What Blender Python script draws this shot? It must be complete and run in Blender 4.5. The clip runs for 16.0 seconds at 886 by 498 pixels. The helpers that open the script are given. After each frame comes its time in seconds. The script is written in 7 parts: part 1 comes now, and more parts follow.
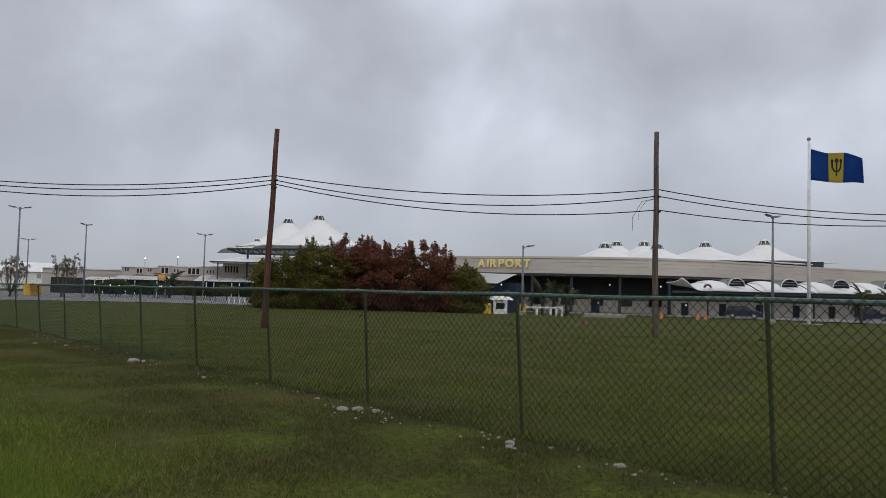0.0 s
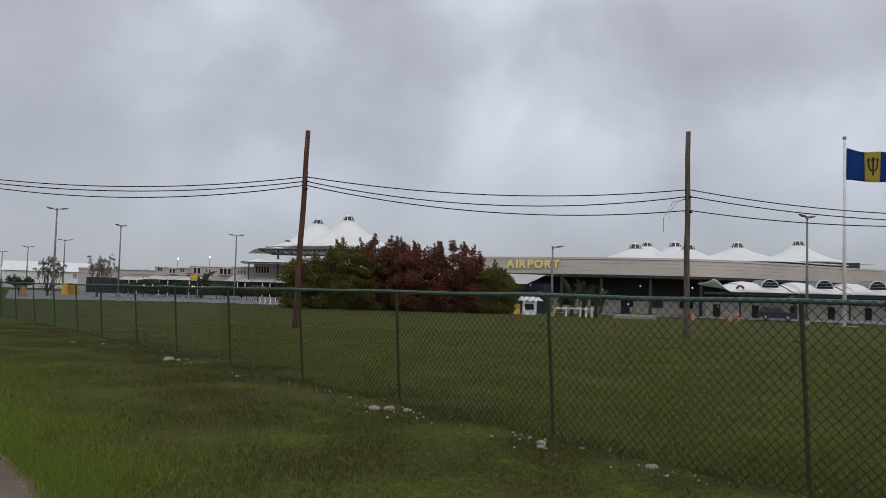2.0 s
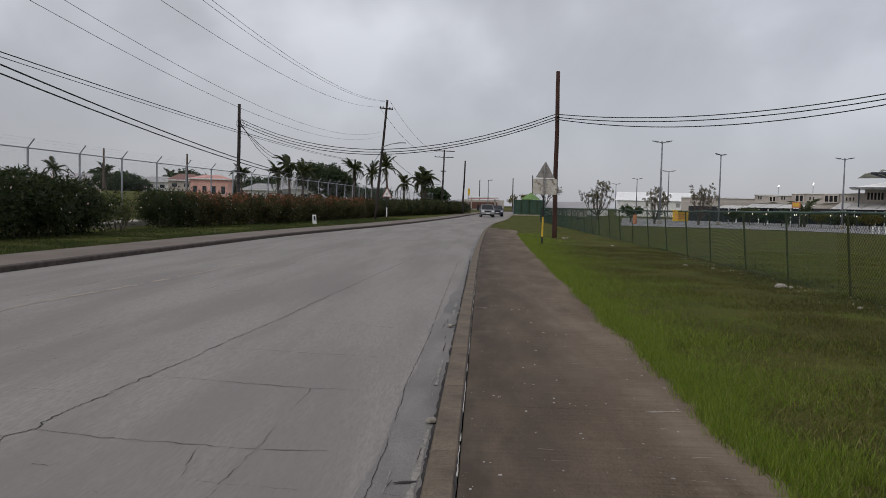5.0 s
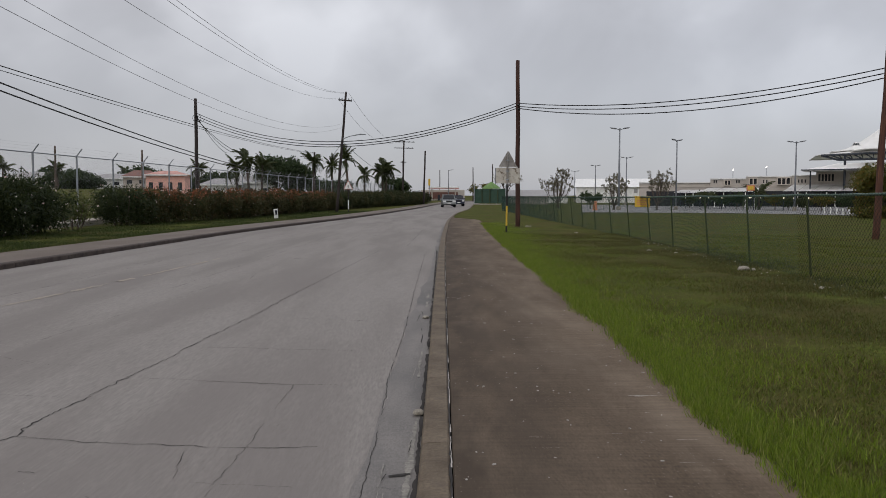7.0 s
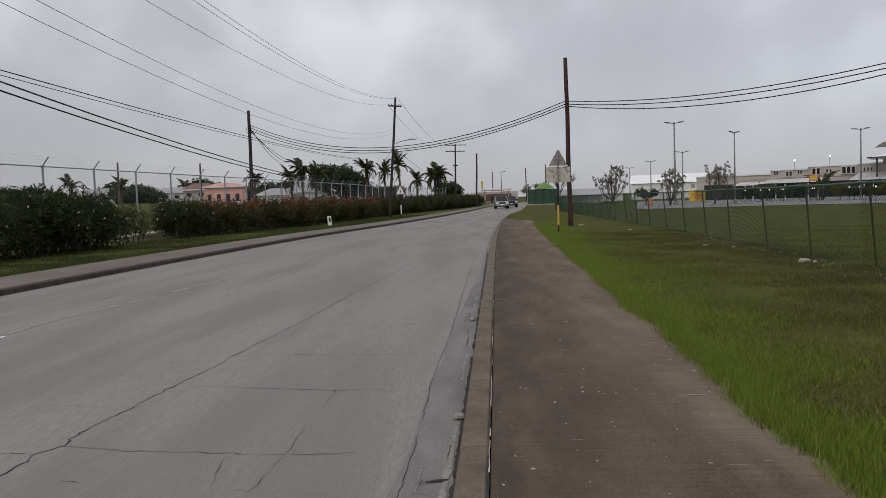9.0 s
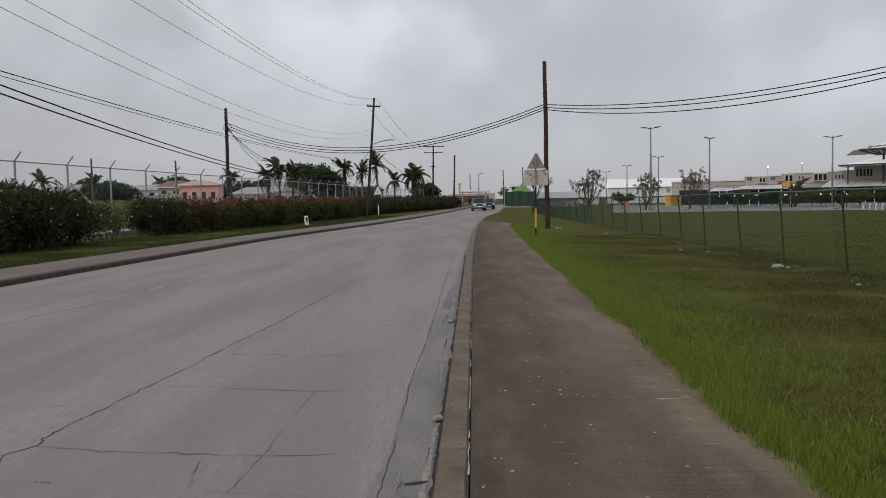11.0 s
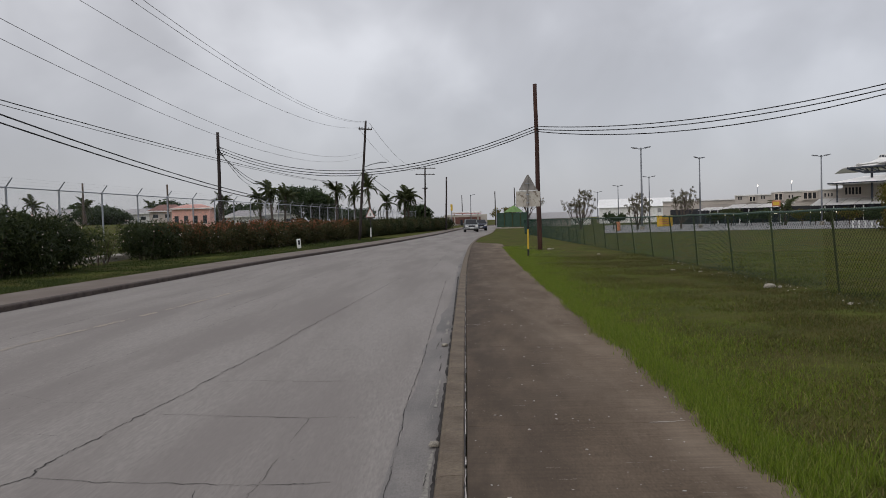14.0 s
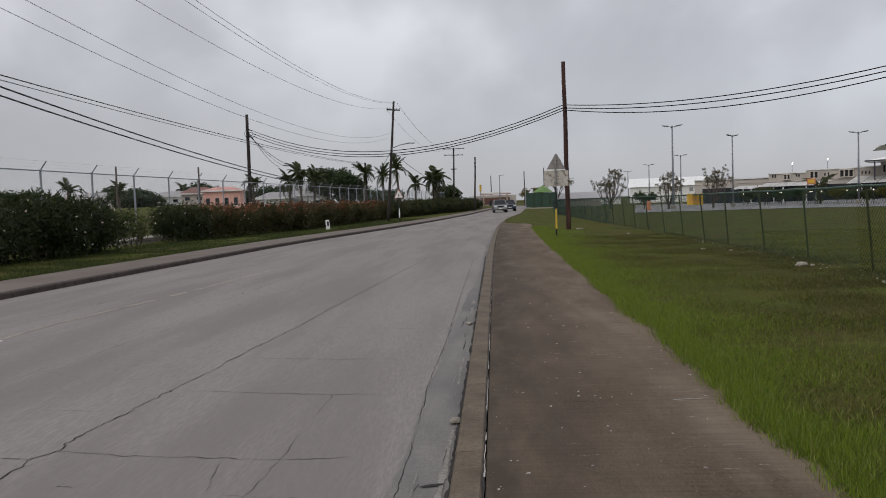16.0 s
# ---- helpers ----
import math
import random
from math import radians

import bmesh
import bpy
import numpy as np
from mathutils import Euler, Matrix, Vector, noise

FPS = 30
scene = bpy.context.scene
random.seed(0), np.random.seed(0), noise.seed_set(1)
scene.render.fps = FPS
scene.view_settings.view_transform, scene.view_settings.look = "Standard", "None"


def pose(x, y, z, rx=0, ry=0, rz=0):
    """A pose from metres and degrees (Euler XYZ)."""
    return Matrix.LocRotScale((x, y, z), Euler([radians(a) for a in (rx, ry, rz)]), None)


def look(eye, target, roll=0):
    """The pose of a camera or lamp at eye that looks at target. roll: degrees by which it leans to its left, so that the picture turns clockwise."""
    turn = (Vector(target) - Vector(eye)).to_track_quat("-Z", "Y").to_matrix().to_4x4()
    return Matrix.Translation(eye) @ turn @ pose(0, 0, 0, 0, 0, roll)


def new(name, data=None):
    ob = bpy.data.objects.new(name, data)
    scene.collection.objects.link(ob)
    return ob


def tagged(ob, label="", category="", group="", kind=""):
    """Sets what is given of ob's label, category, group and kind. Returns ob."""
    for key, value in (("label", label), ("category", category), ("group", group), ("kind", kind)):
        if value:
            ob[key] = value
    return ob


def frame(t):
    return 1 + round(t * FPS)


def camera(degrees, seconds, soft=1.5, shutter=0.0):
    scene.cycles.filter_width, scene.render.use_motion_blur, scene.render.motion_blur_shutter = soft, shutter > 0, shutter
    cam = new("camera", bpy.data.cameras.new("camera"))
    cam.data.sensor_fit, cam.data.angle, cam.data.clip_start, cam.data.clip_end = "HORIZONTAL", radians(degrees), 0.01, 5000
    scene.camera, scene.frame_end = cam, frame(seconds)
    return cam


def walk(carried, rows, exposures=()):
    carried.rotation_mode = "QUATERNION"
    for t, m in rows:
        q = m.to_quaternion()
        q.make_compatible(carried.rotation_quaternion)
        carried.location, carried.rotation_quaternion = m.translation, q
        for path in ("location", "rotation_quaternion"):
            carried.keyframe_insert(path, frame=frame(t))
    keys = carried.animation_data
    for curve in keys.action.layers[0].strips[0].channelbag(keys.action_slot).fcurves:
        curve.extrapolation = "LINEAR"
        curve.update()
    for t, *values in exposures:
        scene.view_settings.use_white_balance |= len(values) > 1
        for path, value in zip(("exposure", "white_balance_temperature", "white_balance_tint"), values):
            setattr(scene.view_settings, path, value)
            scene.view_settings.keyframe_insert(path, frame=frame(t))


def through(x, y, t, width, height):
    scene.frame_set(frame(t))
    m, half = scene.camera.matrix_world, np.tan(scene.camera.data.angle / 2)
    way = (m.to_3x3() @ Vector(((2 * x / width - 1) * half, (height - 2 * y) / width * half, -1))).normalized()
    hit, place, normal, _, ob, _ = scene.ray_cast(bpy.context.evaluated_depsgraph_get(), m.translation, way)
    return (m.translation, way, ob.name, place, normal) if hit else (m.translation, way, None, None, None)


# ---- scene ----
cam = camera(58.89, 16.0, soft=0.65, shutter=0.2)

# seconds, place, turn to the left, tilt up, lean
ROWS = [
    (0.0, 0.461, -0.046, 1.669, -40.80, 3.03, 1.46),
    (0.5, 0.445, -0.049, 1.670, -40.32, 3.08, 1.61),
    (1.0, 0.441, -0.049, 1.670, -39.74, 2.99, 1.77),
    (1.5, 0.410, -0.064, 1.664, -38.78, 2.59, 1.55),
    (2.0, 0.395, -0.075, 1.666, -38.70, 3.02, 1.59),
    (2.5, 0.324, -0.109, 1.663, -39.42, 2.79, 2.01),
    (2.7, 0.266, -0.092, 1.678, -34.62, 2.34, 1.87),
    (3.0, 0.168, -0.040, 1.645, -22.20, 0.85, 0.15),
    (3.3, 0.135, -0.011, 1.631, -8.90, -0.09, 0.25),
    (3.5, 0.128, -0.000, 1.599, -3.14, -0.44, 0.92),
    (4.0, 0.195, 0.040, 1.594, 1.60, -0.94, -0.08),
    (4.2, 0.215, 0.046, 1.584, 2.88, -2.24, 1.44),
    (6.3, -0.019, -0.015, 1.589, 1.78, -3.56, 0.13),
    (6.5, -0.034, -0.010, 1.597, 0.73, -3.22, 0.10),
    (7.0, -0.000, -0.000, 1.600, 0.00, -3.93, -0.00),
    (7.5, 0.021, 0.060, 1.575, 3.53, -4.89, 0.48),
    (8.0, 0.084, 0.085, 1.594, 3.89, -3.26, -0.88),
    (8.5, 0.132, 0.097, 1.587, 3.53, -2.91, -1.93),
    (8.7, 0.145, 0.103, 1.576, 3.96, -3.48, -2.12),
    (10.8, 0.106, 0.125, 1.568, 3.36, -3.98, -1.09),
    (11.0, 0.111, 0.108, 1.579, 2.33, -3.61, -1.22),
    (11.5, 0.115, 0.089, 1.593, 1.31, -2.09, -1.00),
    (12.0, 0.092, 0.082, 1.601, 2.17, -1.58, -0.65),
    (12.5, 0.090, 0.082, 1.601, 2.89, -1.13, -0.52),
    (13.0, 0.092, 0.083, 1.602, 2.61, -1.44, -0.15),
    (13.5, 0.095, 0.072, 1.615, 1.95, -1.02, -0.61),
    (14.0, 0.099, 0.086, 1.613, 1.74, -2.07, -1.73),
    (14.5, 0.121, 0.073, 1.590, 2.18, -3.38, -1.84),
    (15.0, 0.172, 0.089, 1.572, 5.13, -3.41, -1.01),
    (15.5, 0.195, 0.113, 1.575, 6.07, -4.46, -0.55),
    (16.0, 0.164, 0.108, 1.578, 3.93, -3.39, -2.10),
]


def stance(x, y, z, yaw, tilt, lean):
    a, b = radians(yaw), radians(tilt)
    way = Vector((-math.sin(a) * math.cos(b), math.cos(a) * math.cos(b), math.sin(b)))
    return look((x, y, z), Vector((x, y, z)) + way, lean)


walk(cam, [(r[0], stance(*r[1:])) for r in ROWS], [(0.0, -0.05, 6430, 9.5), (2.6, -0.06, 6450, 9.5), (3.0, -0.12, 6480, 12.5), (3.5, -0.12, 6580, 11.0), (4.2, -0.08, 6600, 10.0), (6.3, 0.07, 6750, 10.0), (16.0, 0.07, 6750, 10.0)])


# ---- sky and sun ----
def build_sky():
    world = bpy.data.worlds.new("overcast_sky")
    scene.world = world
    world.use_nodes = True
    nt = world.node_tree
    N, L = nt.nodes, nt.links
    N.clear()
    out = N.new("ShaderNodeOutputWorld")
    bg = N.new("ShaderNodeBackground")
    co = N.new("ShaderNodeTexCoord")
    sep = N.new("ShaderNodeSeparateXYZ")
    L.new(co.outputs["Generated"], sep.inputs[0])

    def m(op, a, b=None, clamp=False):
        n = N.new("ShaderNodeMath")
        n.operation, n.use_clamp = op, clamp
        for i, v in enumerate((a, b)):
            if v is None:
                continue
            if isinstance(v, (int, float)):
                n.inputs[i].default_value = v
            else:
                L.new(v, n.inputs[i])
        return n.outputs[0]

    up = m("MAXIMUM", sep.outputs["Z"], 0.0)
    comb = N.new("ShaderNodeCombineXYZ")
    L.new(sep.outputs["X"], comb.inputs[0])
    L.new(sep.outputs["Y"], comb.inputs[1])
    L.new(m("MULTIPLY", m("POWER", up, 0.8), 1.0), comb.inputs[2])

    def cloud(scale, detail, rough, shift):
        mp = N.new("ShaderNodeMapping")
        mp.inputs["Location"].default_value = shift
        L.new(comb.outputs[0], mp.inputs["Vector"])
        n = N.new("ShaderNodeTexNoise")
        n.inputs["Scale"].default_value = scale
        n.inputs["Detail"].default_value = detail
        n.inputs["Roughness"].default_value = rough
        n.inputs["Distortion"].default_value = 0.3
        L.new(mp.outputs[0], n.inputs["Vector"])
        return n.outputs["Fac"]

    big = cloud(2.3, 3.0, 0.45, (3.1, 7.7, 0.4))
    mid = cloud(5.5, 4.0, 0.5, (1.3, 2.4, 0.0))
    mix = m("ADD", m("MULTIPLY", big, 0.72), m("MULTIPLY", mid, 0.28))
    ramp = N.new("ShaderNodeValToRGB")
    e = ramp.color_ramp.elements
    e[0].position, e[0].color = 0.38, (0.365, 0.373, 0.412, 1)
    e[1].position, e[1].color = 0.61, (0.72, 0.75, 0.83, 1)
    k = ramp.color_ramp.elements.new(0.50)
    k.color = (0.502, 0.520, 0.580, 1)
    L.new(mix, ramp.inputs[0])
    # cloud contrast fades into an even grey towards the horizon
    hz = N.new("ShaderNodeMix")
    hz.data_type = "RGBA"
    low = N.new("ShaderNodeVectorMath")
    low.operation = "SCALE"
    low.inputs[0].default_value = (0.396, 0.414, 0.472)
    L.new(m("SUBTRACT", 1.0, m("MULTIPLY", m("MULTIPLY", m("SUBTRACT", sep.outputs["X"], 0.35), 2.2, True), 0.15)), low.inputs["Scale"])
    L.new(low.outputs[0], hz.inputs[6])
    L.new(m("MULTIPLY", up, 4.5, True), hz.inputs[0])
    L.new(ramp.outputs[0], hz.inputs[7])
    # overcast luminance rises towards the zenith
    rise = m("ADD", m("MULTIPLY", m("MAXIMUM", m("SUBTRACT", up, 0.3), 0.0), 1.25), 1.0)
    # the cloud deck is heavier over the western side
    side = m("ADD", m("MULTIPLY", sep.outputs["X"], 1.5), 0.45, True)
    rise = m("MULTIPLY", rise, m("ADD", m("MULTIPLY", side, 0.06), 0.90))
    mul = N.new("ShaderNodeVectorMath")
    mul.operation = "SCALE"
    L.new(hz.outputs[2], mul.inputs[0])
    L.new(rise, mul.inputs["Scale"])
    sky = N.new("ShaderNodeTexSky")
    sky.sky_type, sky.sun_disc = "NISHITA", False
    sky.sun_elevation, sky.sun_rotation = radians(35), radians(215)
    thin = N.new("ShaderNodeMix")
    thin.data_type = "RGBA"
    thin.inputs[0].default_value = 0.01
    # the western clouds are a little warmer
    warm = N.new("ShaderNodeMix")
    warm.data_type = "RGBA"
    warm.inputs[6].default_value = (1.010, 1.0, 0.985, 1)
    warm.inputs[7].default_value = (1, 1, 1, 1)
    L.new(side, warm.inputs[0])
    tint = N.new("ShaderNodeMix")
    tint.data_type, tint.blend_type = "RGBA", "MULTIPLY"
    tint.inputs[0].default_value = 1.0
    L.new(mul.outputs[0], tint.inputs[6])
    L.new(warm.outputs[2], tint.inputs[7])
    L.new(tint.outputs[2], thin.inputs[6])
    L.new(sky.outputs[0], thin.inputs[7])
    L.new(thin.outputs[2], bg.inputs["Color"])
    bg.inputs["Strength"].default_value = 1.0
    L.new(bg.outputs[0], out.inputs["Surface"])


build_sky()
sun = bpy.data.lights.new("sun", "SUN")
sun.energy, sun.angle, sun.color = 0.8, radians(60), (1.0, 0.97, 0.93)
sun_ob = new("sun", sun)
sun_ob.matrix_world = look((-45, -65, 55), (0, 0, 0))


# ---- materials ----
def mat(name, base, rough=0.8, other=None, scale=4.0, fine=60.0, amount=0.35, bump=0.0, metal=0.0,
        island=0.0, obrand=0.0, spec=0.3, stain=None, stain_scale=0.6, stain_lo=0.55, stain_hi=0.7, stretch=(1, 1, 1), speck=None, brush=0.0, dirt=None):
    """A surface with a base colour, a second colour in soft patches, a fine grain, stains and relief."""
    mt = bpy.data.materials.new(name)
    mt.use_nodes = True
    nt = mt.node_tree
    N, L = nt.nodes, nt.links
    b = N["Principled BSDF"]
    b.inputs["Roughness"].default_value = rough
    b.inputs["Metallic"].default_value = metal
    b.inputs["Specular IOR Level"].default_value = spec
    co = N.new("ShaderNodeTexCoord")
    mp = N.new("ShaderNodeMapping")
    mp.inputs["Scale"].default_value = stretch
    L.new(co.outputs["Object"], mp.inputs[0])

    def tex(sc, detail, rgh=0.55):
        n = N.new("ShaderNodeTexNoise")
        n.inputs["Scale"].default_value = sc
        n.inputs["Detail"].default_value = detail
        n.inputs["Roughness"].default_value = rgh
        L.new(mp.outputs[0], n.inputs["Vector"])
        return n.outputs["Fac"]

    def mixc(fac, a, c, kind="MIX"):
        n = N.new("ShaderNodeMix")
        n.data_type, n.blend_type = "RGBA", kind
        for i, v in ((0, fac), (6, a), (7, c)):
            if isinstance(v, (int, float)):
                n.inputs[i].default_value = v
            elif isinstance(v, tuple):
                n.inputs[i].default_value = (*v, 1)
            else:
                L.new(v, n.inputs[i])
        return n.outputs[2]

    def span(v, lo, hi, a=0.0, c=1.0):
        n = N.new("ShaderNodeMapRange")
        L.new(v, n.inputs[0])
        for i, x in enumerate((lo, hi, a, c)):
            n.inputs[i + 1].default_value = x
        return n.outputs[0]

    other = other or tuple(c * (1 - amount) for c in base)
    col = mixc(span(tex(scale, 5), 0.38, 0.62), base, other)
    grain = tex(fine, 4, 0.7)
    g = span(grain, 0.3, 0.7, 1 - amount * 0.6, 1 + amount * 0.4)
    gc = N.new("ShaderNodeCombineColor")
    for i in range(3):
        L.new(g, gc.inputs[i])
    col = mixc(1.0, col, gc.outputs[0], "MULTIPLY")
    if stain:
        col = mixc(span(tex(stain_scale, 6, 0.6), stain_lo, stain_hi), col, stain)
    if brush:
        # fine brushed lines across the slab, worn through in places
        wide = N.new("ShaderNodeMapping")
        wide.inputs["Scale"].default_value = (1.6, 26, 1)
        L.new(co.outputs["Object"], wide.inputs[0])
        n = N.new("ShaderNodeTexNoise")
        n.inputs["Scale"].default_value, n.inputs["Detail"].default_value = 1.0, 3
        L.new(wide.outputs[0], n.inputs["Vector"])
        bc = N.new("ShaderNodeCombineColor")
        v = span(n.outputs["Fac"], 0.3, 0.7, 1 - brush, 1 + brush)
        for i in range(3):
            L.new(v, bc.inputs[i])
        col = mixc(1.0, col, bc.outputs[0], "MULTIPLY")
    if dirt:
        # black-brown mould spreading from the kerb side of the slabs, in tongues
        sx = N.new("ShaderNodeSeparateXYZ")
        L.new(co.outputs["Object"], sx.inputs[0])
        near = span(sx.outputs["X"], 0.2, 1.7, 0.95, 0.0)
        tongue = span(tex(1.5, 5, 0.6), 0.24, 0.58, 0.15, 1.0)
        soil = N.new("ShaderNodeMath")
        soil.operation = "MULTIPLY"
        L.new(near, soil.inputs[0])
        L.new(tongue, soil.inputs[1])
        col = mixc(soil.outputs[0], col, dirt)
    if speck:
        # pale aggregate grains showing in the worn surface
        n = N.new("ShaderNodeTexVoronoi")
        n.inputs["Scale"].default_value = 30
        L.new(co.outputs["Object"], n.inputs["Vector"])
        dots = span(n.outputs["Distance"], 0.06, 0.13, 0.8, 0.0)
        patch = span(tex(0.9, 3), 0.45, 0.62)
        both = N.new("ShaderNodeMath")
        both.operation = "MULTIPLY"
        L.new(dots, both.inputs[0])
        L.new(patch, both.inputs[1])
        col = mixc(both.outputs[0], col, speck)
    if island or obrand:
        src = N.new("ShaderNodeNewGeometry").outputs["Random Per Island"] if island else N.new("ShaderNodeObjectInfo").outputs["Random"]
        k = island or obrand
        v = span(src, 0, 1, 1 - k, 1 + k)
        vc = N.new("ShaderNodeCombineColor")
        for i in range(3):
            L.new(v, vc.inputs[i])
        col = mixc(1.0, col, vc.outputs[0], "MULTIPLY")
    L.new(col, b.inputs["Base Color"])
    if bump:
        bp = N.new("ShaderNodeBump")
        bp.inputs["Strength"].default_value = 0.6
        bp.inputs["Distance"].default_value = bump
        L.new(grain, bp.inputs["Height"])
        L.new(bp.outputs[0], b.inputs["Normal"])
    return mt


def leaf_mat(name, colours, rough=0.55):
    """Leaves: each leaf takes one of a few colours; a little light passes through."""
    mt = bpy.data.materials.new(name)
    mt.use_nodes = True
    nt = mt.node_tree
    N, L = nt.nodes, nt.links
    b = N["Principled BSDF"]
    b.inputs["Roughness"].default_value = rough
    b.inputs["Specular IOR Level"].default_value = 0.25
    geo = N.new("ShaderNodeNewGeometry")
    ramp = N.new("ShaderNodeValToRGB")
    ramp.color_ramp.interpolation = "LINEAR"
    el = ramp.color_ramp.elements
    while len(el) < len(colours):
        el.new(0.5)
    for i, c in enumerate(colours):
        el[i].position, el[i].color = i / max(1, len(colours) - 1), (*c, 1)
    L.new(geo.outputs["Random Per Island"], ramp.inputs[0])
    L.new(ramp.outputs[0], b.inputs["Base Color"])
    tr = N.new("ShaderNodeBsdfTranslucent")
    L.new(ramp.outputs[0], tr.inputs[0])
    mx = N.new("ShaderNodeMixShader")
    mx.inputs[0].default_value = 0.35
    L.new(b.outputs[0], mx.inputs[1])
    L.new(tr.outputs[0], mx.inputs[2])
    L.new(mx.outputs[0], N["Material Output"].inputs["Surface"])
    return mt


def fabric_mat(name, base, other, through):
    """Tent cloth: pale, slightly soiled, lets part of the daylight through."""
    mt = mat(name, base, 0.7, other, 0.2, 6, 0.1)
    N, L = mt.node_tree.nodes, mt.node_tree.links
    b = N["Principled BSDF"]
    tr = N.new("ShaderNodeBsdfTranslucent")
    tr.inputs[0].default_value = (*base, 1)
    mx = N.new("ShaderNodeMixShader")
    mx.inputs[0].default_value = through
    L.new(b.outputs[0], mx.inputs[1])
    L.new(tr.outputs[0], mx.inputs[2])
    L.new(mx.outputs[0], N["Material Output"].inputs["Surface"])
    return mt


def glow_mat(name, colour, strength):
    mt = bpy.data.materials.new(name)
    mt.use_nodes = True
    b = mt.node_tree.nodes["Principled BSDF"]
    b.inputs["Base Color"].default_value = (*colour, 1)
    b.inputs["Emission Color"].default_value = (*colour, 1)
    b.inputs["Emission Strength"].default_value = strength
    return mt


M_GRASS = mat("mown_grass", (0.072, 0.088, 0.014), 0.95, (0.048, 0.052, 0.012), 0.7, 14.0, 1.0, bump=0.03, spec=0.05,
              stain=(0.070, 0.058, 0.020), stain_scale=0.45, stain_lo=0.45, stain_hi=0.66)
M_ROAD = mat("worn_concrete_road", (0.223, 0.205, 0.191), 0.85, (0.189, 0.172, 0.159), 0.5, 34.0, 0.34, bump=0.003, spec=0.15,
             stain=(0.172, 0.155, 0.145), stain_scale=0.5, stain_lo=0.48, stain_hi=0.66, stretch=(1.6, 0.22, 1), speck=(0.34, 0.32, 0.30))
M_CRACK = mat("crack_dirt", (0.035, 0.032, 0.030), 0.95, amount=0.5)
M_GUTTER = mat("dark_gutter_patch", (0.140, 0.130, 0.123), 0.8, (0.182, 0.168, 0.157), 1.3, 50, 0.4, bump=0.004, stretch=(1.5, 0.6, 1),
               stain=(0.098, 0.094, 0.092), stain_scale=0.9, stain_lo=0.5, stain_hi=0.72)
M_KERB = mat("old_concrete_kerb", (0.145, 0.113, 0.080), 0.85, (0.080, 0.060, 0.042), 2.0, 40, 0.45, bump=0.006,
             stain=(0.062, 0.048, 0.042), stain_scale=2.6, stain_lo=0.55, stain_hi=0.75)
M_KERB_SIDE = mat("dirty_kerb_face", (0.072, 0.056, 0.048), 0.9, (0.04, 0.03, 0.027), 2.4, 30, 0.4, bump=0.006)
M_WALKWAY = mat("brown_stained_concrete", (0.132, 0.099, 0.071), 0.9, (0.090, 0.066, 0.046), 0.9, 46, 0.5, bump=0.0015, spec=0.12,
                stain=(0.182, 0.142, 0.106), stain_scale=0.7, stretch=(1.6, 0.42, 1), stain_lo=0.46, stain_hi=0.74, speck=(0.30, 0.26, 0.22), brush=0.13, dirt=(0.054, 0.041, 0.031))
M_WALKWAY_FAR = mat("grey_brown_concrete", (0.148, 0.122, 0.102), 0.85, (0.115, 0.092, 0.076), 0.5, 30, 0.3)
M_LIME = mat("white_lime_deposit", (0.38, 0.35, 0.32), 0.9, (0.3, 0.28, 0.26), 14, 60, 0.4)
M_DARKMARK = mat("near_black_mark", (0.045, 0.04, 0.038), 0.95, amount=0.5)
M_ASPHALT = mat("pale_asphalt", (0.21, 0.207, 0.205), 0.85, (0.175, 0.172, 0.17), 0.2, 8, 0.2)
M_POLE = mat("weathered_brown_timber", (0.105, 0.046, 0.031), 0.85, (0.058, 0.028, 0.022), 3, 30, 0.5, stretch=(4, 4, 0.4),
             stain=(0.17, 0.075, 0.045), stain_scale=2, bump=0.006)
M_POLE_UMBER = mat("dark_umber_timber", (0.062, 0.029, 0.022), 0.85, (0.036, 0.019, 0.016), 3, 30, 0.5, stretch=(4, 4, 0.4),
                   stain=(0.11, 0.048, 0.031), stain_scale=1.2, bump=0.006)
M_POLE_GREY = mat("weathered_grey_timber", (0.135, 0.105, 0.085), 0.85, (0.075, 0.058, 0.048), 3, 30, 0.5, stretch=(4, 4, 0.4), bump=0.006)
M_POLE_DARK = mat("tarred_dark_timber", (0.045, 0.035, 0.032), 0.85, (0.028, 0.022, 0.022), 3, 30, 0.5, stretch=(4, 4, 0.4), bump=0.006)
M_WIRE = mat("black_cable", (0.012, 0.012, 0.014), 0.6)
M_WIRE_GREY = mat("thin_grey_cable", (0.28, 0.28, 0.295), 0.6)
M_GREENPAINT = mat("green_coated_steel", (0.052, 0.064, 0.024), 0.75, (0.036, 0.046, 0.018), 6, 60, 0.4, stain=(0.045, 0.055, 0.036), stain_scale=5, stain_lo=0.62)
M_GREENWIRE = mat("green_coated_wire", (0.016, 0.024, 0.016), 0.8, amount=0.3, spec=0.1)
M_WIRE_TEAL = mat("teal_coated_wire", (0.013, 0.056, 0.041), 0.5, amount=0.3)
M_MORTAR = mat("crumbled_mortar", (0.25, 0.235, 0.21), 0.95, (0.17, 0.16, 0.145), 14, 60, 0.5)
M_WEED = leaf_mat("grey_green_weeds", [(0.045, 0.058, 0.026), (0.07, 0.085, 0.04), (0.11, 0.11, 0.06)])
M_RAIL = mat("faded_green_rail", (0.10, 0.145, 0.12), 0.6, (0.06, 0.10, 0.08), 9, 60, 0.4)
M_GALV = mat("galvanised_steel", (0.34, 0.36, 0.39), 0.55, (0.26, 0.28, 0.30), 5, 40, 0.3, metal=0.3)
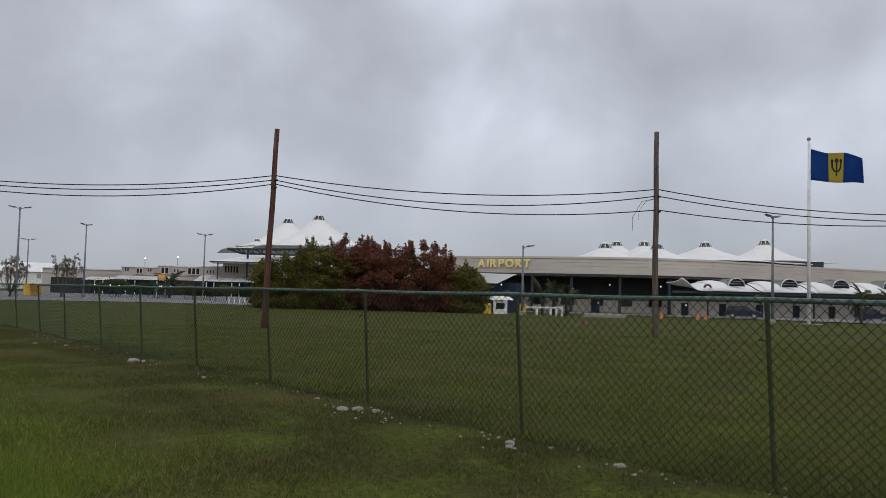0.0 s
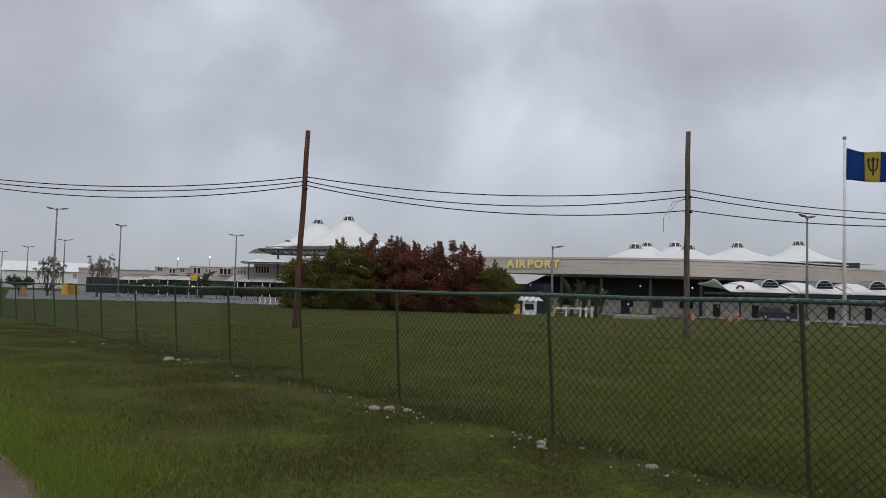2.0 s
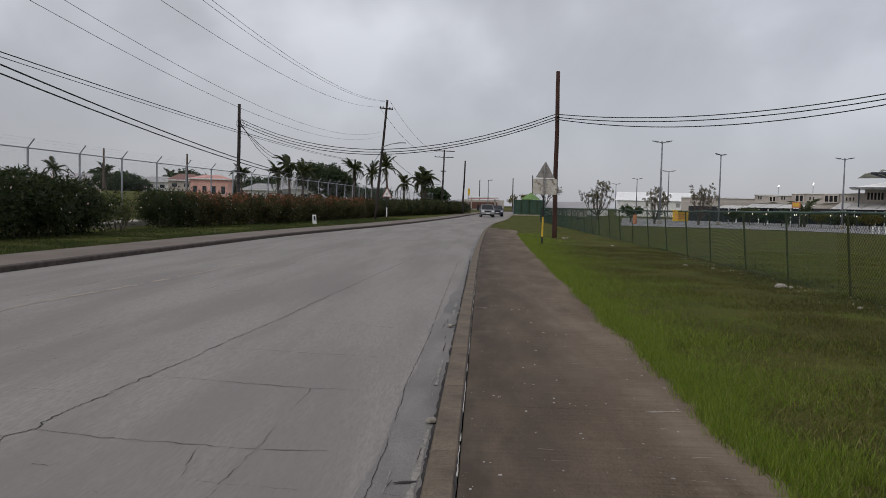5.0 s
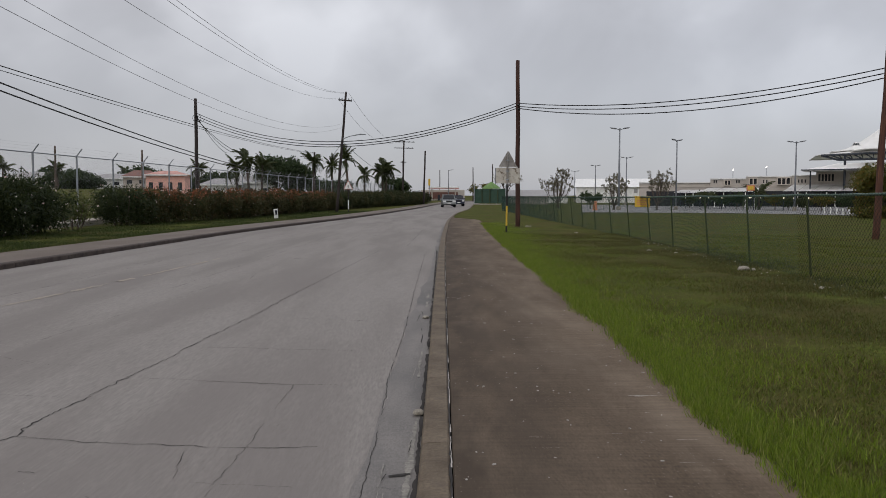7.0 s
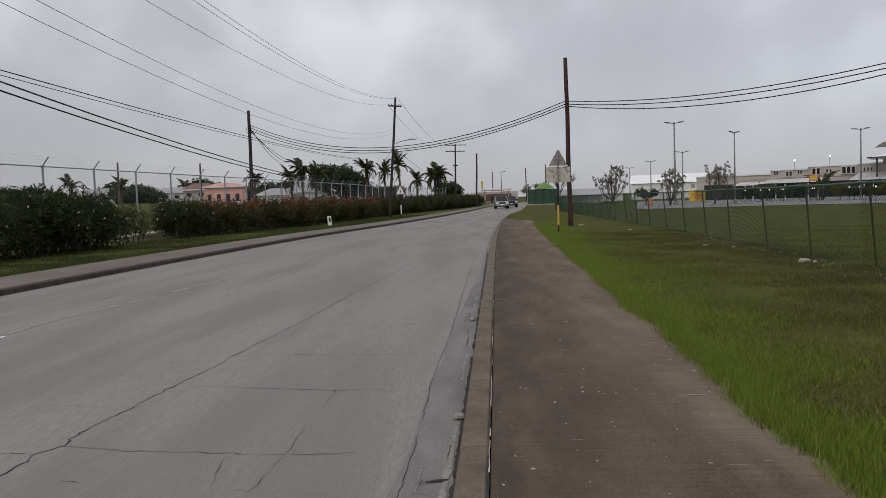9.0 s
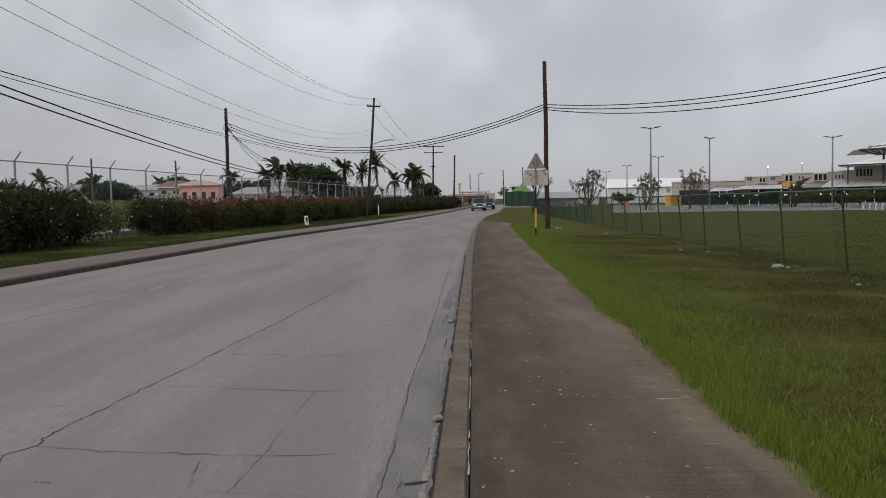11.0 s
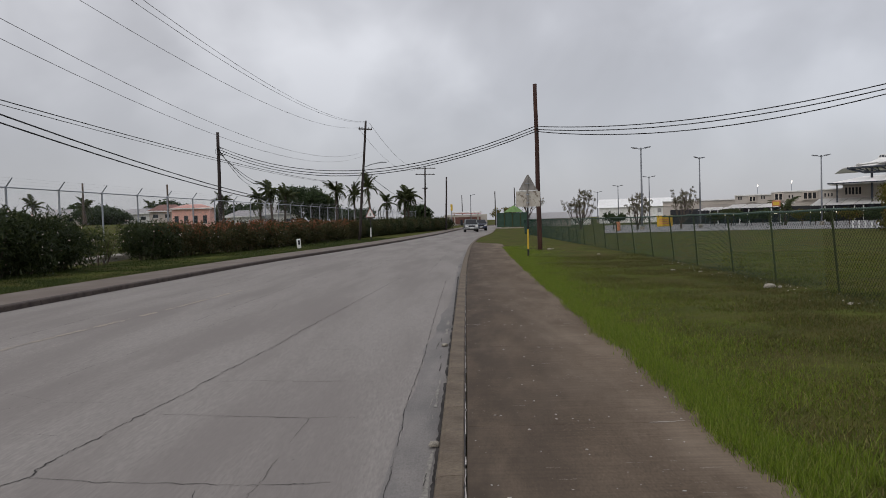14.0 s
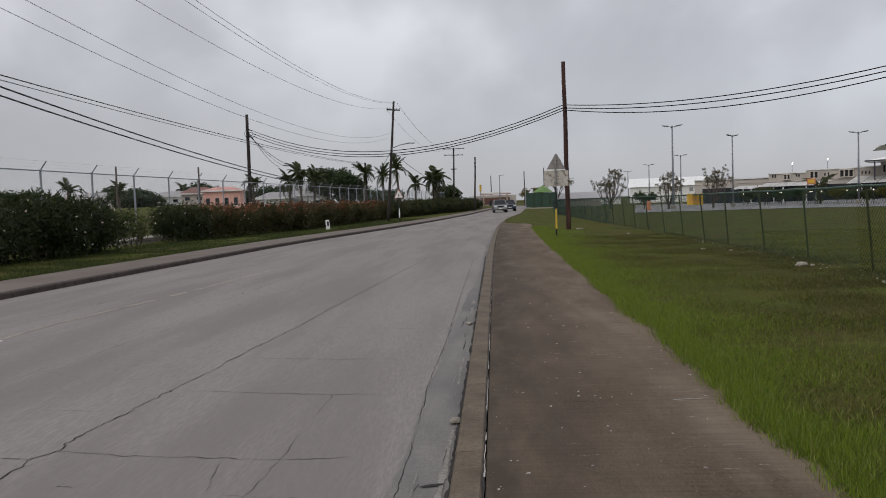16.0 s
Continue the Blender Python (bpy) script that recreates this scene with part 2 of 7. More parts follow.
M_MAST = mat("dull_grey_mast_steel", (0.21, 0.22, 0.24), 0.6, (0.16, 0.17, 0.185), 4, 40, 0.3, metal=0.2)
M_GALVWIRE = mat("galvanised_wire", (0.22, 0.23, 0.25), 0.6, amount=0.3)
M_WHITE = mat("white_paint", (0.74, 0.74, 0.73), 0.6, (0.62, 0.62, 0.60), 2, 20, 0.15)
M_MEMBRANE = fabric_mat("white_tent_membrane", (0.80, 0.79, 0.765), (0.73, 0.72, 0.695), 0.12)
M_BAND = mat("pale_stone_cladding", (0.53, 0.475, 0.42), 0.7, (0.47, 0.42, 0.37), 0.15, 6, 0.12, stretch=(1, 1, 3))
M_BEIGE = mat("beige_render", (0.49, 0.445, 0.40), 0.8, (0.42, 0.38, 0.34), 0.3, 8, 0.15)
# near-black colour stands for the shade inside recesses, openings and under awnings
M_RECESS_SHADE = mat("dark_recess_shade", (0.028, 0.030, 0.034), 0.7, amount=0.4)
M_NAVY = mat("dark_blue_panel", (0.022, 0.035, 0.068), 0.5, amount=0.3)
M_STEELDARK = mat("dark_painted_steel", (0.035, 0.042, 0.055), 0.5, amount=0.3)
M_GLASS = mat("dark_window_glass", (0.02, 0.024, 0.028), 0.12, amount=0.2, spec=0.6)
M_YELLOW = mat("yellow_paint", (0.62, 0.40, 0.045), 0.6, (0.52, 0.34, 0.04), 3, 30, 0.2)
M_LETTER = mat("pale_yellow_letters", (0.88, 0.74, 0.30), 0.5, (0.8, 0.66, 0.25), 3, 30, 0.1)
M_OLEANDER_THIN = leaf_mat("thin_olive_leaves", [(0.05, 0.07, 0.02), (0.09, 0.10, 0.03), (0.07, 0.08, 0.025)])
M_ORANGE = mat("orange_plastic", (0.55, 0.22, 0.11), 0.6, amount=0.2)
M_PINK = mat("pink_house_paint", (0.76, 0.43, 0.36), 0.8, (0.68, 0.38, 0.31), 0.6, 10, 0.2)
M_ROOFGREY = mat("grey_roof_sheet", (0.33, 0.32, 0.32), 0.7, amount=0.25, stretch=(1, 6, 1))
M_ROOFPINK = mat("salmon_roof_sheet", (0.55, 0.30, 0.26), 0.8, (0.46, 0.25, 0.21), 0.8, 10, 0.25)
M_ROOFRED = mat("brown_roof_sheet", (0.20, 0.10, 0.08), 0.7, amount=0.3)
M_SIGNBACK = mat("bare_aluminium_back", (0.30, 0.285, 0.27), 0.55, (0.22, 0.20, 0.185), 3, 20, 0.3, metal=0.3)
M_PLATE = mat("peeling_white_plate", (0.50, 0.47, 0.42), 0.7, (0.42, 0.38, 0.33), 4, 20, 0.25, stain=(0.13, 0.095, 0.065), stain_scale=4.5, stain_lo=0.54, stain_hi=0.62)
M_BLACK = mat("black_paint", (0.02, 0.02, 0.02), 0.6, amount=0.3)
M_RED = mat("red_paint", (0.42, 0.03, 0.03), 0.5, amount=0.25)
M_BRIGHTGREEN = mat("bright_green_canvas", (0.14, 0.25, 0.075), 0.7, amount=0.35)
M_HOARD = mat("dark_green_windbreak", (0.040, 0.078, 0.056), 0.85, (0.028, 0.058, 0.042), 1.2, 30, 0.3)
M_BARK = mat("grey_brown_bark", (0.11, 0.085, 0.07), 0.95, (0.065, 0.05, 0.042), 4, 30, 0.5, bump=0.01, stretch=(3, 3, 0.6))
M_STONE = mat("pale_coral_stone", (0.34, 0.31, 0.26), 0.9, (0.20, 0.18, 0.15), 8, 40, 0.35, bump=0.01)
M_FLAGBLUE = fabric_mat("blue_flag_cloth", (0.020, 0.090, 0.340), (0.016, 0.075, 0.29), 0.4)
M_FLAGGOLD = fabric_mat("gold_flag_cloth", (0.62, 0.50, 0.10), (0.55, 0.44, 0.09), 0.4)
M_CARPAINT = mat("dull_silver_car_paint", (0.24, 0.25, 0.25), 0.35, amount=0.08, metal=0.4, spec=0.5)
M_CARBLUE = mat("dark_blue_car_paint", (0.03, 0.035, 0.06), 0.3, amount=0.1, metal=0.3, spec=0.5)
M_CARGLASS = mat("tinted_car_glass", (0.02, 0.022, 0.025), 0.35, amount=0.2, spec=0.25)
M_RUBBER = mat("black_rubber", (0.018, 0.018, 0.018), 0.85, amount=0.3)
M_LAMP = glow_mat("lit_lamp", (1.0, 0.93, 0.80), 3.0)
M_LAMPWARM = glow_mat("warm_lit_lamp", (1.0, 0.90, 0.72), 1.2)
M_LEAF_RED = leaf_mat("burgundy_leaves", [(0.080, 0.027, 0.023), (0.190, 0.053, 0.038), (0.120, 0.040, 0.031), (0.120, 0.085, 0.027), (0.270, 0.090, 0.056)])
M_LEAF_OLIVE = leaf_mat("olive_leaves", [(0.062, 0.070, 0.016), (0.130, 0.118, 0.024), (0.082, 0.096, 0.019), (0.195, 0.110, 0.027)])
M_LEAF_DARK = leaf_mat("dark_green_leaves", [(0.014, 0.023, 0.009), (0.031, 0.045, 0.014), (0.021, 0.033, 0.011), (0.056, 0.066, 0.021)])
M_LEAF_HEDGE = leaf_mat("hedge_leaves", [(0.024, 0.031, 0.012), (0.050, 0.056, 0.019), (0.034, 0.041, 0.014), (0.080, 0.070, 0.025), (0.095, 0.050, 0.023)])
M_LEAF_TREE = leaf_mat("tree_leaves", [(0.031, 0.049, 0.022), (0.050, 0.073, 0.029), (0.039, 0.059, 0.026)])
M_LEAF_DRY = leaf_mat("dry_grey_leaves", [(0.130, 0.112, 0.077), (0.195, 0.175, 0.121), (0.098, 0.100, 0.066)])
M_LEAF_PALM = leaf_mat("palm_leaves", [(0.036, 0.050, 0.022), (0.068, 0.077, 0.029), (0.051, 0.064, 0.024)])
M_RUST_LEAF = leaf_mat("rust_red_leaves", [(0.225, 0.063, 0.036), (0.300, 0.105, 0.052), (0.135, 0.070, 0.033)])
M_PETAL = leaf_mat("pale_pink_petals", [(0.62, 0.50, 0.48), (0.70, 0.62, 0.60), (0.55, 0.36, 0.33)])
M_BLADE_BRIGHT = leaf_mat("bright_grass_blades", [(0.058, 0.088, 0.009), (0.118, 0.172, 0.015), (0.190, 0.262, 0.025), (0.150, 0.210, 0.020), (0.085, 0.125, 0.012), (0.300, 0.290, 0.090)])
M_BLADE_DRY = leaf_mat("dry_mown_blades", [(0.042, 0.053, 0.008), (0.069, 0.082, 0.015), (0.056, 0.058, 0.014), (0.102, 0.088, 0.030), (0.150, 0.118, 0.050)])
# darker greens put the hedge's shade into the far verge blades
M_VERGE_SHADED = leaf_mat("hedge_shaded_verge_grass", [(0.026, 0.042, 0.010), (0.052, 0.074, 0.017), (0.036, 0.054, 0.012), (0.070, 0.080, 0.024)])
M_BLADE = leaf_mat("mown_grass_blades", [(0.060, 0.078, 0.011), (0.108, 0.138, 0.018), (0.084, 0.104, 0.015), (0.140, 0.150, 0.036), (0.185, 0.150, 0.065)])


# ---- building helpers ----
def part(name, bm, material, parent=None, label="", smooth=False):
    """Links a bmesh as one mesh object under a thing or under a part."""
    me = bpy.data.meshes.new(name)
    bm.to_mesh(me)
    bm.free()
    me.materials.append(material)
    if smooth:
        me.shade_smooth()
    ob = new(name, me)
    ob.parent = parent
    if label:
        tagged(ob, label)
    return ob


def share(name, mesh, parent, m=None, label=""):
    ob = new(name, mesh)
    ob.parent = parent
    if m is not None:
        ob.matrix_basis = m
    if label:
        tagged(ob, label)
    return ob


def thing(name, label, category, m=None, group="", kind=""):
    ob = new(name)
    ob.empty_display_size = 0.2
    if m is not None:
        ob.matrix_basis = m
    return tagged(ob, label, category, group, kind)


def box(c, s, bevel=0.0, rz=0.0, bm=None):
    """A box of size s centred at c, turned by rz degrees, with bevelled edges."""
    own = bmesh.new()
    bmesh.ops.create_cube(own, size=1)
    for v in own.verts:
        v.co = Vector((v.co.x * s[0], v.co.y * s[1], v.co.z * s[2]))
    if bevel:
        bmesh.ops.bevel(own, geom=own.edges[:], offset=bevel, segments=1, affect="EDGES")
    own.transform(pose(*c, 0, 0, rz))
    return join(bm, own)


def join(bm, own):
    if bm is None:
        return own
    me = bpy.data.meshes.new("tmp")
    own.to_mesh(me)
    own.free()
    bm.from_mesh(me)
    bpy.data.meshes.remove(me)
    return bm


def tube(pts, r, n=8, bm=None, cap=True):
    """A round bar along points; r is one radius or one for each point."""
    bm = bm or bmesh.new()
    pts = [Vector(p) for p in pts]
    rs = [r] * len(pts) if isinstance(r, (int, float)) else r
    rings = []
    for i, p in enumerate(pts):
        d = (pts[min(i + 1, len(pts) - 1)] - pts[max(i - 1, 0)]).normalized()
        a = d.cross(Vector((0, 0, 1)) if abs(d.z) < 0.9 else Vector((0, 1, 0))).normalized()
        b = d.cross(a)
        rings.append([bm.verts.new(p + (a * math.cos(2 * math.pi * k / n) + b * math.sin(2 * math.pi * k / n)) * rs[i]) for k in range(n)])
    for u, w in zip(rings, rings[1:]):
        for k in range(n):
            bm.faces.new((u[k], u[(k + 1) % n], w[(k + 1) % n], w[k]))
    if cap:
        bm.faces.new(rings[0][::-1])
        bm.faces.new(rings[-1])
    return bm


def slab(outline, z0, z1, bm=None):
    """An upright prism over a plan outline (counter-clockwise)."""
    bm = bm or bmesh.new()
    lo = [bm.verts.new((x, y, z0)) for x, y in outline]
    hi = [bm.verts.new((x, y, z1)) for x, y in outline]
    bm.faces.new(lo[::-1])
    bm.faces.new(hi)
    k = len(outline)
    for i in range(k):
        bm.faces.new((lo[i], lo[(i + 1) % k], hi[(i + 1) % k], hi[i]))
    return bm


def np_mesh(name, verts, faces, material):
    """A mesh from arrays; faces all have the same number of corners."""
    me = bpy.data.meshes.new(name)
    verts, faces = np.asarray(verts, float), np.asarray(faces, int)
    k = faces.shape[1]
    me.vertices.add(len(verts))
    me.vertices.foreach_set("co", verts.ravel())
    me.loops.add(faces.size)
    me.loops.foreach_set("vertex_index", faces.ravel())
    me.polygons.add(len(faces))
    me.polygons.foreach_set("loop_start", np.arange(len(faces)) * k)
    me.polygons.foreach_set("loop_total", np.full(len(faces), k))
    me.update(calc_edges=True)
    me.materials.append(material)
    return me


def pol(az, d):
    """Plan place at a compass angle (clockwise from the road's line) and a distance."""
    return d * math.sin(radians(az)), d * math.cos(radians(az))


def sstep(a, b, x):
    t = min(1.0, max(0.0, (x - a) / (b - a)))
    return t * t * (3 - 2 * t)


def lerp_table(tab, y):
    for (y0, v0), (y1, v1) in zip(tab, tab[1:]):
        if y <= y1:
            return v0 + (v1 - v0) * max(0.0, (y - y0)) / (y1 - y0)
    return tab[-1][1]


def leaves(name, blobs, count, size, material, seed, slim=0.5, shell=0.55):
    """A crown of small folded leaves scattered through ellipsoids (x, y, z, rx, ry, rz)."""
    rng = np.random.default_rng(seed)
    vol = np.array([b[3] * b[4] * b[5] for b in blobs]) ** 0.7
    pick = rng.choice(len(blobs), count, p=vol / vol.sum())
    B = np.array(blobs)[pick]
    d = rng.normal(size=(count, 3))
    d /= np.linalg.norm(d, axis=1)[:, None]
    rad = shell + (1 - shell) * rng.random(count) ** 0.6
    rad *= 1 + 0.22 * np.sin(d[:, 0] * 5 + pick) * np.sin(d[:, 2] * 6 + 2 * pick) + 0.1 * rng.normal(size=count)
    c = B[:, :3] + d * rad[:, None] * B[:, 3:]
    u = rng.normal(size=(count, 3)) + d * 0.5
    u /= np.linalg.norm(u, axis=1)[:, None]
    w = np.cross(u, rng.normal(size=(count, 3)))
    w /= np.linalg.norm(w, axis=1)[:, None]
    s = size * (0.6 + 0.8 * rng.random(count))[:, None]
    n = np.cross(u, w)
    v = np.stack([c - u * s, c + w * s * slim + n * s * 0.15, c + u * s, c - w * s * slim + n * s * 0.15], 1).reshape(-1, 3)
    return np_mesh(name, v, np.arange(4 * count).reshape(-1, 4), material)


# ---- the lie of the land ----
RIGHT_KERB = [(-60, -0.12), (18, -0.15), (30, -0.09), (50, 0.22), (69, 1.0), (91, 2.9), (130, 4.9), (165, 8.0), (200, 12.5), (260, 26.0)]
LEFT_KERB = [(-60, -10.4), (18, -10.15), (25, -9.75), (34, -9.4), (42, -8.6), (53, -7.1), (71, -5.3), (97, -3.3), (130, -1.6), (165, 0.5), (200, 4.5), (260, 18.0)]
KERB_W, WALK_W, LEFT_WALK_W, ROAD_Z = 0.19, 1.95, 2.15, -0.10


def kerb_r(y):
    return (lerp_table(RIGHT_KERB, y - 4) + lerp_table(RIGHT_KERB, y) + lerp_table(RIGHT_KERB, y + 4)) / 3


def kerb_l(y):
    return (lerp_table(LEFT_KERB, y - 4) + lerp_table(LEFT_KERB, y) + lerp_table(LEFT_KERB, y + 4)) / 3


def walk_end(y):
    """Outer edge of the footway, which ends where the verge takes over."""
    return kerb_r(y) + KERB_W + WALK_W * (1 - 0.97 * sstep(50, 57, y)) + 0.08 * noise.noise((y * 0.6, 2, 7)) + 0.05 * noise.noise((y * 2.3, 5, 7)) + 0.03 * noise.noise((y * 6.1, 8, 7))


def land(x, y):
    """Height of the ground: level beside the road, falling towards the terminal."""
    fall = sstep(48, 80, 0.75 * x + 0.45 * y) * sstep(5, 22, x - kerb_r(y))
    az, d = math.degrees(math.atan2(x, max(y, 0.1))), math.hypot(x, y)
    rise = sstep(92, 150, d) * (1 - sstep(30, 38, az)) * fall
    return -1.15 * fall + 0.75 * rise


def bank(x, y):
    """Height of the grassy bank that rises beyond the security fence."""
    az, d = math.degrees(math.atan2(x, max(y, 0.1))), math.hypot(x, y)
    return 2.6 * sstep(84, 116, d) * (1 - sstep(-20.5, -16.5, az)) * (1 - sstep(290, 330, d)) * sstep(-62, -56, az)


def build_ground():
    ys = [-3000, -1200, -500, -200, -100, -60, -40, -25, -15, -10]
    ys += [-8 + 0.5 * i for i in range(100)]
    ys += [42 + 2 * i for i in range(60)] + [165 + 12 * i for i in range(10)] + [300, 360, 450, 700, 1300, 3000]
    rs = [0.35 * i for i in range(30)] + [10.5 + 1.2 * i for i in range(40)] + [60 + 6 * i for i in range(18)] + [175, 210, 280, 400, 700, 1400, 3000]
    ls = [3000, 1300, 600, 300, 200, 150, 110, 80, 60, 45, 35, 28, 22, 18, 14, 11, 8, 6, 4.5, 3.2, 2.2, 1.4, 0.7, 0]
    verts, cols = [], 0
    for y in ys:
        row = []
        a, b = kerb_l(y) - LEFT_WALK_W, walk_end(y)
        for u in ls:
            x = a - u
            row.append((x, y, 0.03 + 0.05 * noise.noise((x * 0.5, y * 0.5, 3)) * min(1, u)))
        row += [(a, y, -0.4), (b, y, -0.4)]
        for u in rs:
            x = b + u
            k = min(1.0, u / 0.8)
            row.append((x, y, land(x, y) + k * (0.035 * noise.noise((x * 0.7, y * 0.7, 0)) + 0.02 * noise.noise((x * 2.1, y * 2.1, 5))) + 0.012))
        cols = len(row)
        verts += row
    faces = [(j * cols + i, j * cols + i + 1, (j + 1) * cols + i + 1, (j + 1) * cols + i) for j in range(len(ys) - 1) for i in range(cols - 1)]
    me = np_mesh("ground", verts, faces, M_GRASS)
    me.shade_smooth()
    tagged(new("ground", me), "mown grass ground, green with brown worn patches", "ground", kind="structure")


build_ground()


def ribbon(name, left, right, ys, z, thick, material, label, category, zr=None):
    """A slab that follows the road between two edge lines."""
    bm = bmesh.new()
    rows = []
    for y in ys:
        xl, xr = left(y), right(y)
        rows.append([bm.verts.new(p) for p in ((xl, y, z), (xr, y, z if zr is None else zr), (xr, y, z - thick), (xl, y, z - thick))])
    for a, b in zip(rows, rows[1:]):
        for i in range(4):
            j = (i + 1) % 4
            bm.faces.new((a[i], a[j], b[j], b[i]))
    bm.faces.new(rows[0])
    bm.faces.new(rows[-1][::-1])
    bmesh.ops.recalc_face_normals(bm, faces=bm.faces[:])
    ob = part(name, bm, material)
    return tagged(ob, label, category, kind="structure")


def build_bank():
    azs, ds = [-63 + i for i in range(49)], [80, 84, 88, 92, 96, 100, 104, 108, 112, 116, 125, 140, 160, 190, 230, 290, 310, 330, 336]
    verts = []
    for a in azs:
        for d in ds:
            x, y = pol(a, d)
            h = bank(x, y)
            verts.append((x, y, -0.15 + h + 0.2 * min(1, h) * noise.noise((x * 0.08, y * 0.08, 2))))
    k = len(ds)
    faces = [(i * k + j, (i + 1) * k + j, (i + 1) * k + j + 1, i * k + j + 1) for i in range(len(azs) - 1) for j in range(k - 1)]
    me = np_mesh("grass_bank", verts, faces, M_GRASS)
    me.shade_smooth()
    tagged(new("grass_bank", me), "low grassy bank beyond the security fence", "bank", kind="structure")


build_bank()
YS = [-60, -40, -25, -15, -8] + [-4 + 2 * i for i in range(60)] + [120 + 6 * i for i in range(20)]
ROAD = ribbon("road", lambda y: kerb_l(y) + 0.02, lambda y: kerb_r(y) - 0.004, YS, ROAD_Z, 0.2, M_ROAD, "worn pale grey concrete road with long cracks", "road")
ribbon("pavement_left", lambda y: kerb_l(y) - LEFT_WALK_W + 0.01, lambda y: kerb_l(y) - 0.2, YS, 0.03, 0.3, M_WALKWAY_FAR, "grey-brown concrete footway across the road", "pavement")


# ---- kerbs, footway slabs, cracks ----
def kerb_line(name, label, edge, side, ys, z, material, length):
    """Kerb stones laid end to end along an edge; each stone is a piece of its own."""
    root = thing(name, label, "kerb", kind="structure")
    stones = 0
    y = ys[0]
    while y < ys[1]:
        x0, x1 = edge(y), edge(y + length)
        ang = math.degrees(math.atan2(-(x1 - x0), length))
        bm = bmesh.new()
        prof = [(0.0, -0.3), (0.0, z - 0.035), (0.012, z - 0.012), (0.04, z), (KERB_W - 0.02, z + 0.004), (KERB_W, z - 0.01), (KERB_W, -0.3)]
        gap = 0.004
        ends = []
        for yy in (gap, length * 0.5, length - gap):
            wob = 0.006 * noise.noise((y + yy, 3.3, side))
            ends.append([bm.verts.new(((px + wob) * side, yy, pz + (wob if pz > -0.2 else 0))) for px, pz in prof])
        for a, b in zip(ends, ends[1:]):
            for i in range(len(prof) - 1):
                bm.faces.new((a[i], a[i + 1], b[i + 1], b[i]))
        bm.faces.new(ends[0])
        bm.faces.new(ends[-1][::-1])
        bmesh.ops.recalc_face_normals(bm, faces=bm.faces[:])
        ob = part("kerb_stone", bm, material, root)
        ob.matrix_basis = pose(x0, y, 0, 0, 0, ang)
        y += length
        stones += 1
    return root


kerb_line("kerb_near", "brown-stained low concrete kerb between road and footway", kerb_r, 1, (-6, 130), 0.0, M_KERB, 1.83)
kerb_line("kerb_across", "dark dirty concrete kerb across the road", kerb_l, -1, (-8, 150), 0.03, M_KERB_SIDE, 2.4)


def footway():
    """Footway cast in long bays, with open joints between them."""
    root = thing("pavement", "brown-stained concrete footway cast in long bays", "pavement", kind="structure")
    joints = [-9.0, -5.2, -1.4, 2.35, 6.15, 9.95, 13.75, 17.5, 21.3, 25.1, 28.9, 32.7, 36.5, 40.3, 44.1, 47.9, 51.7, 57.0]
    for a, b in zip(joints, joints[1:]):
        bm = bmesh.new()
        rows = []
        for i in range(7):
            y = a + 0.002 + (b - a - 0.004) * i / 6
            xl, xr = kerb_r(y) + KERB_W + 0.014, max(walk_end(y) + 0.03 * noise.noise((y * 2, 1, 1)), kerb_r(y) + KERB_W + 0.06)
            rows.append([bm.verts.new(p) for p in ((xl, y, -0.004), (xl + 0.01, y, 0.004), (xr - 0.02, y, 0.004), (xr, y, -0.02), (xr, y, -0.3), (xl, y, -0.3))])
        for p, q in zip(rows, rows[1:]):
            for i in range(6):
                bm.faces.new((p[i], p[(i + 1) % 6], q[(i + 1) % 6], q[i]))
        bm.faces.new(rows[0])
        bm.faces.new(rows[-1][::-1])
        bmesh.ops.recalc_face_normals(bm, faces=bm.faces[:])
        part("footway_bay", bm, M_WALKWAY, root)


footway()


def streak(bm, pts, width, z, seed, rough=0.03, step=0.06, breaks=0.0):
    """A thin wandering strip along a line on the ground, of uneven width."""
    rng = random.Random(seed)
    prev = None
    for (x0, y0), (x1, y1) in zip(pts, pts[1:]):
        ln = math.hypot(x1 - x0, y1 - y0)
        k = max(2, int(ln / step))
        nx, ny = -(y1 - y0) / ln, (x1 - x0) / ln
        for i in range(k + 1):
            t = i / k
            s = t * ln + seed * 7.1 + x0 * 3 + y0
            off = rough * (0.8 * noise.noise((s * 2.3, seed, 0)) + 0.9 * noise.noise((s * 8, seed, 4)) + 0.6 * noise.noise((s * 23, seed, 6)))
            off *= min(1, 6 * t, 6 * (1 - t)) if len(pts) == 2 else 1
            w = width * max(0.12, 0.55 + 0.9 * noise.noise((s * 3.1, seed, 9)) + 0.4 * (rng.random() - 0.5))
            if breaks and noise.noise((s * 1.9, seed, 2)) > 0.5 - breaks:
                prev = None
                continue
            cx, cy = x0 + (x1 - x0) * t + nx * off, y0 + (y1 - y0) * t + ny * off
            cur = (bm.verts.new((cx - nx * w / 2, cy - ny * w / 2, z)), bm.verts.new((cx + nx * w / 2, cy + ny * w / 2, z)))
            if prev and i > 0:
                bm.faces.new((prev[0], prev[1], cur[1], cur[0]))
            prev = cur


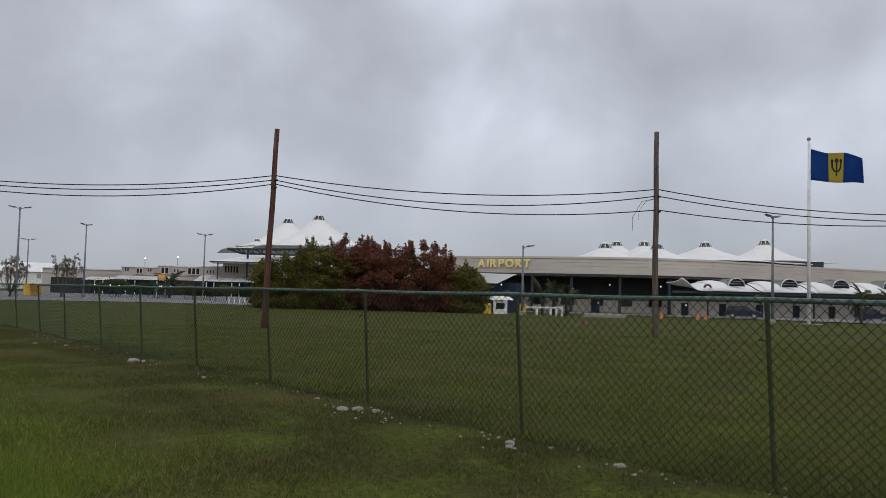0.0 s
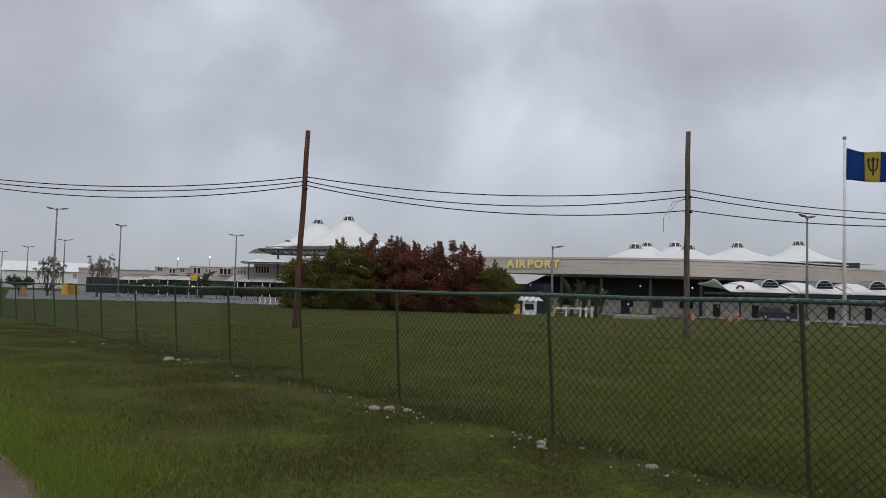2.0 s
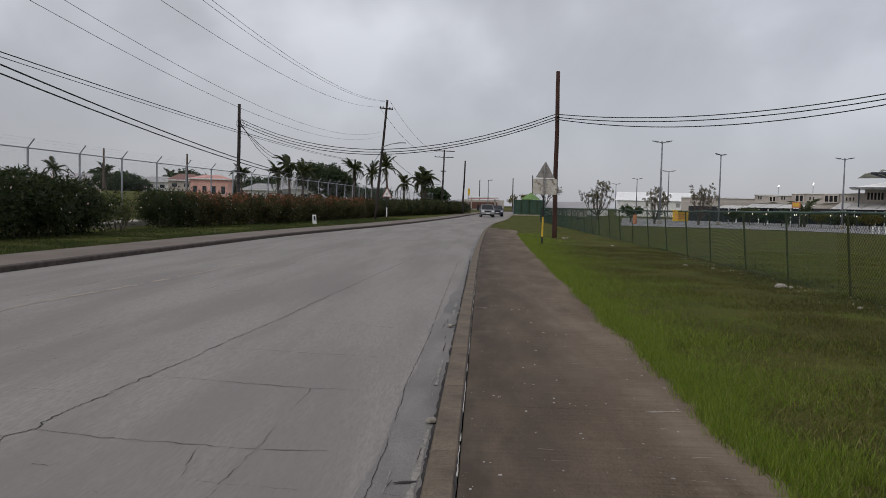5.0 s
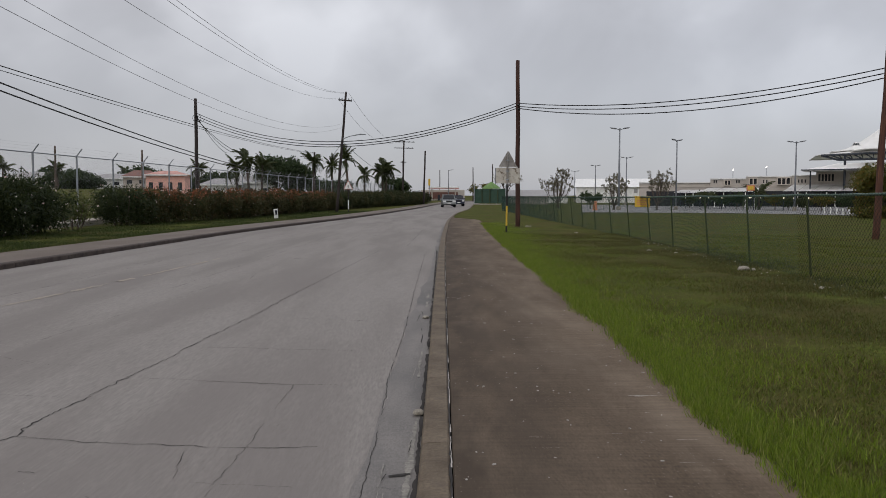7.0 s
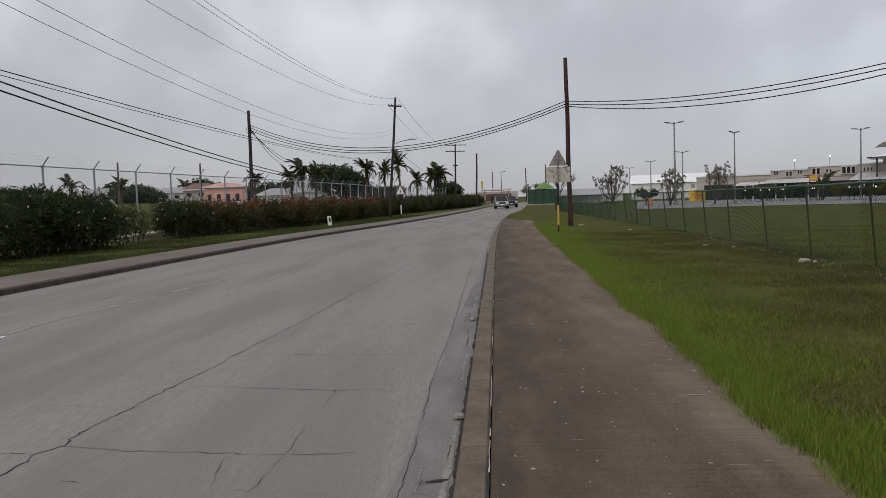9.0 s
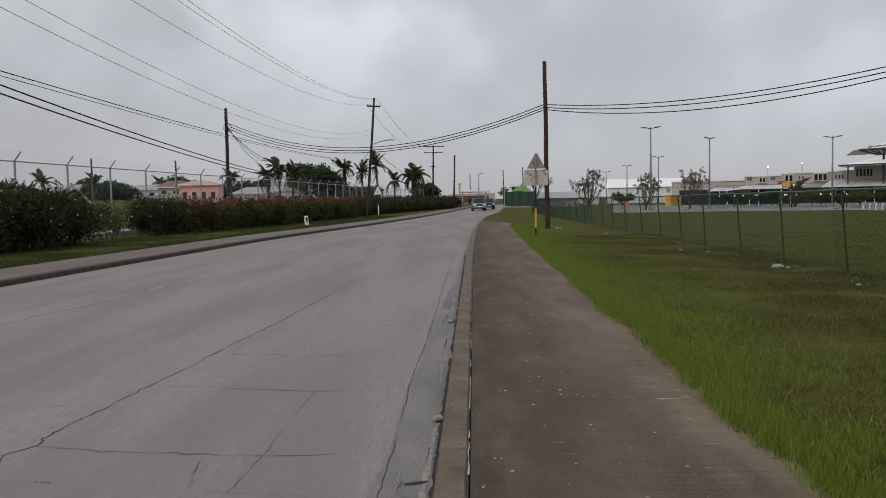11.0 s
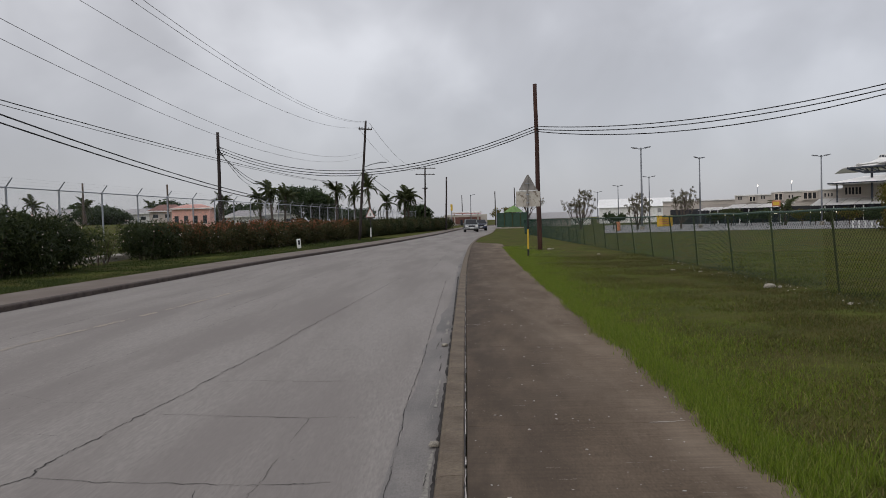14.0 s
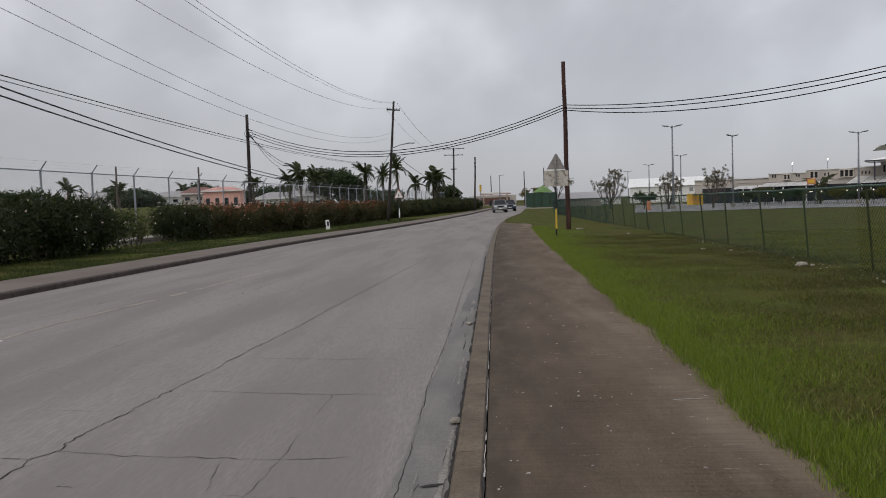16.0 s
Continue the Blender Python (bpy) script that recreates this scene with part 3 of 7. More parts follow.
def road_marks():
    z = ROAD_Z + 0.004
    long_cracks = [[(-3.05, 4.0), (-3.08, 4.59), (-3.09, 4.93), (-3.1, 5.25), (-3.01, 5.43), (-3.06, 5.64), (-3.03, 6.09), (-3.0, 6.54), (-2.95, 7.22), (-2.88, 7.91), (-2.81, 9.4), (-2.67, 10.92), (-2.62, 12.59), (-2.48, 14.85), (-2.22, 19.5), (-1.95, 24.0)]]
    cross = [[(-3.01, 5.43), (-2.77, 5.37), (-2.48, 5.3), (-1.96, 5.25), (-1.33, 5.17), (-0.85, 5.2)], [(-2.75, 7.2), (-1.96, 7.05), (-1.34, 6.94), (-0.93, 6.92)],
             [(-2.66, 8.66), (-2.22, 8.66), (-1.74, 8.56), (-0.95, 8.48)], [(-2.3, 10.8), (-1.67, 10.68), (-0.9, 10.49)],
             [(-1.34, 6.94), (-1.34, 6.21), (-1.33, 5.17), (-1.35, 4.51), (-1.34, 3.6)], [(-4.8, 6.75), (-4.5, 7.28), (-4.47, 7.53), (-4.16, 7.87), (-4.9, 8.3)],
             [(-3.9, 10.12), (-3.35, 9.93)], [(-4.74, 8.8), (-4.7, 9.76), (-4.58, 11.0)], [(-1.5, 4.55), (-1.32, 4.51), (-1.1, 4.49), (-0.88, 4.47)],
             [(-1.72, 5.1), (-1.62, 4.6)], [(-3.65, 5.36), (-3.34, 5.28), (-3.1, 5.25)], [(-4.1, 7.8), (-3.3, 7.7)], [(-1.6, 13.0), (-1.3, 12.95)],
             [(-4.42, 13.5), (-4.28, 15.0)], [(-3.93, 15.9), (-4.07, 17.0)], [(-2.9, 4.14), (-2.66, 4.08), (-2.5, 3.8)], [(-0.40, 4.46), (-0.27, 4.44)], [(-3.9, 6.6), (-3.2, 6.5)]]
    for k, pts in enumerate(long_cracks + cross):
        bm = bmesh.new()
        streak(bm, pts, 0.016 if k == 0 else (0.0045 if k in (5, 6, 9, 10, 12, 13, 18) else 0.010), z, 11 + k, 0.042 if k == 0 else 0.026, 0.03, breaks=0.0 if k in (0, 1) else 0.12 if k < 5 else 0.26)
        part("crack", bm, M_CRACK, ROAD)
    bm = bmesh.new()
    streak(bm, [(-0.46, 3.2), (-0.47, 5.9), (-0.51, 7.4), (-0.48, 9.6), (-0.51, 14.3), (-0.52, 22.6)], 0.009, z + 0.003, 41, 0.014, 0.03, breaks=0.16)
    part("crack", bm, M_CRACK, ROAD)
    bm = bmesh.new()
    streak(bm, [(-0.45, 3.2), (-0.46, 5.9), (-0.50, 7.4), (-0.47, 9.6)], 0.005, z + 0.005, 41, 0.014, 0.03, breaks=0.62)
    part("lime_line", bm, M_LIME, ROAD)
    # dark strip of newer surfacing along the kerb
    bm = bmesh.new()
    rows = []
    for i in range(90):
        y = -6 + i * 0.55
        xl = kerb_r(y) - 0.35 * (1 - 0.62 * sstep(9, 18, y)) - 0.09 * noise.noise((y * 0.8, 0, 2)) - 0.03 * noise.noise((y * 4.1, 3, 2))
        rows.append((bm.verts.new((xl, y, z)), bm.verts.new((kerb_r(y) - 0.006, y, z))))
    for a, b in zip(rows, rows[1:]):
        bm.faces.new((a[0], a[1], b[1], b[0]))
    part("gutter_strip", bm, M_GUTTER, ROAD)
    # broken pale mortar in the channel, dark line along the kerb foot
    bm = bmesh.new()
    streak(bm, [(-0.215, 3.4), (-0.215, 4.3), (-0.205, 5.5), (-0.2, 5.85)], 0.06, z + 0.005, 51, 0.01, 0.03, breaks=0.1)
    streak(bm, [(-0.23, 7.2), (-0.23, 8.6)], 0.04, z + 0.005, 52, 0.02, 0.03, breaks=0.3)
    streak(bm, [(-0.25, 11.4), (-0.25, 13.4)], 0.07, z + 0.005, 53, 0.02, 0.04, breaks=0.3)
    part("mortar", bm, M_MORTAR, ROAD)
    bm = bmesh.new()
    streak(bm, [(-0.160, 2.6), (-0.165, 12), (-0.185, 24)], 0.05, z + 0.007, 54, 0.014, breaks=0.08)
    streak(bm, [(-0.33, 4.62), (-0.2, 4.66)], 0.05, z + 0.008, 55, 0.01)
    part("channel_dirt", bm, M_DARKMARK, ROAD)
    rng = random.Random(17)
    for name, m, count, lift in (("mortar", M_MORTAR, 30, 0.0085), ("silt", M_DARKMARK, 16, 0.0095)):
        bm = bmesh.new()
        for k in range(count):
            y = 3.3 + 40 * rng.random() ** 1.5
            x = kerb_r(y) - rng.uniform(0.03, 0.24)
            streak(bm, [(x, y), (x + rng.uniform(-0.03, 0.03), y + rng.uniform(0.1, 0.6))], rng.uniform(0.006, 0.022), z + lift, 500 + k, 0.008, 0.03, breaks=0.1)
        part(name, bm, m, ROAD)
    # long faint tyre and joint lines further out
    bm = bmesh.new()
    for k, (x, y0, y1) in enumerate([(-4.95, 14, 60), (-7.4, 12, 50), (-1.2, 26, 60), (-3.6, 30, 75)]):
        streak(bm, [(x, y0), (x + 0.3, (y0 + y1) / 2), (x + 1.6, y1)], 0.014, z, 61 + k, 0.05, 0.3, breaks=0.25)
    for k, (x, y) in enumerate([(-6.2, 24), (-5.2, 29), (-3.0, 33), (-6.9, 31), (-2.0, 40), (-4.1, 21), (-7.8, 19.4)]):
        streak(bm, [(x, y), (x + 0.5, y - 0.1)], 0.03, z, 71 + k, 0.03)
    part("crack", bm, M_CRACK, ROAD)
    # soil and dead grass creeping over the footway's outer edge
    bm = bmesh.new()
    edge = [(walk_end(-3 + 0.5 * k) - 0.03, -3 + 0.5 * k) for k in range(70)]
    streak(bm, edge, 0.07, 0.008, 91, 0.04, 0.04, breaks=0.25)
    part("edge_soil", bm, mat("dark_edge_soil", (0.050, 0.040, 0.026), 0.95, (0.075, 0.060, 0.036), 6, 60, 0.6, bump=0.006), ROAD)
    # fine hairlines and small chips in the slabs
    rng = random.Random(5)
    bm = bmesh.new()
    for k in range(16):
        x, y = rng.uniform(-6.5, -0.6), 3.4 + 14 * rng.random() ** 1.5
        a, ln = rng.uniform(0, 3.1), rng.uniform(0.03, 0.16)
        streak(bm, [(x, y), (x + ln * math.cos(a), y + ln * math.sin(a))], rng.uniform(0.004, 0.009), z, 200 + k, 0.01, 0.02)
    part("crack", bm, M_CRACK, ROAD)
    # last white dash of the worn centre line
    bm = bmesh.new()
    streak(bm, [(-6.65, 8.88), (-6.67, 10.38)], 0.10, z, 83, 0.008, 0.05)
    part("line_dash", bm, M_WHITE, ROAD)
    # worn trace of a yellow centre line
    bm = bmesh.new()
    streak(bm, [(-6.74, 10.5), (-6.8, 11.7), (-6.64, 13.09), (-6.5, 14.4), (-6.3, 16.4), (-6.0, 21)], 0.16, z, 81, 0.02, breaks=0.12)
    part("line_trace", bm, mat("worn_yellow_line", (0.285, 0.242, 0.195), 0.85, (0.225, 0.200, 0.178), 3, 20, 0.3), ROAD)


road_marks()


def footway_marks():
    root = thing("footway_litter", "white chips and lime flecks lying on the footway", "litter", kind="stuff")
    rng = random.Random(5)
    bm = bmesh.new()
    # pale joint between kerb and footway
    for k in range(10):
        y = 3.0 + 2.2 * k
        streak(bm, [(kerb_r(y) + KERB_W + 0.006, y), (kerb_r(y + 2.2) + KERB_W + 0.006, y + 2.2)], 0.010, 0.006, 100 + k, 0.007, 0.03, breaks=0.48)
    streak(bm, [(0.9, 6.18), (1.35, 6.14), (1.75, 6.16)], 0.016, 0.008, 130, 0.03, 0.02, breaks=0.62)
    # short pale scrapes across the broom-finished surface
    for k in range(60):
        x, y = 0.25 + 1.6 * rng.random() ** 0.6, 3.2 + 9 * rng.random() ** 1.3
        streak(bm, [(x, y), (min(x + rng.uniform(0.03, 0.14), 1.95), y + rng.uniform(-0.01, 0.01))], rng.uniform(0.002, 0.006), 0.0065, 300 + k, 0.006, 0.012, breaks=0.2)
    streak(bm, [(0.05, 12.1), (0.4, 12.05)], 0.03, 0.008, 131, 0.05, 0.03, breaks=0.6)
    streak(bm, [(0.05, 17.0), (0.5, 17.0)], 0.08, 0.008, 132, 0.05, 0.04, breaks=0.4)
    for i in range(170):
        y = 3.2 + 15 * rng.random() ** 1.6
        x = 0.1 + 1.75 * rng.random()
        r = 0.003 + 0.008 * rng.random() ** 2
        a = rng.random() * 3
        own = bmesh.new()
        bmesh.ops.create_icosphere(own, subdivisions=1, radius=r)
        own.transform(pose(x, y, 0.006, 0, 0, a * 60) @ Matrix.Diagonal((1, 1.7, 0.5, 1)))
        join(bm, own)
    part("chips", bm, M_LIME, root)
    bm = bmesh.new()
    for k in range(9):
        y = 3.0 + 2.2 * k
        streak(bm, [(kerb_r(y) + KERB_W + 0.0, y), (kerb_r(y + 2.2) + KERB_W + 0.0, y + 2.2)], 0.02, 0.0055, 150 + k, 0.005, 0.05)
    part("joint_dirt", bm, M_DARKMARK, root)


footway_marks()


# ---- roadside fence of green chain link ----
def wires(name, pts_top, pts_bot, pitch, r, material, parent):
    """Two families of slanting wires between a top and a bottom line; stations are spaced by half a mesh."""
    def on(pts, s):
        acc = 0.0
        for a, b in zip(pts, pts[1:]):
            ln = math.hypot(b[0] - a[0], b[1] - a[1])
            if s <= acc + ln or b is pts[-1]:
                t = (s - acc) / ln
                return np.array(a) + (np.array(b) - np.array(a)) * t
            acc += ln
    total = sum(math.hypot(b[0] - a[0], b[1] - a[1]) for a, b in zip(pts_bot, pts_bot[1:]))
    height = pts_top[0][2] - pts_bot[0][2]
    rise = height  # wires lean at 45 degrees
    V, F = [], []
    for sgn in (1, -1):
        s = -rise
        while s < total + rise:
            s0, s1 = (s, s + rise) if sgn > 0 else (s + rise, s)
            # clip to the ends of the run
            f0, f1 = 0.0, 1.0
            lo, hi = min(s0, s1), max(s0, s1)
            if hi > 0.001 and lo < total:
                def param(v):
                    return (v - s0) / (s1 - s0)
                cand = sorted((param(0.0), param(total)))
                f0, f1 = max(0.0, cand[0]), min(1.0, cand[1])
                if f1 - f0 > 0.02:
                    ends = []
                    for f in (f0, f1):
                        q = s0 + (s1 - s0) * f
                        b, t = on(pts_bot, q), on(pts_top, q)
                        ends.append(b + (t - b) * f)
                    d = ends[1] - ends[0]
                    d /= np.linalg.norm(d)
                    a = np.cross(d, (0, 0, 1.0))
                    a /= np.linalg.norm(a)
                    c = np.cross(d, a)
                    base = len(V)
                    for e in ends:
                        for k in range(3):
                            th = 2 * math.pi * k / 3 + 0.3
                            V.append(e + (a * math.cos(th) + c * math.sin(th)) * r + a * 0.003 * sgn)
                    for k in range(3):
                        j = (k + 1) % 3
                        F.append((base + k, base + j, base + 3 + j, base + 3 + k))
            s += pitch
    return share(name, np_mesh(name, V, F, material), parent)


def fence_x(y):
    return lerp_table([(-20, 6.9), (30, 6.9), (57, 6.4), (84, 6.0)], y)


def fence_top(y):
    return lerp_table([(-20, 1.67), (4, 1.66), (30, 1.52), (60, 1.46), (84, 1.45)], y)


def green_fence():
    root = thing("chain_link_fence", "green plastic-coated chain-link fence with leaning posts along the verge", "fence")
    ys = [-11.7 + 3.0 * i for i in range(32)]
    bm = tube([(0, 0, -0.3), (0, 0, 1.0)], 0.023, 8)
    post = bpy.data.meshes.new("post")
    bm.to_mesh(post)
    bm.free()
    post.materials.append(M_GREENPAINT)
    rng = random.Random(3)
    for y in ys:
        # the posts have sunk over towards the road; their heads stay on the rail
        lx, ly = rng.uniform(0.19, 0.30), rng.uniform(-0.05, 0.09)
        x, yy = fence_x(y) + 0.035 + lx, y - ly
        z = land(x, yy)
        h = fence_top(y) - z
        turn = Matrix.Translation((x, yy, z)) @ Matrix(((1, 0, -lx, 0), (0, 1, ly, 0), (0, 0, h, 0), (0, 0, 0, 1)))
        share("post", post, root, turn)
        bm = tube([(x - lx, y, fence_top(y) - 0.03), (x - lx, y, fence_top(y) + 0.025), (x - lx, y, fence_top(y) + 0.04)], [0.029, 0.029, 0.014], 8)
        part("post_cap", bm, M_GREENPAINT, root)
        tube_y = fence_top(y) - 0.35
        part("tie_wire", tube([(x - lx * 0.75 + 0.03 * math.cos(a * 1.26), y + 0.03 * math.sin(a * 1.26), tube_y) for a in range(6)], 0.004, 4), M_GREENWIRE, root)
    for a, b in zip(ys, ys[1:]):
        sag = rng.uniform(0.004, 0.02)
        bm = tube([(fence_x(a), a, fence_top(a)), (fence_x((a + b) / 2), (a + b) / 2, fence_top((a + b) / 2) - sag), (fence_x(b), b, fence_top(b))], 0.024, 8)
        part("top_rail", bm, M_RAIL, root, "faded green top rail")
    for a, b in ((-11.7, 15.3), (15.3, 45.3), (45.3, 81.3)):
        k = [a + 3.0 * i for i in range(round((b - a) / 3.0) + 1)]
        near = a < 10
        wires("chain_link", [(fence_x(y) - 0.03, y, fence_top(y) + 0.02) for y in k], [(fence_x(y) + 0.07, y, 0.02 + 0.8 * land(fence_x(y), y)) for y in k],
              0.098 if a < 40 else 0.15, 0.0029 if near else 0.0024 if a < 40 else 0.0052, M_GREENWIRE if near else M_WIRE_TEAL, root)
    return root


green_fence()


# ---- poles and cables ----
def utility_pole(name, label, x, y, height, material, lean=(0, 0), r=(0.125, 0.095), arms=(), brackets=()):
    z = land(x, y) if x > 0 else 0.0
    root = thing(name, label, "utility pole", pose(x, y, z, lean[0], lean[1], 0), group="utility poles")
    n = 9
    pts = [(0.012 * math.sin(i * 1.3), 0.012 * math.cos(i * 1.7), -0.4 + (height + 0.4) * i / n) for i in range(n + 1)]
    part("shaft", tube(pts, [r[0] + (r[1] - r[0]) * i / n for i in range(n + 1)], 12), material, root, smooth=True)
    for zz, half in arms:
        part("crossarm", box((0, -0.14, zz), (2 * half, 0.1, 0.12), 0.01), M_POLE_DARK, root)
        for sx in (-half * 0.9, -half * 0.5, half * 0.5, half * 0.9):
            part("insulator", tube([(sx, -0.14, zz + 0.05), (sx, -0.14, zz + 0.13), (sx, -0.14, zz + 0.2)], [0.03, 0.055, 0.03], 8), M_GALV, root)
    for zz in brackets:
        part("bracket", box((0.02, -0.13, zz), (0.10, 0.14, 0.07), 0.01), M_BLACK, root)
        part("bolt", tube([(0, -0.24, zz), (0, 0.16, zz)], 0.014, 6), M_GALV, root)
    return root


utility_pole("utility_pole", "red-brown weathered wooden utility pole on the verge", 3.75, 39.4, 8.25, M_POLE_UMBER, (0, -0.3), brackets=(5.85, 6.05))
utility_pole("utility_pole", "red-brown leaning wooden utility pole in the field", 15.45, 28.0, 7.97, M_POLE, (0, 2.0), brackets=(5.6, 5.9))
utility_pole("utility_pole", "grey-brown weathered wooden utility pole with black bracket", 27.5, 18.2, 8.28, M_POLE_GREY, (0.3, -0.6), brackets=(5.05, 5.65))
utility_pole("utility_pole", "weathered wooden utility pole at the field edge", 39.5, 8.5, 8.2, M_POLE_GREY, (0, 0.5), brackets=(5.6,))
utility_pole("utility_pole", "dark tarred utility pole behind the flowering hedge", -17.9, 57.2, 8.55, M_POLE_DARK, (0, 0.4), (0.15, 0.11), brackets=(7.3, 7.0))
utility_pole("utility_pole", "tall dark leaning utility pole with short crossarm", -9.85, 72.8, 11.1, M_POLE_DARK, (0, 5.0), (0.14, 0.095), arms=((10.3, 0.62),), brackets=(6.6, 6.3))
utility_pole("utility_pole", "distant dark utility pole with three crossarms", -7.2, 140, 11.2, M_POLE_DARK, (0, 1.5), (0.17, 0.12), arms=((11.0, 1.9), (9.9, 1.7), (7.4, 0.5)))
utility_pole("utility_pole", "distant thin dark utility pole", -3.3, 133, 9.0, M_POLE_DARK, (0, 2.0), (0.16, 0.12))
utility_pole("utility_pole", "distant utility pole behind the hedge", -8.6, 170, 8.9, M_POLE_DARK, (0, 0), (0.18, 0.14))
for az, d, h in ((-20.9, 120, 8.0), (-26.2, 120, 8.3)):
    utility_pole("utility_pole", "slim grey pole standing behind the security fence", *pol(az, d), h, M_POLE_GREY, (0, 0.6), (0.16, 0.12))
utility_pole("utility_pole", "slim utility pole among the palms", -19.2, 118, 8.0, M_POLE_DARK, (0, 0), (0.18, 0.14))


def cable(label, a, b, sag, r, material=M_WIRE, n=18):
    a, b = Vector(a), Vector(b)
    pts = []
    for i in range(n + 1):
        t = i / n
        p = a.lerp(b, t)
        p.z -= 4 * sag * t * (1 - t)
        pts.append(p)
    ob = part("overhead_cable", tube(pts, r, 5), material)
    return tagged(ob, label, "cable", group="overhead cables")


A1, B1, C1, D1 = (3.72, 39.4), (15.67, 27.95), (27.45, 18.12), (39.5, 8.5)
TELE = "black sagging telephone cable slung between wooden poles"
for zA, zB, zC, zD, s1, s2 in ((6.15, 6.08, 5.95, 5.50, 0.55, 0.48), (6.00, 5.90, 5.68, 5.25, 0.57, 0.66), (5.90, 5.74, 5.12, 5.28, 0.70, 0.60)):
    cable(TELE, (*A1, zA), (*B1, zB), s1, 0.021)
    cable(TELE, (*B1, zB), (*C1, zC), s2, 0.021)
    cable(TELE, (*C1, zC), (*D1, zD), 0.5, 0.021)
for k, (z0, z1, s) in enumerate(((6.18, 7.5, 1.99), (6.04, 7.3, 1.99), (5.92, 7.1, 1.97))):
    cable(TELE, (3.72, 39.4, z0), (-17.8, 57.2, z1), s, 0.022)

LOW = "black low-slung telephone cable beside the security fence"
cable(LOW, (-19.2, 118, 4.70), (-15.0, 5, 7.40), 1.85, 0.030, n=30)
cable(LOW, (-19.2, 118, 4.55), (-15.2, 5, 7.15), 1.85, 0.030, n=30)
cable("thin grey cable along the security fence", (-19.2, 118, 7.9), (-15.0, 5, 6.4), 0.73, 0.02, M_WIRE, 30)
cable("thin grey cable along the security fence", (-19.2, 118, 7.8), (-15.1, 5, 6.25), 0.73, 0.014, M_WIRE, 30)
for k in range(3):
    cable("black service cable dropping from a pole", (-17.8, 57.2, 7.3 - 0.12 * k), (-27.3 + k, 100, 6.9), 0.5, 0.022)
POWER = "thin grey power line high over the footway across the road"
cable(POWER, (-8.9, 72.6, 10.95), (-8.7, -15, 10.6), 2.75, 0.0085, M_WIRE_GREY, 30)
cable(POWER, (-9.0, 72.6, 10.9), (-9.0, -15, 10.5), 2.75, 0.0085, M_WIRE_GREY, 30)
cable(POWER, (-9.6, 72.6, 10.4), (-9.9, -15, 10.2), 2.75, 0.0085, M_WIRE_GREY, 30)
cable(POWER, (-9.3, 72.7, 8.15), (-10.1, -15, 10.2), 3.45, 0.0075, M_WIRE_GREY, 30)
cable(POWER, (-9.3, 72.7, 7.8), (-10.1, -15, 9.7), 3.45, 0.0075, M_WIRE_GREY, 30)
cable(POWER, (-8.6, 72.6, 10.9), (-6.9, 140, 11.0), 1.6, 0.014, M_WIRE_GREY, 20)
cable(POWER, (-9.6, 72.6, 10.4), (-8.6, 140, 10.9), 1.6, 0.014, M_WIRE_GREY, 20)
cable("black service cable from the leaning pole", (-9.3, 72.8, 6.6), (-7.2, 140, 5.2), 1.2, 0.022)
cable("black service cable from the leaning pole", (-9.3, 72.8, 6.5), (-19.2, 118, 6.2), 0.9, 0.022)
tagged(part("street_lamp_arm", tube([(-9.2, 72.6, 6.75), (-8.4, 71.8, 6.95), (-7.4, 71.0, 7.05), (-6.9, 70.7, 7.0)], [0.04, 0.035, 0.06, 0.05], 8), M_GALV), "thin grey lamp arm fixed to the leaning pole", "street lamp")


# ---- security fence across the road ----
def sec_x(y):
    return lerp_table([(-20, -19.8), (26, -18.3), (34.6, -17.85), (101, -14.2), (150, -9.3), (185, -5.0)], y)


def security_fence():
    root = thing("security_fence", "tall galvanised chain-link security fence with outward barb arms", "fence")
    bm = tube([(0, 0, -0.2), (0, 0, 3.5)], 0.045, 8)
    tube([(0, 0, 3.46), (0.30, 0, 3.82)], 0.028, 6, bm)
    post = bpy.data.meshes.new("post")
    bm.to_mesh(post)
    bm.free()
    post.materials.append(M_GALV)
    step = 3.68
    ys = [34.6 - 0.25 + step * (i - 9) for i in range(46)]
    for y in ys:
        share("post", post, root, pose(sec_x(y), y, 0, 0, 0, -6))
    for a, b in zip(ys, ys[1:]):
        part("top_rail", tube([(sec_x(a), a, 3.45), (sec_x(b), b, 3.45)], 0.028, 6), M_GALV, root)
    for i in range(0, 45, 9):
        k = ys[i:i + 10]
        wires("chain_link", [(sec_x(y) + 0.05, y, 3.45) for y in k], [(sec_x(y) + 0.05, y, 0.03) for y in k], 0.14, 0.0017, M_GALVWIRE, root)
    for d, z in ((0.10, 3.58), (0.20, 3.70), (0.29, 3.81)):
        part("barbed_wire", tube([(sec_x(y) + d, y, z) for y in ys], 0.0016, 4), M_GALVWIRE, root)


security_fence()


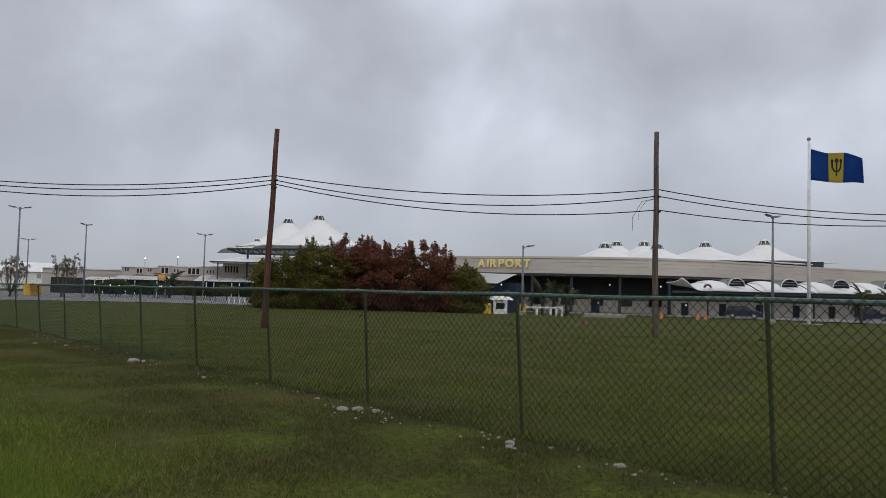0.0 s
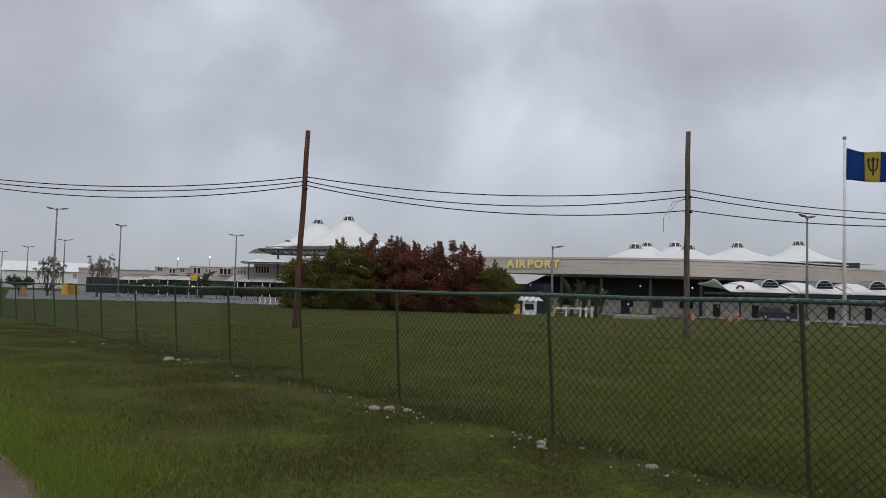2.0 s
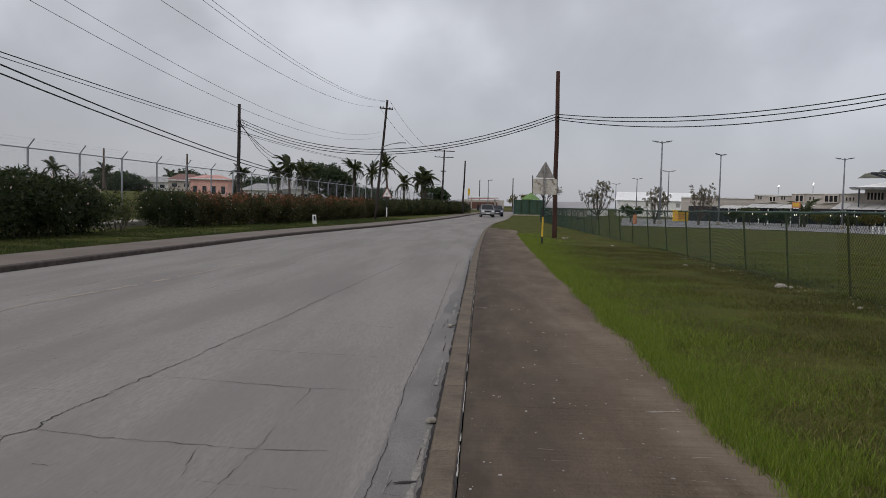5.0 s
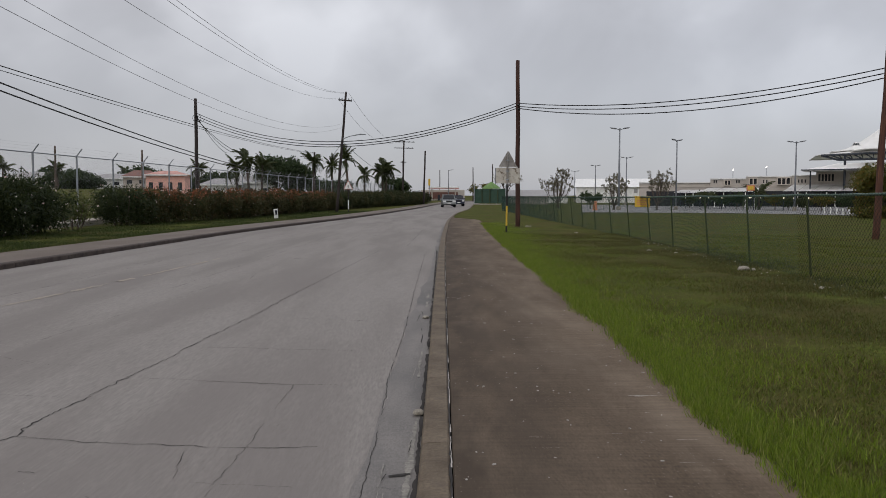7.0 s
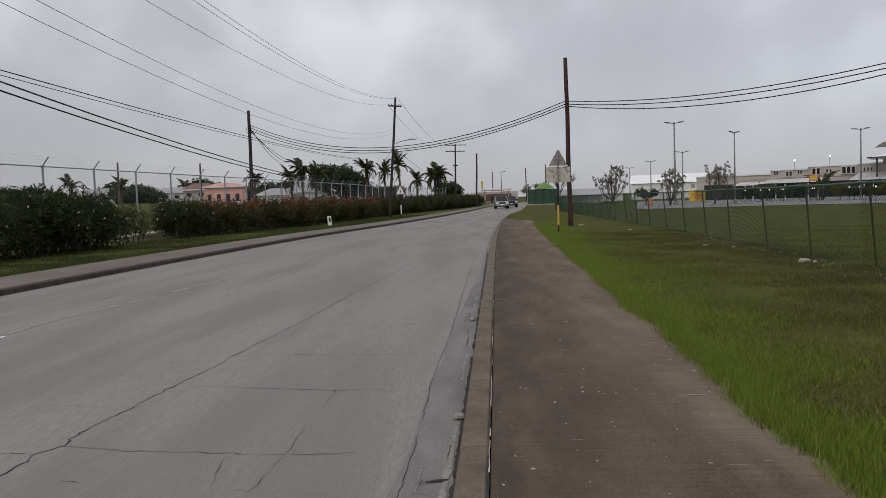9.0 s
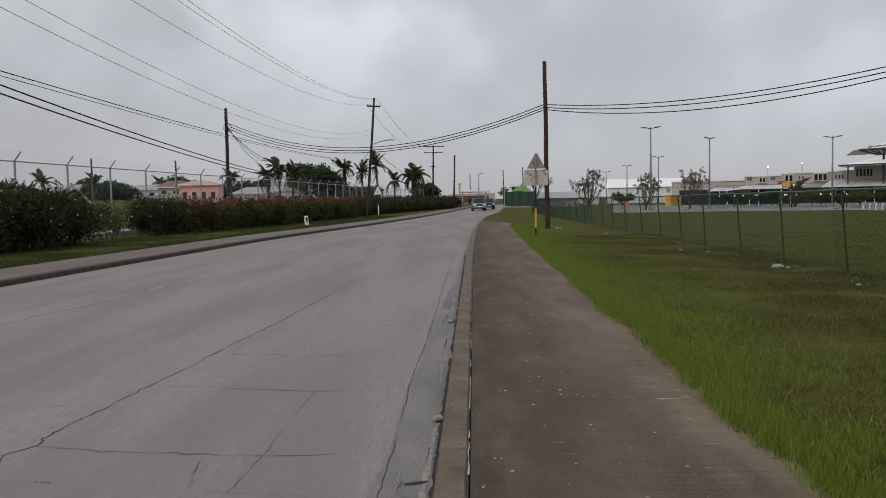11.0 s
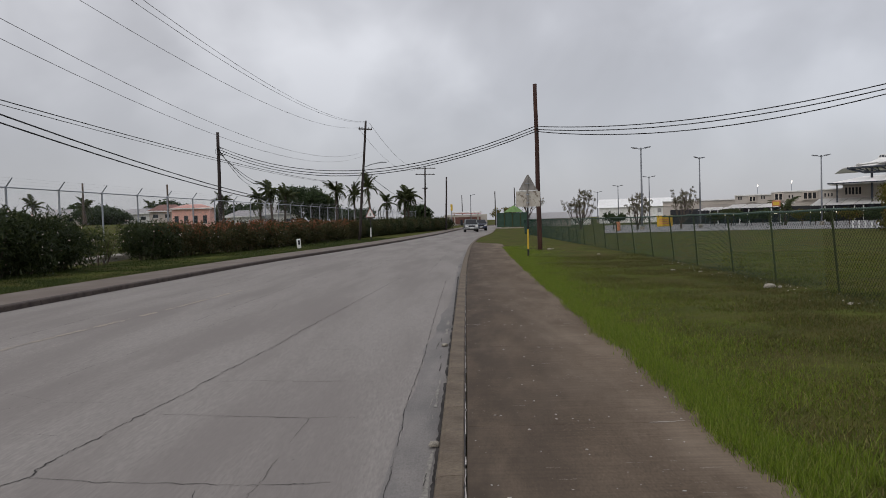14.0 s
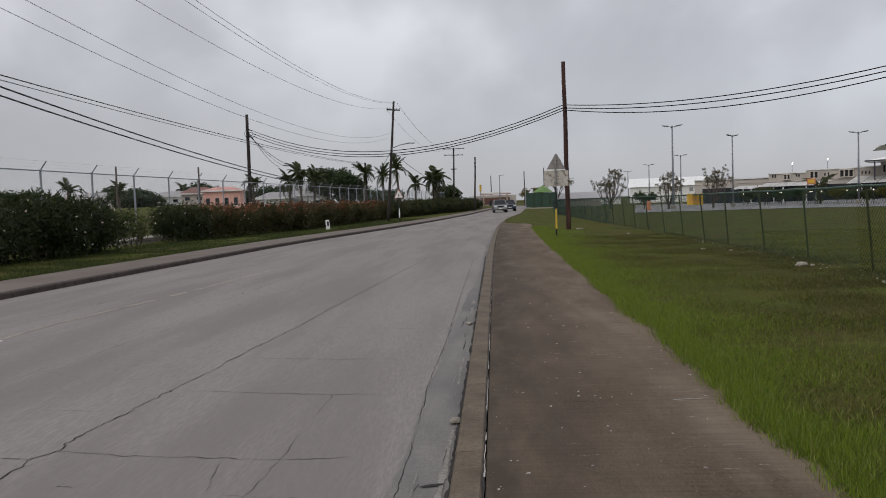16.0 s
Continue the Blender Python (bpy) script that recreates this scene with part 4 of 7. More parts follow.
# ---- flowering hedge ----
def hedge():
    kinds = []
    rng = random.Random(8)
    for k in range(4):
        blobs = [(rng.uniform(-1.0, 1.0), rng.uniform(-1.3, 1.3), rng.uniform(0.6, 1.35), rng.uniform(0.55, 0.9), rng.uniform(0.6, 1.0), rng.uniform(0.5, 0.8)) for _ in range(9)]
        blobs += [(0, 0, 0.6, 1.2, 1.7, 0.62), (0, 0.2, 0.9, 1.0, 1.4, 0.7)]
        shoots = []
        for _ in range(18):
            sx, sy, st = rng.uniform(-1.1, 1.1), rng.uniform(-1.7, 1.7), rng.uniform(1.5, 1.95)
            shoots += [(sx + 0.1 * q, sy, st - 0.28 * q, 0.07 + 0.05 * q, 0.07 + 0.05 * q, 0.17) for q in range(3)]
        green = leaves("foliage", blobs + shoots, 9500, 0.088, M_LEAF_DARK, 40 + k, 0.22, 0.45)
        rusty = leaves("foliage", blobs + shoots, 9500, 0.088, M_LEAF_HEDGE, 140 + k, 0.22, 0.45)
        top = [(b[0], b[1], b[2] + 0.45, b[3] * 0.7, b[4] * 0.8, 0.32) for b in blobs[:9]]
        red = leaves("red_foliage", top, 550, 0.085, M_RUST_LEAF, 60 + k, 0.3, 0.5)
        flo = leaves("flowers", [(b[0] * 1.15, b[1], b[2] + 0.1, b[3], b[4], b[5]) for b in blobs[:9]], 60, 0.034, M_PETAL, 80 + k, 0.9, 0.95)
        kinds.append((green, red, flo, rusty))
    stem = bmesh.new()
    for i in range(9):
        a = i * 0.7
        tube([(0.3 * math.cos(a), 0.5 * math.sin(a), -0.05), (0.6 * math.cos(a), 0.9 * math.sin(a), 0.7), (0.8 * math.cos(a), 1.2 * math.sin(a), 1.3)], [0.03, 0.02, 0.01], 5, stem)
    sm = bpy.data.meshes.new("stems")
    stem.to_mesh(sm)
    stem.free()
    sm.materials.append(M_BARK)
    thin = leaves("foliage", [(0, 0, 1.2, 0.8, 0.8, 0.75), (0.3, 0.4, 1.5, 0.5, 0.5, 0.4), (-0.2, -0.5, 0.8, 0.6, 0.6, 0.6)], 900, 0.12, M_OLEANDER_THIN, 47, 0.22, 0.3)
    line = [(20, -16.4), (30, -16.9), (34, -16.9), (38, -16.6), (45, -16.0), (53, -14.2), (79, -12.3), (110, -8.4), (137, -4.2), (150, -1.8)]
    y, i = 22.2, 0
    while y < 142:
        x = lerp_table(line, y)
        size = 1.0
        red = 41 < y < 82
        lab = "dense dark green oleander bush with pale flowers"
        if y < 33.5:
            size, lab = 1.2 if y > 26 else 1.1, "tall dark green oleander bush with pale pink flowers"
        elif y < 37:
            y, size, lab = 35.9, 0.86, "small thin oleander bush beside a gap in the hedge"
        elif y < 41:
            size = 1.0
        else:
            size = rng.uniform(0.88, 1.0)
        if y > 75:
            size *= 1.0 + (y - 75) * 0.003
        g, r, f, q = kinds[i % 4]
        if red:
            lab = "oleander bush with rust-red top growth"
        root = thing("oleander_bush", lab, "bush", pose(x, y, 0.02, 0, 0, rng.uniform(-25, 25) + 180 * (i % 2)) @ Matrix.Diagonal((size, size * 1.05, size * 1.06, 1)), group="oleander hedge")
        share("foliage", thin if 34 < y < 37 else (q if y > 41 and (red or i % 2) else g), root)
        share("woody_base", sm, root)
        if red:
            share("red_foliage", r, root, label="rust-red young leaves")
        if y < 60:
            tagged(share("flowers", f, root, label="pale pink flowers"), kind="stuff")
        y += (2.35 if y < 60 else 2.7) if not 34 < y < 37 else 4.3
        i += 1


hedge()

# loose wire ends hanging at the bracket of the grey pole
for k, (dx, dz) in enumerate(((-0.55, 0.9), (-0.75, 1.35))):
    tagged(part("loose_wire", tube([(27.48, 18.2, 5.6), (27.5 + dx * 0.6, 18.2 - dx * 0.5, 5.45), (27.5 + dx, 18.2 - dx * 0.8, 5.6 - dz * 0.6), (27.5 + dx, 18.2 - dx * 0.8, 5.6 - dz)], 0.008, 5), M_WIRE), "loose black wire end hanging from a pole", "wire", "loose wires")
tagged(part("cable_coil", tube([(-17.9 + 0.02 * k + 0.24 * math.cos(k * 0.52), 57.0, 7.1 + 0.26 * math.sin(k * 0.52)) for k in range(25)], 0.015, 5), M_WIRE), "coil of black cable on the pole", "cable")


# ---- car park and terminal forecourt ----
def sheet(name, near, far, material, label, category, lift=0.05, n=16):
    """A paved sheet that lies on the land between two plan lines."""
    bm = bmesh.new()
    grid = []
    for j in range(n + 1):
        t = j / n
        row = []
        for a, b in zip(near, far):
            x, y = a[0] + (b[0] - a[0]) * t, a[1] + (b[1] - a[1]) * t
            row.append(bm.verts.new((x, y, land(x, y) + lift)))
        grid.append(row)
    for p, q in zip(grid, grid[1:]):
        for i in range(len(near) - 1):
            bm.faces.new((p[i], p[i + 1], q[i + 1], q[i]))
    bmesh.ops.recalc_face_normals(bm, faces=bm.faces[:])
    return tagged(part(name, bm, material), label, category, kind="structure")


sheet("car_park", [pol(a, 72) for a in range(10, 35, 2)], [pol(a, 168 - 0.7 * a) for a in range(10, 35, 2)], M_ASPHALT, "pale grey asphalt car park beyond the field", "car park")
sheet("forecourt", [pol(a, 111) for a in range(38, 82, 3)], [pol(a, 118 + max(0, a - 58) * 1.9) for a in range(38, 82, 3)], M_ASPHALT, "asphalt drive in front of the terminal", "road", 0.12)


# ---- main terminal ----
FACADE = [(40.0, 130), (43.1, 126), (47.5, 122.3), (51.7, 120.3), (55.7, 120.8), (59.8, 126), (63.2, 136), (66.5, 150), (70.3, 166), (74, 184), (79, 205)]


def facade_points(step=1.6, back=0.0):
    out = []
    for (a0, d0), (a1, d1) in zip(FACADE, FACADE[1:]):
        k = max(1, int(round((a1 - a0) / step)))
        for i in range(k):
            t = i / k
            out.append(pol(a0 + (a1 - a0) * t, d0 + (d1 - d0) * t + back))
    out.append(pol(FACADE[-1][0], FACADE[-1][1] + back))
    return out


def curtain(pts, z0, z1, thick, bm=None):
    """An upright wall of some thickness along a plan line; the thickness lies behind it."""
    bm = bm or bmesh.new()
    rows = []
    for i, p in enumerate(pts):
        a, b = Vector(pts[max(0, i - 1)]), Vector(pts[min(len(pts) - 1, i + 1)])
        d = (b - a).normalized()
        n = Vector((-d.y, d.x))
        if n.dot(Vector(p)) < 0:
            n = -n
        q = Vector(p) + n * thick
        rows.append([bm.verts.new(v) for v in ((p[0], p[1], z0), (p[0], p[1], z1), (q.x, q.y, z1), (q.x, q.y, z0))])
    for u, w in zip(rows, rows[1:]):
        for i in range(4):
            j = (i + 1) % 4
            bm.faces.new((u[i], u[j], w[j], w[i]))
    bm.faces.new(rows[0])
    bm.faces.new(rows[-1][::-1])
    bmesh.ops.recalc_face_normals(bm, faces=bm.faces[:])
    return bm


def letters(text, size, depth, material, parent, m, spread=1.0, bold=0.0):
    """Raised letters, each one a mesh of its own."""
    x = 0.0
    for ch in text:
        cu = bpy.data.curves.new("letter", "FONT")
        cu.body, cu.size, cu.extrude, cu.offset = ch, size, depth, bold
        tmp = bpy.data.objects.new("tmp", cu)
        me = bpy.data.meshes.new_from_object(tmp)
        w = max((v.co.x for v in me.vertices), default=size * 0.3)
        me.materials.clear()
        me.materials.append(material)
        ob = share("letter", me, parent, m @ pose(x, 0, 0))
        x += (w + size * 0.10) * spread
        bpy.data.objects.remove(tmp)
    return x


def tent_roof(name, label, cx, cy, half, z0, z1, turn, posts=True, group="tent roofs", cup=1.0):
    """A tensile membrane roof: a square eave sweeping up to a glazed cupola."""
    root = thing(name, label, "tent roof", pose(cx, cy, 0, 0, 0, turn), group=group)
    bm = bmesh.new()
    n, rings = 32, 10
    grid = []
    for j in range(rings + 1):
        t = j / rings
        row = []
        for i in range(n):
            a = 2 * math.pi * i / n
            sq = half / max(abs(math.cos(a)), abs(math.sin(a)))
            rr = 1.35 * cup
            r = (1 - t) * (sq * (1 - t) + half * 1.05 * t) + rr * t
            lift = t ** 1.9 * (z1 - z0) + (1 - t) ** 3 * 0.3 * (abs(math.cos(2 * a)) - 0.4)
            row.append(bm.verts.new((r * math.cos(a), r * math.sin(a), z0 + lift)))
        grid.append(row)
    for p, q in zip(grid, grid[1:]):
        for i in range(n):
            bm.faces.new((p[i], p[(i + 1) % n], q[(i + 1) % n], q[i]))
    low = [bm.verts.new((v.co.x, v.co.y, v.co.z - 0.12)) for v in grid[0]]
    for i in range(n):
        bm.faces.new((low[i], low[(i + 1) % n], grid[0][(i + 1) % n], grid[0][i]))
    bmesh.ops.recalc_face_normals(bm, faces=bm.faces[:])
    part("membrane", bm, M_MEMBRANE, root, smooth=True)
    part("cupola_ring", tube([(0, 0, z1 - 0.1), (0, 0, z1 + 0.12)], [1.5 * cup, 1.42 * cup], 16), M_WHITE, root)
    part("cupola_glass", tube([(0, 0, z1 + 0.12), (0, 0, z1 + 0.12 + 0.83 * cup)], [1.28 * cup, 0.78 * cup], 8), M_GLASS, root, "dark cupola glazing")
    for i in range(8):
        a = 2 * math.pi * (i + 0.5) / 8
        part("cupola_bar", tube([(1.3 * cup * math.cos(a), 1.3 * cup * math.sin(a), z1 + 0.1), (0.8 * cup * math.cos(a), 0.8 * cup * math.sin(a), z1 + 0.12 + 0.85 * cup)], 0.07 * cup, 5), M_WHITE, root)
    part("cupola_cap", tube([(0, 0, z1 + 0.12 + 0.83 * cup), (0, 0, z1 + 0.12 + 0.96 * cup), (0, 0, z1 + 0.12 + 1.18 * cup)], [0.85 * cup, 0.8 * cup, 0.06], 12), M_WHITE, root)
    for sx, sy in ((-1, -1), (1, -1), (1, 1), (-1, 1)) if posts else ():
        part("column", tube([(sx * half * 0.94, sy * half * 0.94, -1.6), (sx * half * 0.94, sy * half * 0.94, z0)], 0.16, 8), M_STEELDARK, root)
    return root


def terminal():
    root = thing("airport_terminal", "long pale airport terminal with stone band over dark colonnade", "terminal building")
    pts = facade_points()
    part("roof_slab", curtain(facade_points(back=0.5), 4.4, 4.72, 26), M_BEIGE, root)
    part("band_core", curtain(facade_points(back=0.25), 4.72, 7.05, 0.6), M_BAND, root)
    # cladding in long boards, bay by bay
    for a, b in zip(pts, pts[1:]):
        d = Vector((b[0] - a[0], b[1] - a[1]))
        for k in range(4):
            z0 = 4.74 + k * 0.56
            q = [(a[0] + d.x * 0.0009, a[1] + d.y * 0.0009), (b[0] - d.x * 0.0009, b[1] - d.y * 0.0009)]
            part("cladding_panel", curtain(q, z0, z0 + 0.535, 0.22), M_BAND, root)
    part("coping", curtain(facade_points(back=-0.12), 7.0, 7.32, 1.1), M_BAND, root)
    part("soffit_edge", curtain(facade_points(back=-0.05), 4.5, 4.71, 0.5), M_STEELDARK, root)
    # recessed front: dark glazing above with recess shade in its colour, beige wall below
    part("front_wall", curtain(facade_points(back=7), -1.8, 1.4, 0.4), M_BEIGE, root)
    part("clerestory", curtain(facade_points(back=6.9), 1.4, 4.4, 0.4), M_RECESS_SHADE, root, "dark glazed upper front, recess shade put into its colour")
    fp = facade_points(1.0, back=6.75)
    for i in range(1, len(fp) - 1, 2):
        a, b = Vector(fp[i]), Vector(fp[i + 1])
        m = a.lerp(b, 0.85)
        part("window", curtain([tuple(a), tuple(m)], -0.1, 0.95, 0.12), M_GLASS, root)
        if i % 5 == 1:
            part("door_opening", curtain([tuple(a), tuple(a.lerp(b, 0.6))], -1.55, 1.2, 0.1), M_NAVY, root)
    cp = facade_points(1.6, back=1.2)
    for i in range(1, len(cp), 2):
        part("column", box((cp[i][0], cp[i][1], 1.45), (0.42, 0.42, 6.3), 0.04, -45), M_STEELDARK, root)
    # lettering on the band
    a, b = Vector(pol(43.55, 125.25)), Vector(pol(46.6, 122.75))
    ang = math.degrees(math.atan2((b - a).y, (b - a).x))
    letters("AIRPORT", 1.72, 0.08, M_LETTER, root, pose(a.x, a.y, 5.62, 90, 0, ang), 1.06, 0.055)
    # blue fronted canopy wing under the lettering
    w0, w1 = Vector(pol(43.6, 112)), Vector(pol(46.3, 110))
    part("wing_front", curtain([tuple(w0), tuple(w1)], -1.5, 3.0, 4), M_NAVY, root, "dark blue wing front")
    bm = bmesh.new()
    v = [bm.verts.new(p) for p in ((*pol(42.8, 107), 2.9), (*pol(45.0, 106), 2.8), (*pol(46.4, 110), 4.2), (*pol(43.4, 112), 4.3))]
    bm.faces.new(v)
    bmesh.ops.solidify(bm, geom=bm.faces[:], thickness=0.15)
    part("wing_canopy", bm, M_MEMBRANE, root, "white sloping canopy")
    # white dots of light under the soffit
    for az, d, z in ((45.3, 109, 2.6), (46.9, 118, 1.9), (50.4, 124, 2.4), (53.0, 124, 3.1), (56.5, 124, 3.0), (58.2, 118, 0.4), (60.6, 120, 1.4), (63.4, 128, 1.2), (52.2, 120, 0.3)):
        x, y = pol(az, d)
        part("wall_light", tube([(x, y, z), (x, y, z + 0.2)], [0.09, 0.06], 8), M_LAMPWARM, root, "small lit white wall light")
    return root


terminal()
for az, d, z0, z1, half in ((52.6, 150, 7.5, 10.2, 11.5), (53.4, 172, 7.8, 12.0, 12.5), (55.3, 162, 7.7, 11.4, 12.5), (56.2, 152, 7.6, 10.3, 11.0), (59.4, 160, 8.2, 11.2, 13.5), (63.2, 172, 9.0, 12.4, 9.4)):
    x, y = pol(az, d)
    tent_roof("tent_roof", "white pointed tent roof with dark glazed cupola", x, y, half, z0, z1, -30, d < 165)
tagged(part("roof_edge", curtain([pol(60.2, 157), pol(66.8, 162)], 7.2, 8.75, 0.5), M_STEELDARK), "dark steel eave under the tent roofs", "eave")


def wave_canopy():
    """Rolling white membrane vaults with glazed half-round dormers, along the front."""
    root = thing("wave_canopy", "white rolling membrane canopy with half-round glazed dormers", "canopy")
    p0, p1 = Vector(pol(57.4, 114)), Vector(pol(75, 142))
    d = (p1 - p0).normalized()
    n = Vector((-d.y, d.x))

    def along(az):
        """Distance along the front at a compass angle."""
        w = Vector((math.sin(radians(az)), math.cos(radians(az))))
        return (p0.x * w.y - p0.y * w.x) / (w.x * d.y - w.y * d.x)

    first = along(61.64)
    bay = (along(68.0) - first) / 2
    total = (p1 - p0).length
    k = int((total - first) / bay)
    for i in range(-1, k + 1):
        c = first + bay * i
        grow = (p0 + d * c).length / 118
        bm = bmesh.new()
        rows = []
        for j in range(17):
            u = -0.5 + j / 16
            s = c + bay * u
            if s < along(57.86) - 0.4:
                continue
            roll = math.cos(2 * math.pi * (u + 0.3))
            top = 1.6 + (2.05 + 0.36 * roll) * grow
            foot = 1.6 + 0.95 * grow
            if i < 0:
                foot += 1.75 * (1 - sstep(along(57.8), along(59.1), s))
            row = []
            for q in range(7):
                v = q / 6
                o = p0 + d * s + n * (4.6 * v ** 1.4)
                row.append(bm.verts.new((o.x, o.y, foot + (top - foot) * math.sin(v * math.pi / 2) ** 0.8 + 0.12 * math.sin(v * math.pi) * roll)))
            rows.append(row)
        for a, b in zip(rows, rows[1:]):
            for q in range(6):
                bm.faces.new((a[q], a[q + 1], b[q + 1], b[q]))
        bmesh.ops.recalc_face_normals(bm, faces=bm.faces[:])
        bmesh.ops.solidify(bm, geom=bm.faces[:], thickness=0.1)
        part("canopy_bay", bm, M_MEMBRANE, root, smooth=True)
        post = p0 + d * (c + bay * 0.45) + n * 0.4
        part("post", tube([(post.x, post.y, -1.7), (post.x, post.y, 2.6)], 0.13, 8), M_STEELDARK, root)
        if i < 0:
            continue
        # half-round glazed dormer standing out of the membrane
        o = p0 + d * c + n * 0.7
        zb, rx, rz = 1.6 + 1.72 * grow, 1.28 * grow, 1.12 * grow
        arc = [(o.x + d.x * rx * math.cos(a), o.y + d.y * rx * math.cos(a), zb + rz * math.sin(a)) for a in [math.pi * q / 14 for q in range(15)]]
        bm = bmesh.new()
        bm.faces.new([bm.verts.new(v) for v in arc])
        bmesh.ops.solidify(bm, geom=bm.faces[:], thickness=0.08)
        dormer = part("dormer", bm, M_NAVY, root, "dark blue-grey half-round glazing")
        part("rim", tube([(v[0] - n.x * 0.12, v[1] - n.y * 0.12, v[2]) for v in arc], 0.075, 5), M_WHITE, dormer)
        for q in (0.3, 0.62):
            w = rx * math.sqrt(1 - q * q)
            f = o - n * 0.12
            part("glazing_bar", tube([(f.x - d.x * w, f.y - d.y * w, zb + rz * q), (f.x + d.x * w, f.y + d.y * w, zb + rz * q)], 0.04, 4), M_ROOFGREY, dormer)
        bm = bmesh.new()
        hood = []
        for v in arc:
            f, b = Vector(v), Vector(v) + Vector((n.x, n.y, 0)) * 3.0
            hood.append((bm.verts.new(f), bm.verts.new(b)))
        for a, b in zip(hood, hood[1:]):
            bm.faces.new((a[0], a[1], b[1], b[0]))
        bmesh.ops.solidify(bm, geom=bm.faces[:], thickness=0.06)
        part("hood", bm, M_MEMBRANE, dormer, smooth=True)
        # dark edge cable sweeping down from the dormer to the beam
        sweep = []
        for q in range(9):
            t = q / 8
            f = p0 + d * (c + rx + (bay * 0.44 - rx) * t) + n * (0.55 - 0.6 * t)
            sweep.append((f.x, f.y, zb - (zb - 1.6 - 0.98 * grow) * sstep(0, 1, t) + 0.35 * (1 - t)))
        part("edge_cable", tube(sweep, 0.07, 5), M_STEELDARK, root)
    f = p0 + d * (along(59.6)) - n * 0.1
    part("vent_arch", tube([(f.x + d.x * 0.5 * math.cos(math.pi * q / 8), f.y + d.y * 0.5 * math.cos(math.pi * q / 8), 3.0 + 0.4 * math.sin(math.pi * q / 8)) for q in range(9)], 0.16, 6), M_ROOFRED, root, "small brown arched vent")
    a, b = p0 + n * 0.3, p1 + n * 0.3
    part("beam", curtain([tuple(a), tuple(b)], 2.2, 2.5, 0.3), M_STEELDARK, root)
    a, b = p0 + n * 5.8 + d * 3, p1 + n * 5.8
    part("back_wall", curtain([tuple(a), tuple(b)], -1.7, 1.6, 0.3), M_BEIGE, root, "beige wall under the canopy")
    for q in range(3, int(total), 6):
        a = p0 + n * 5.7 + d * (q + 1.0)
        b = a + d * (1.1 if q % 4 else 2.2)
        # flat near-black panel paints the unlit inside of a doorway
        part("doorway", curtain([tuple(a), tuple(b)], -1.65, 0.75, 0.08), M_RECESS_SHADE, root, "doorway, its unlit inside put into a near-black panel")


wave_canopy()


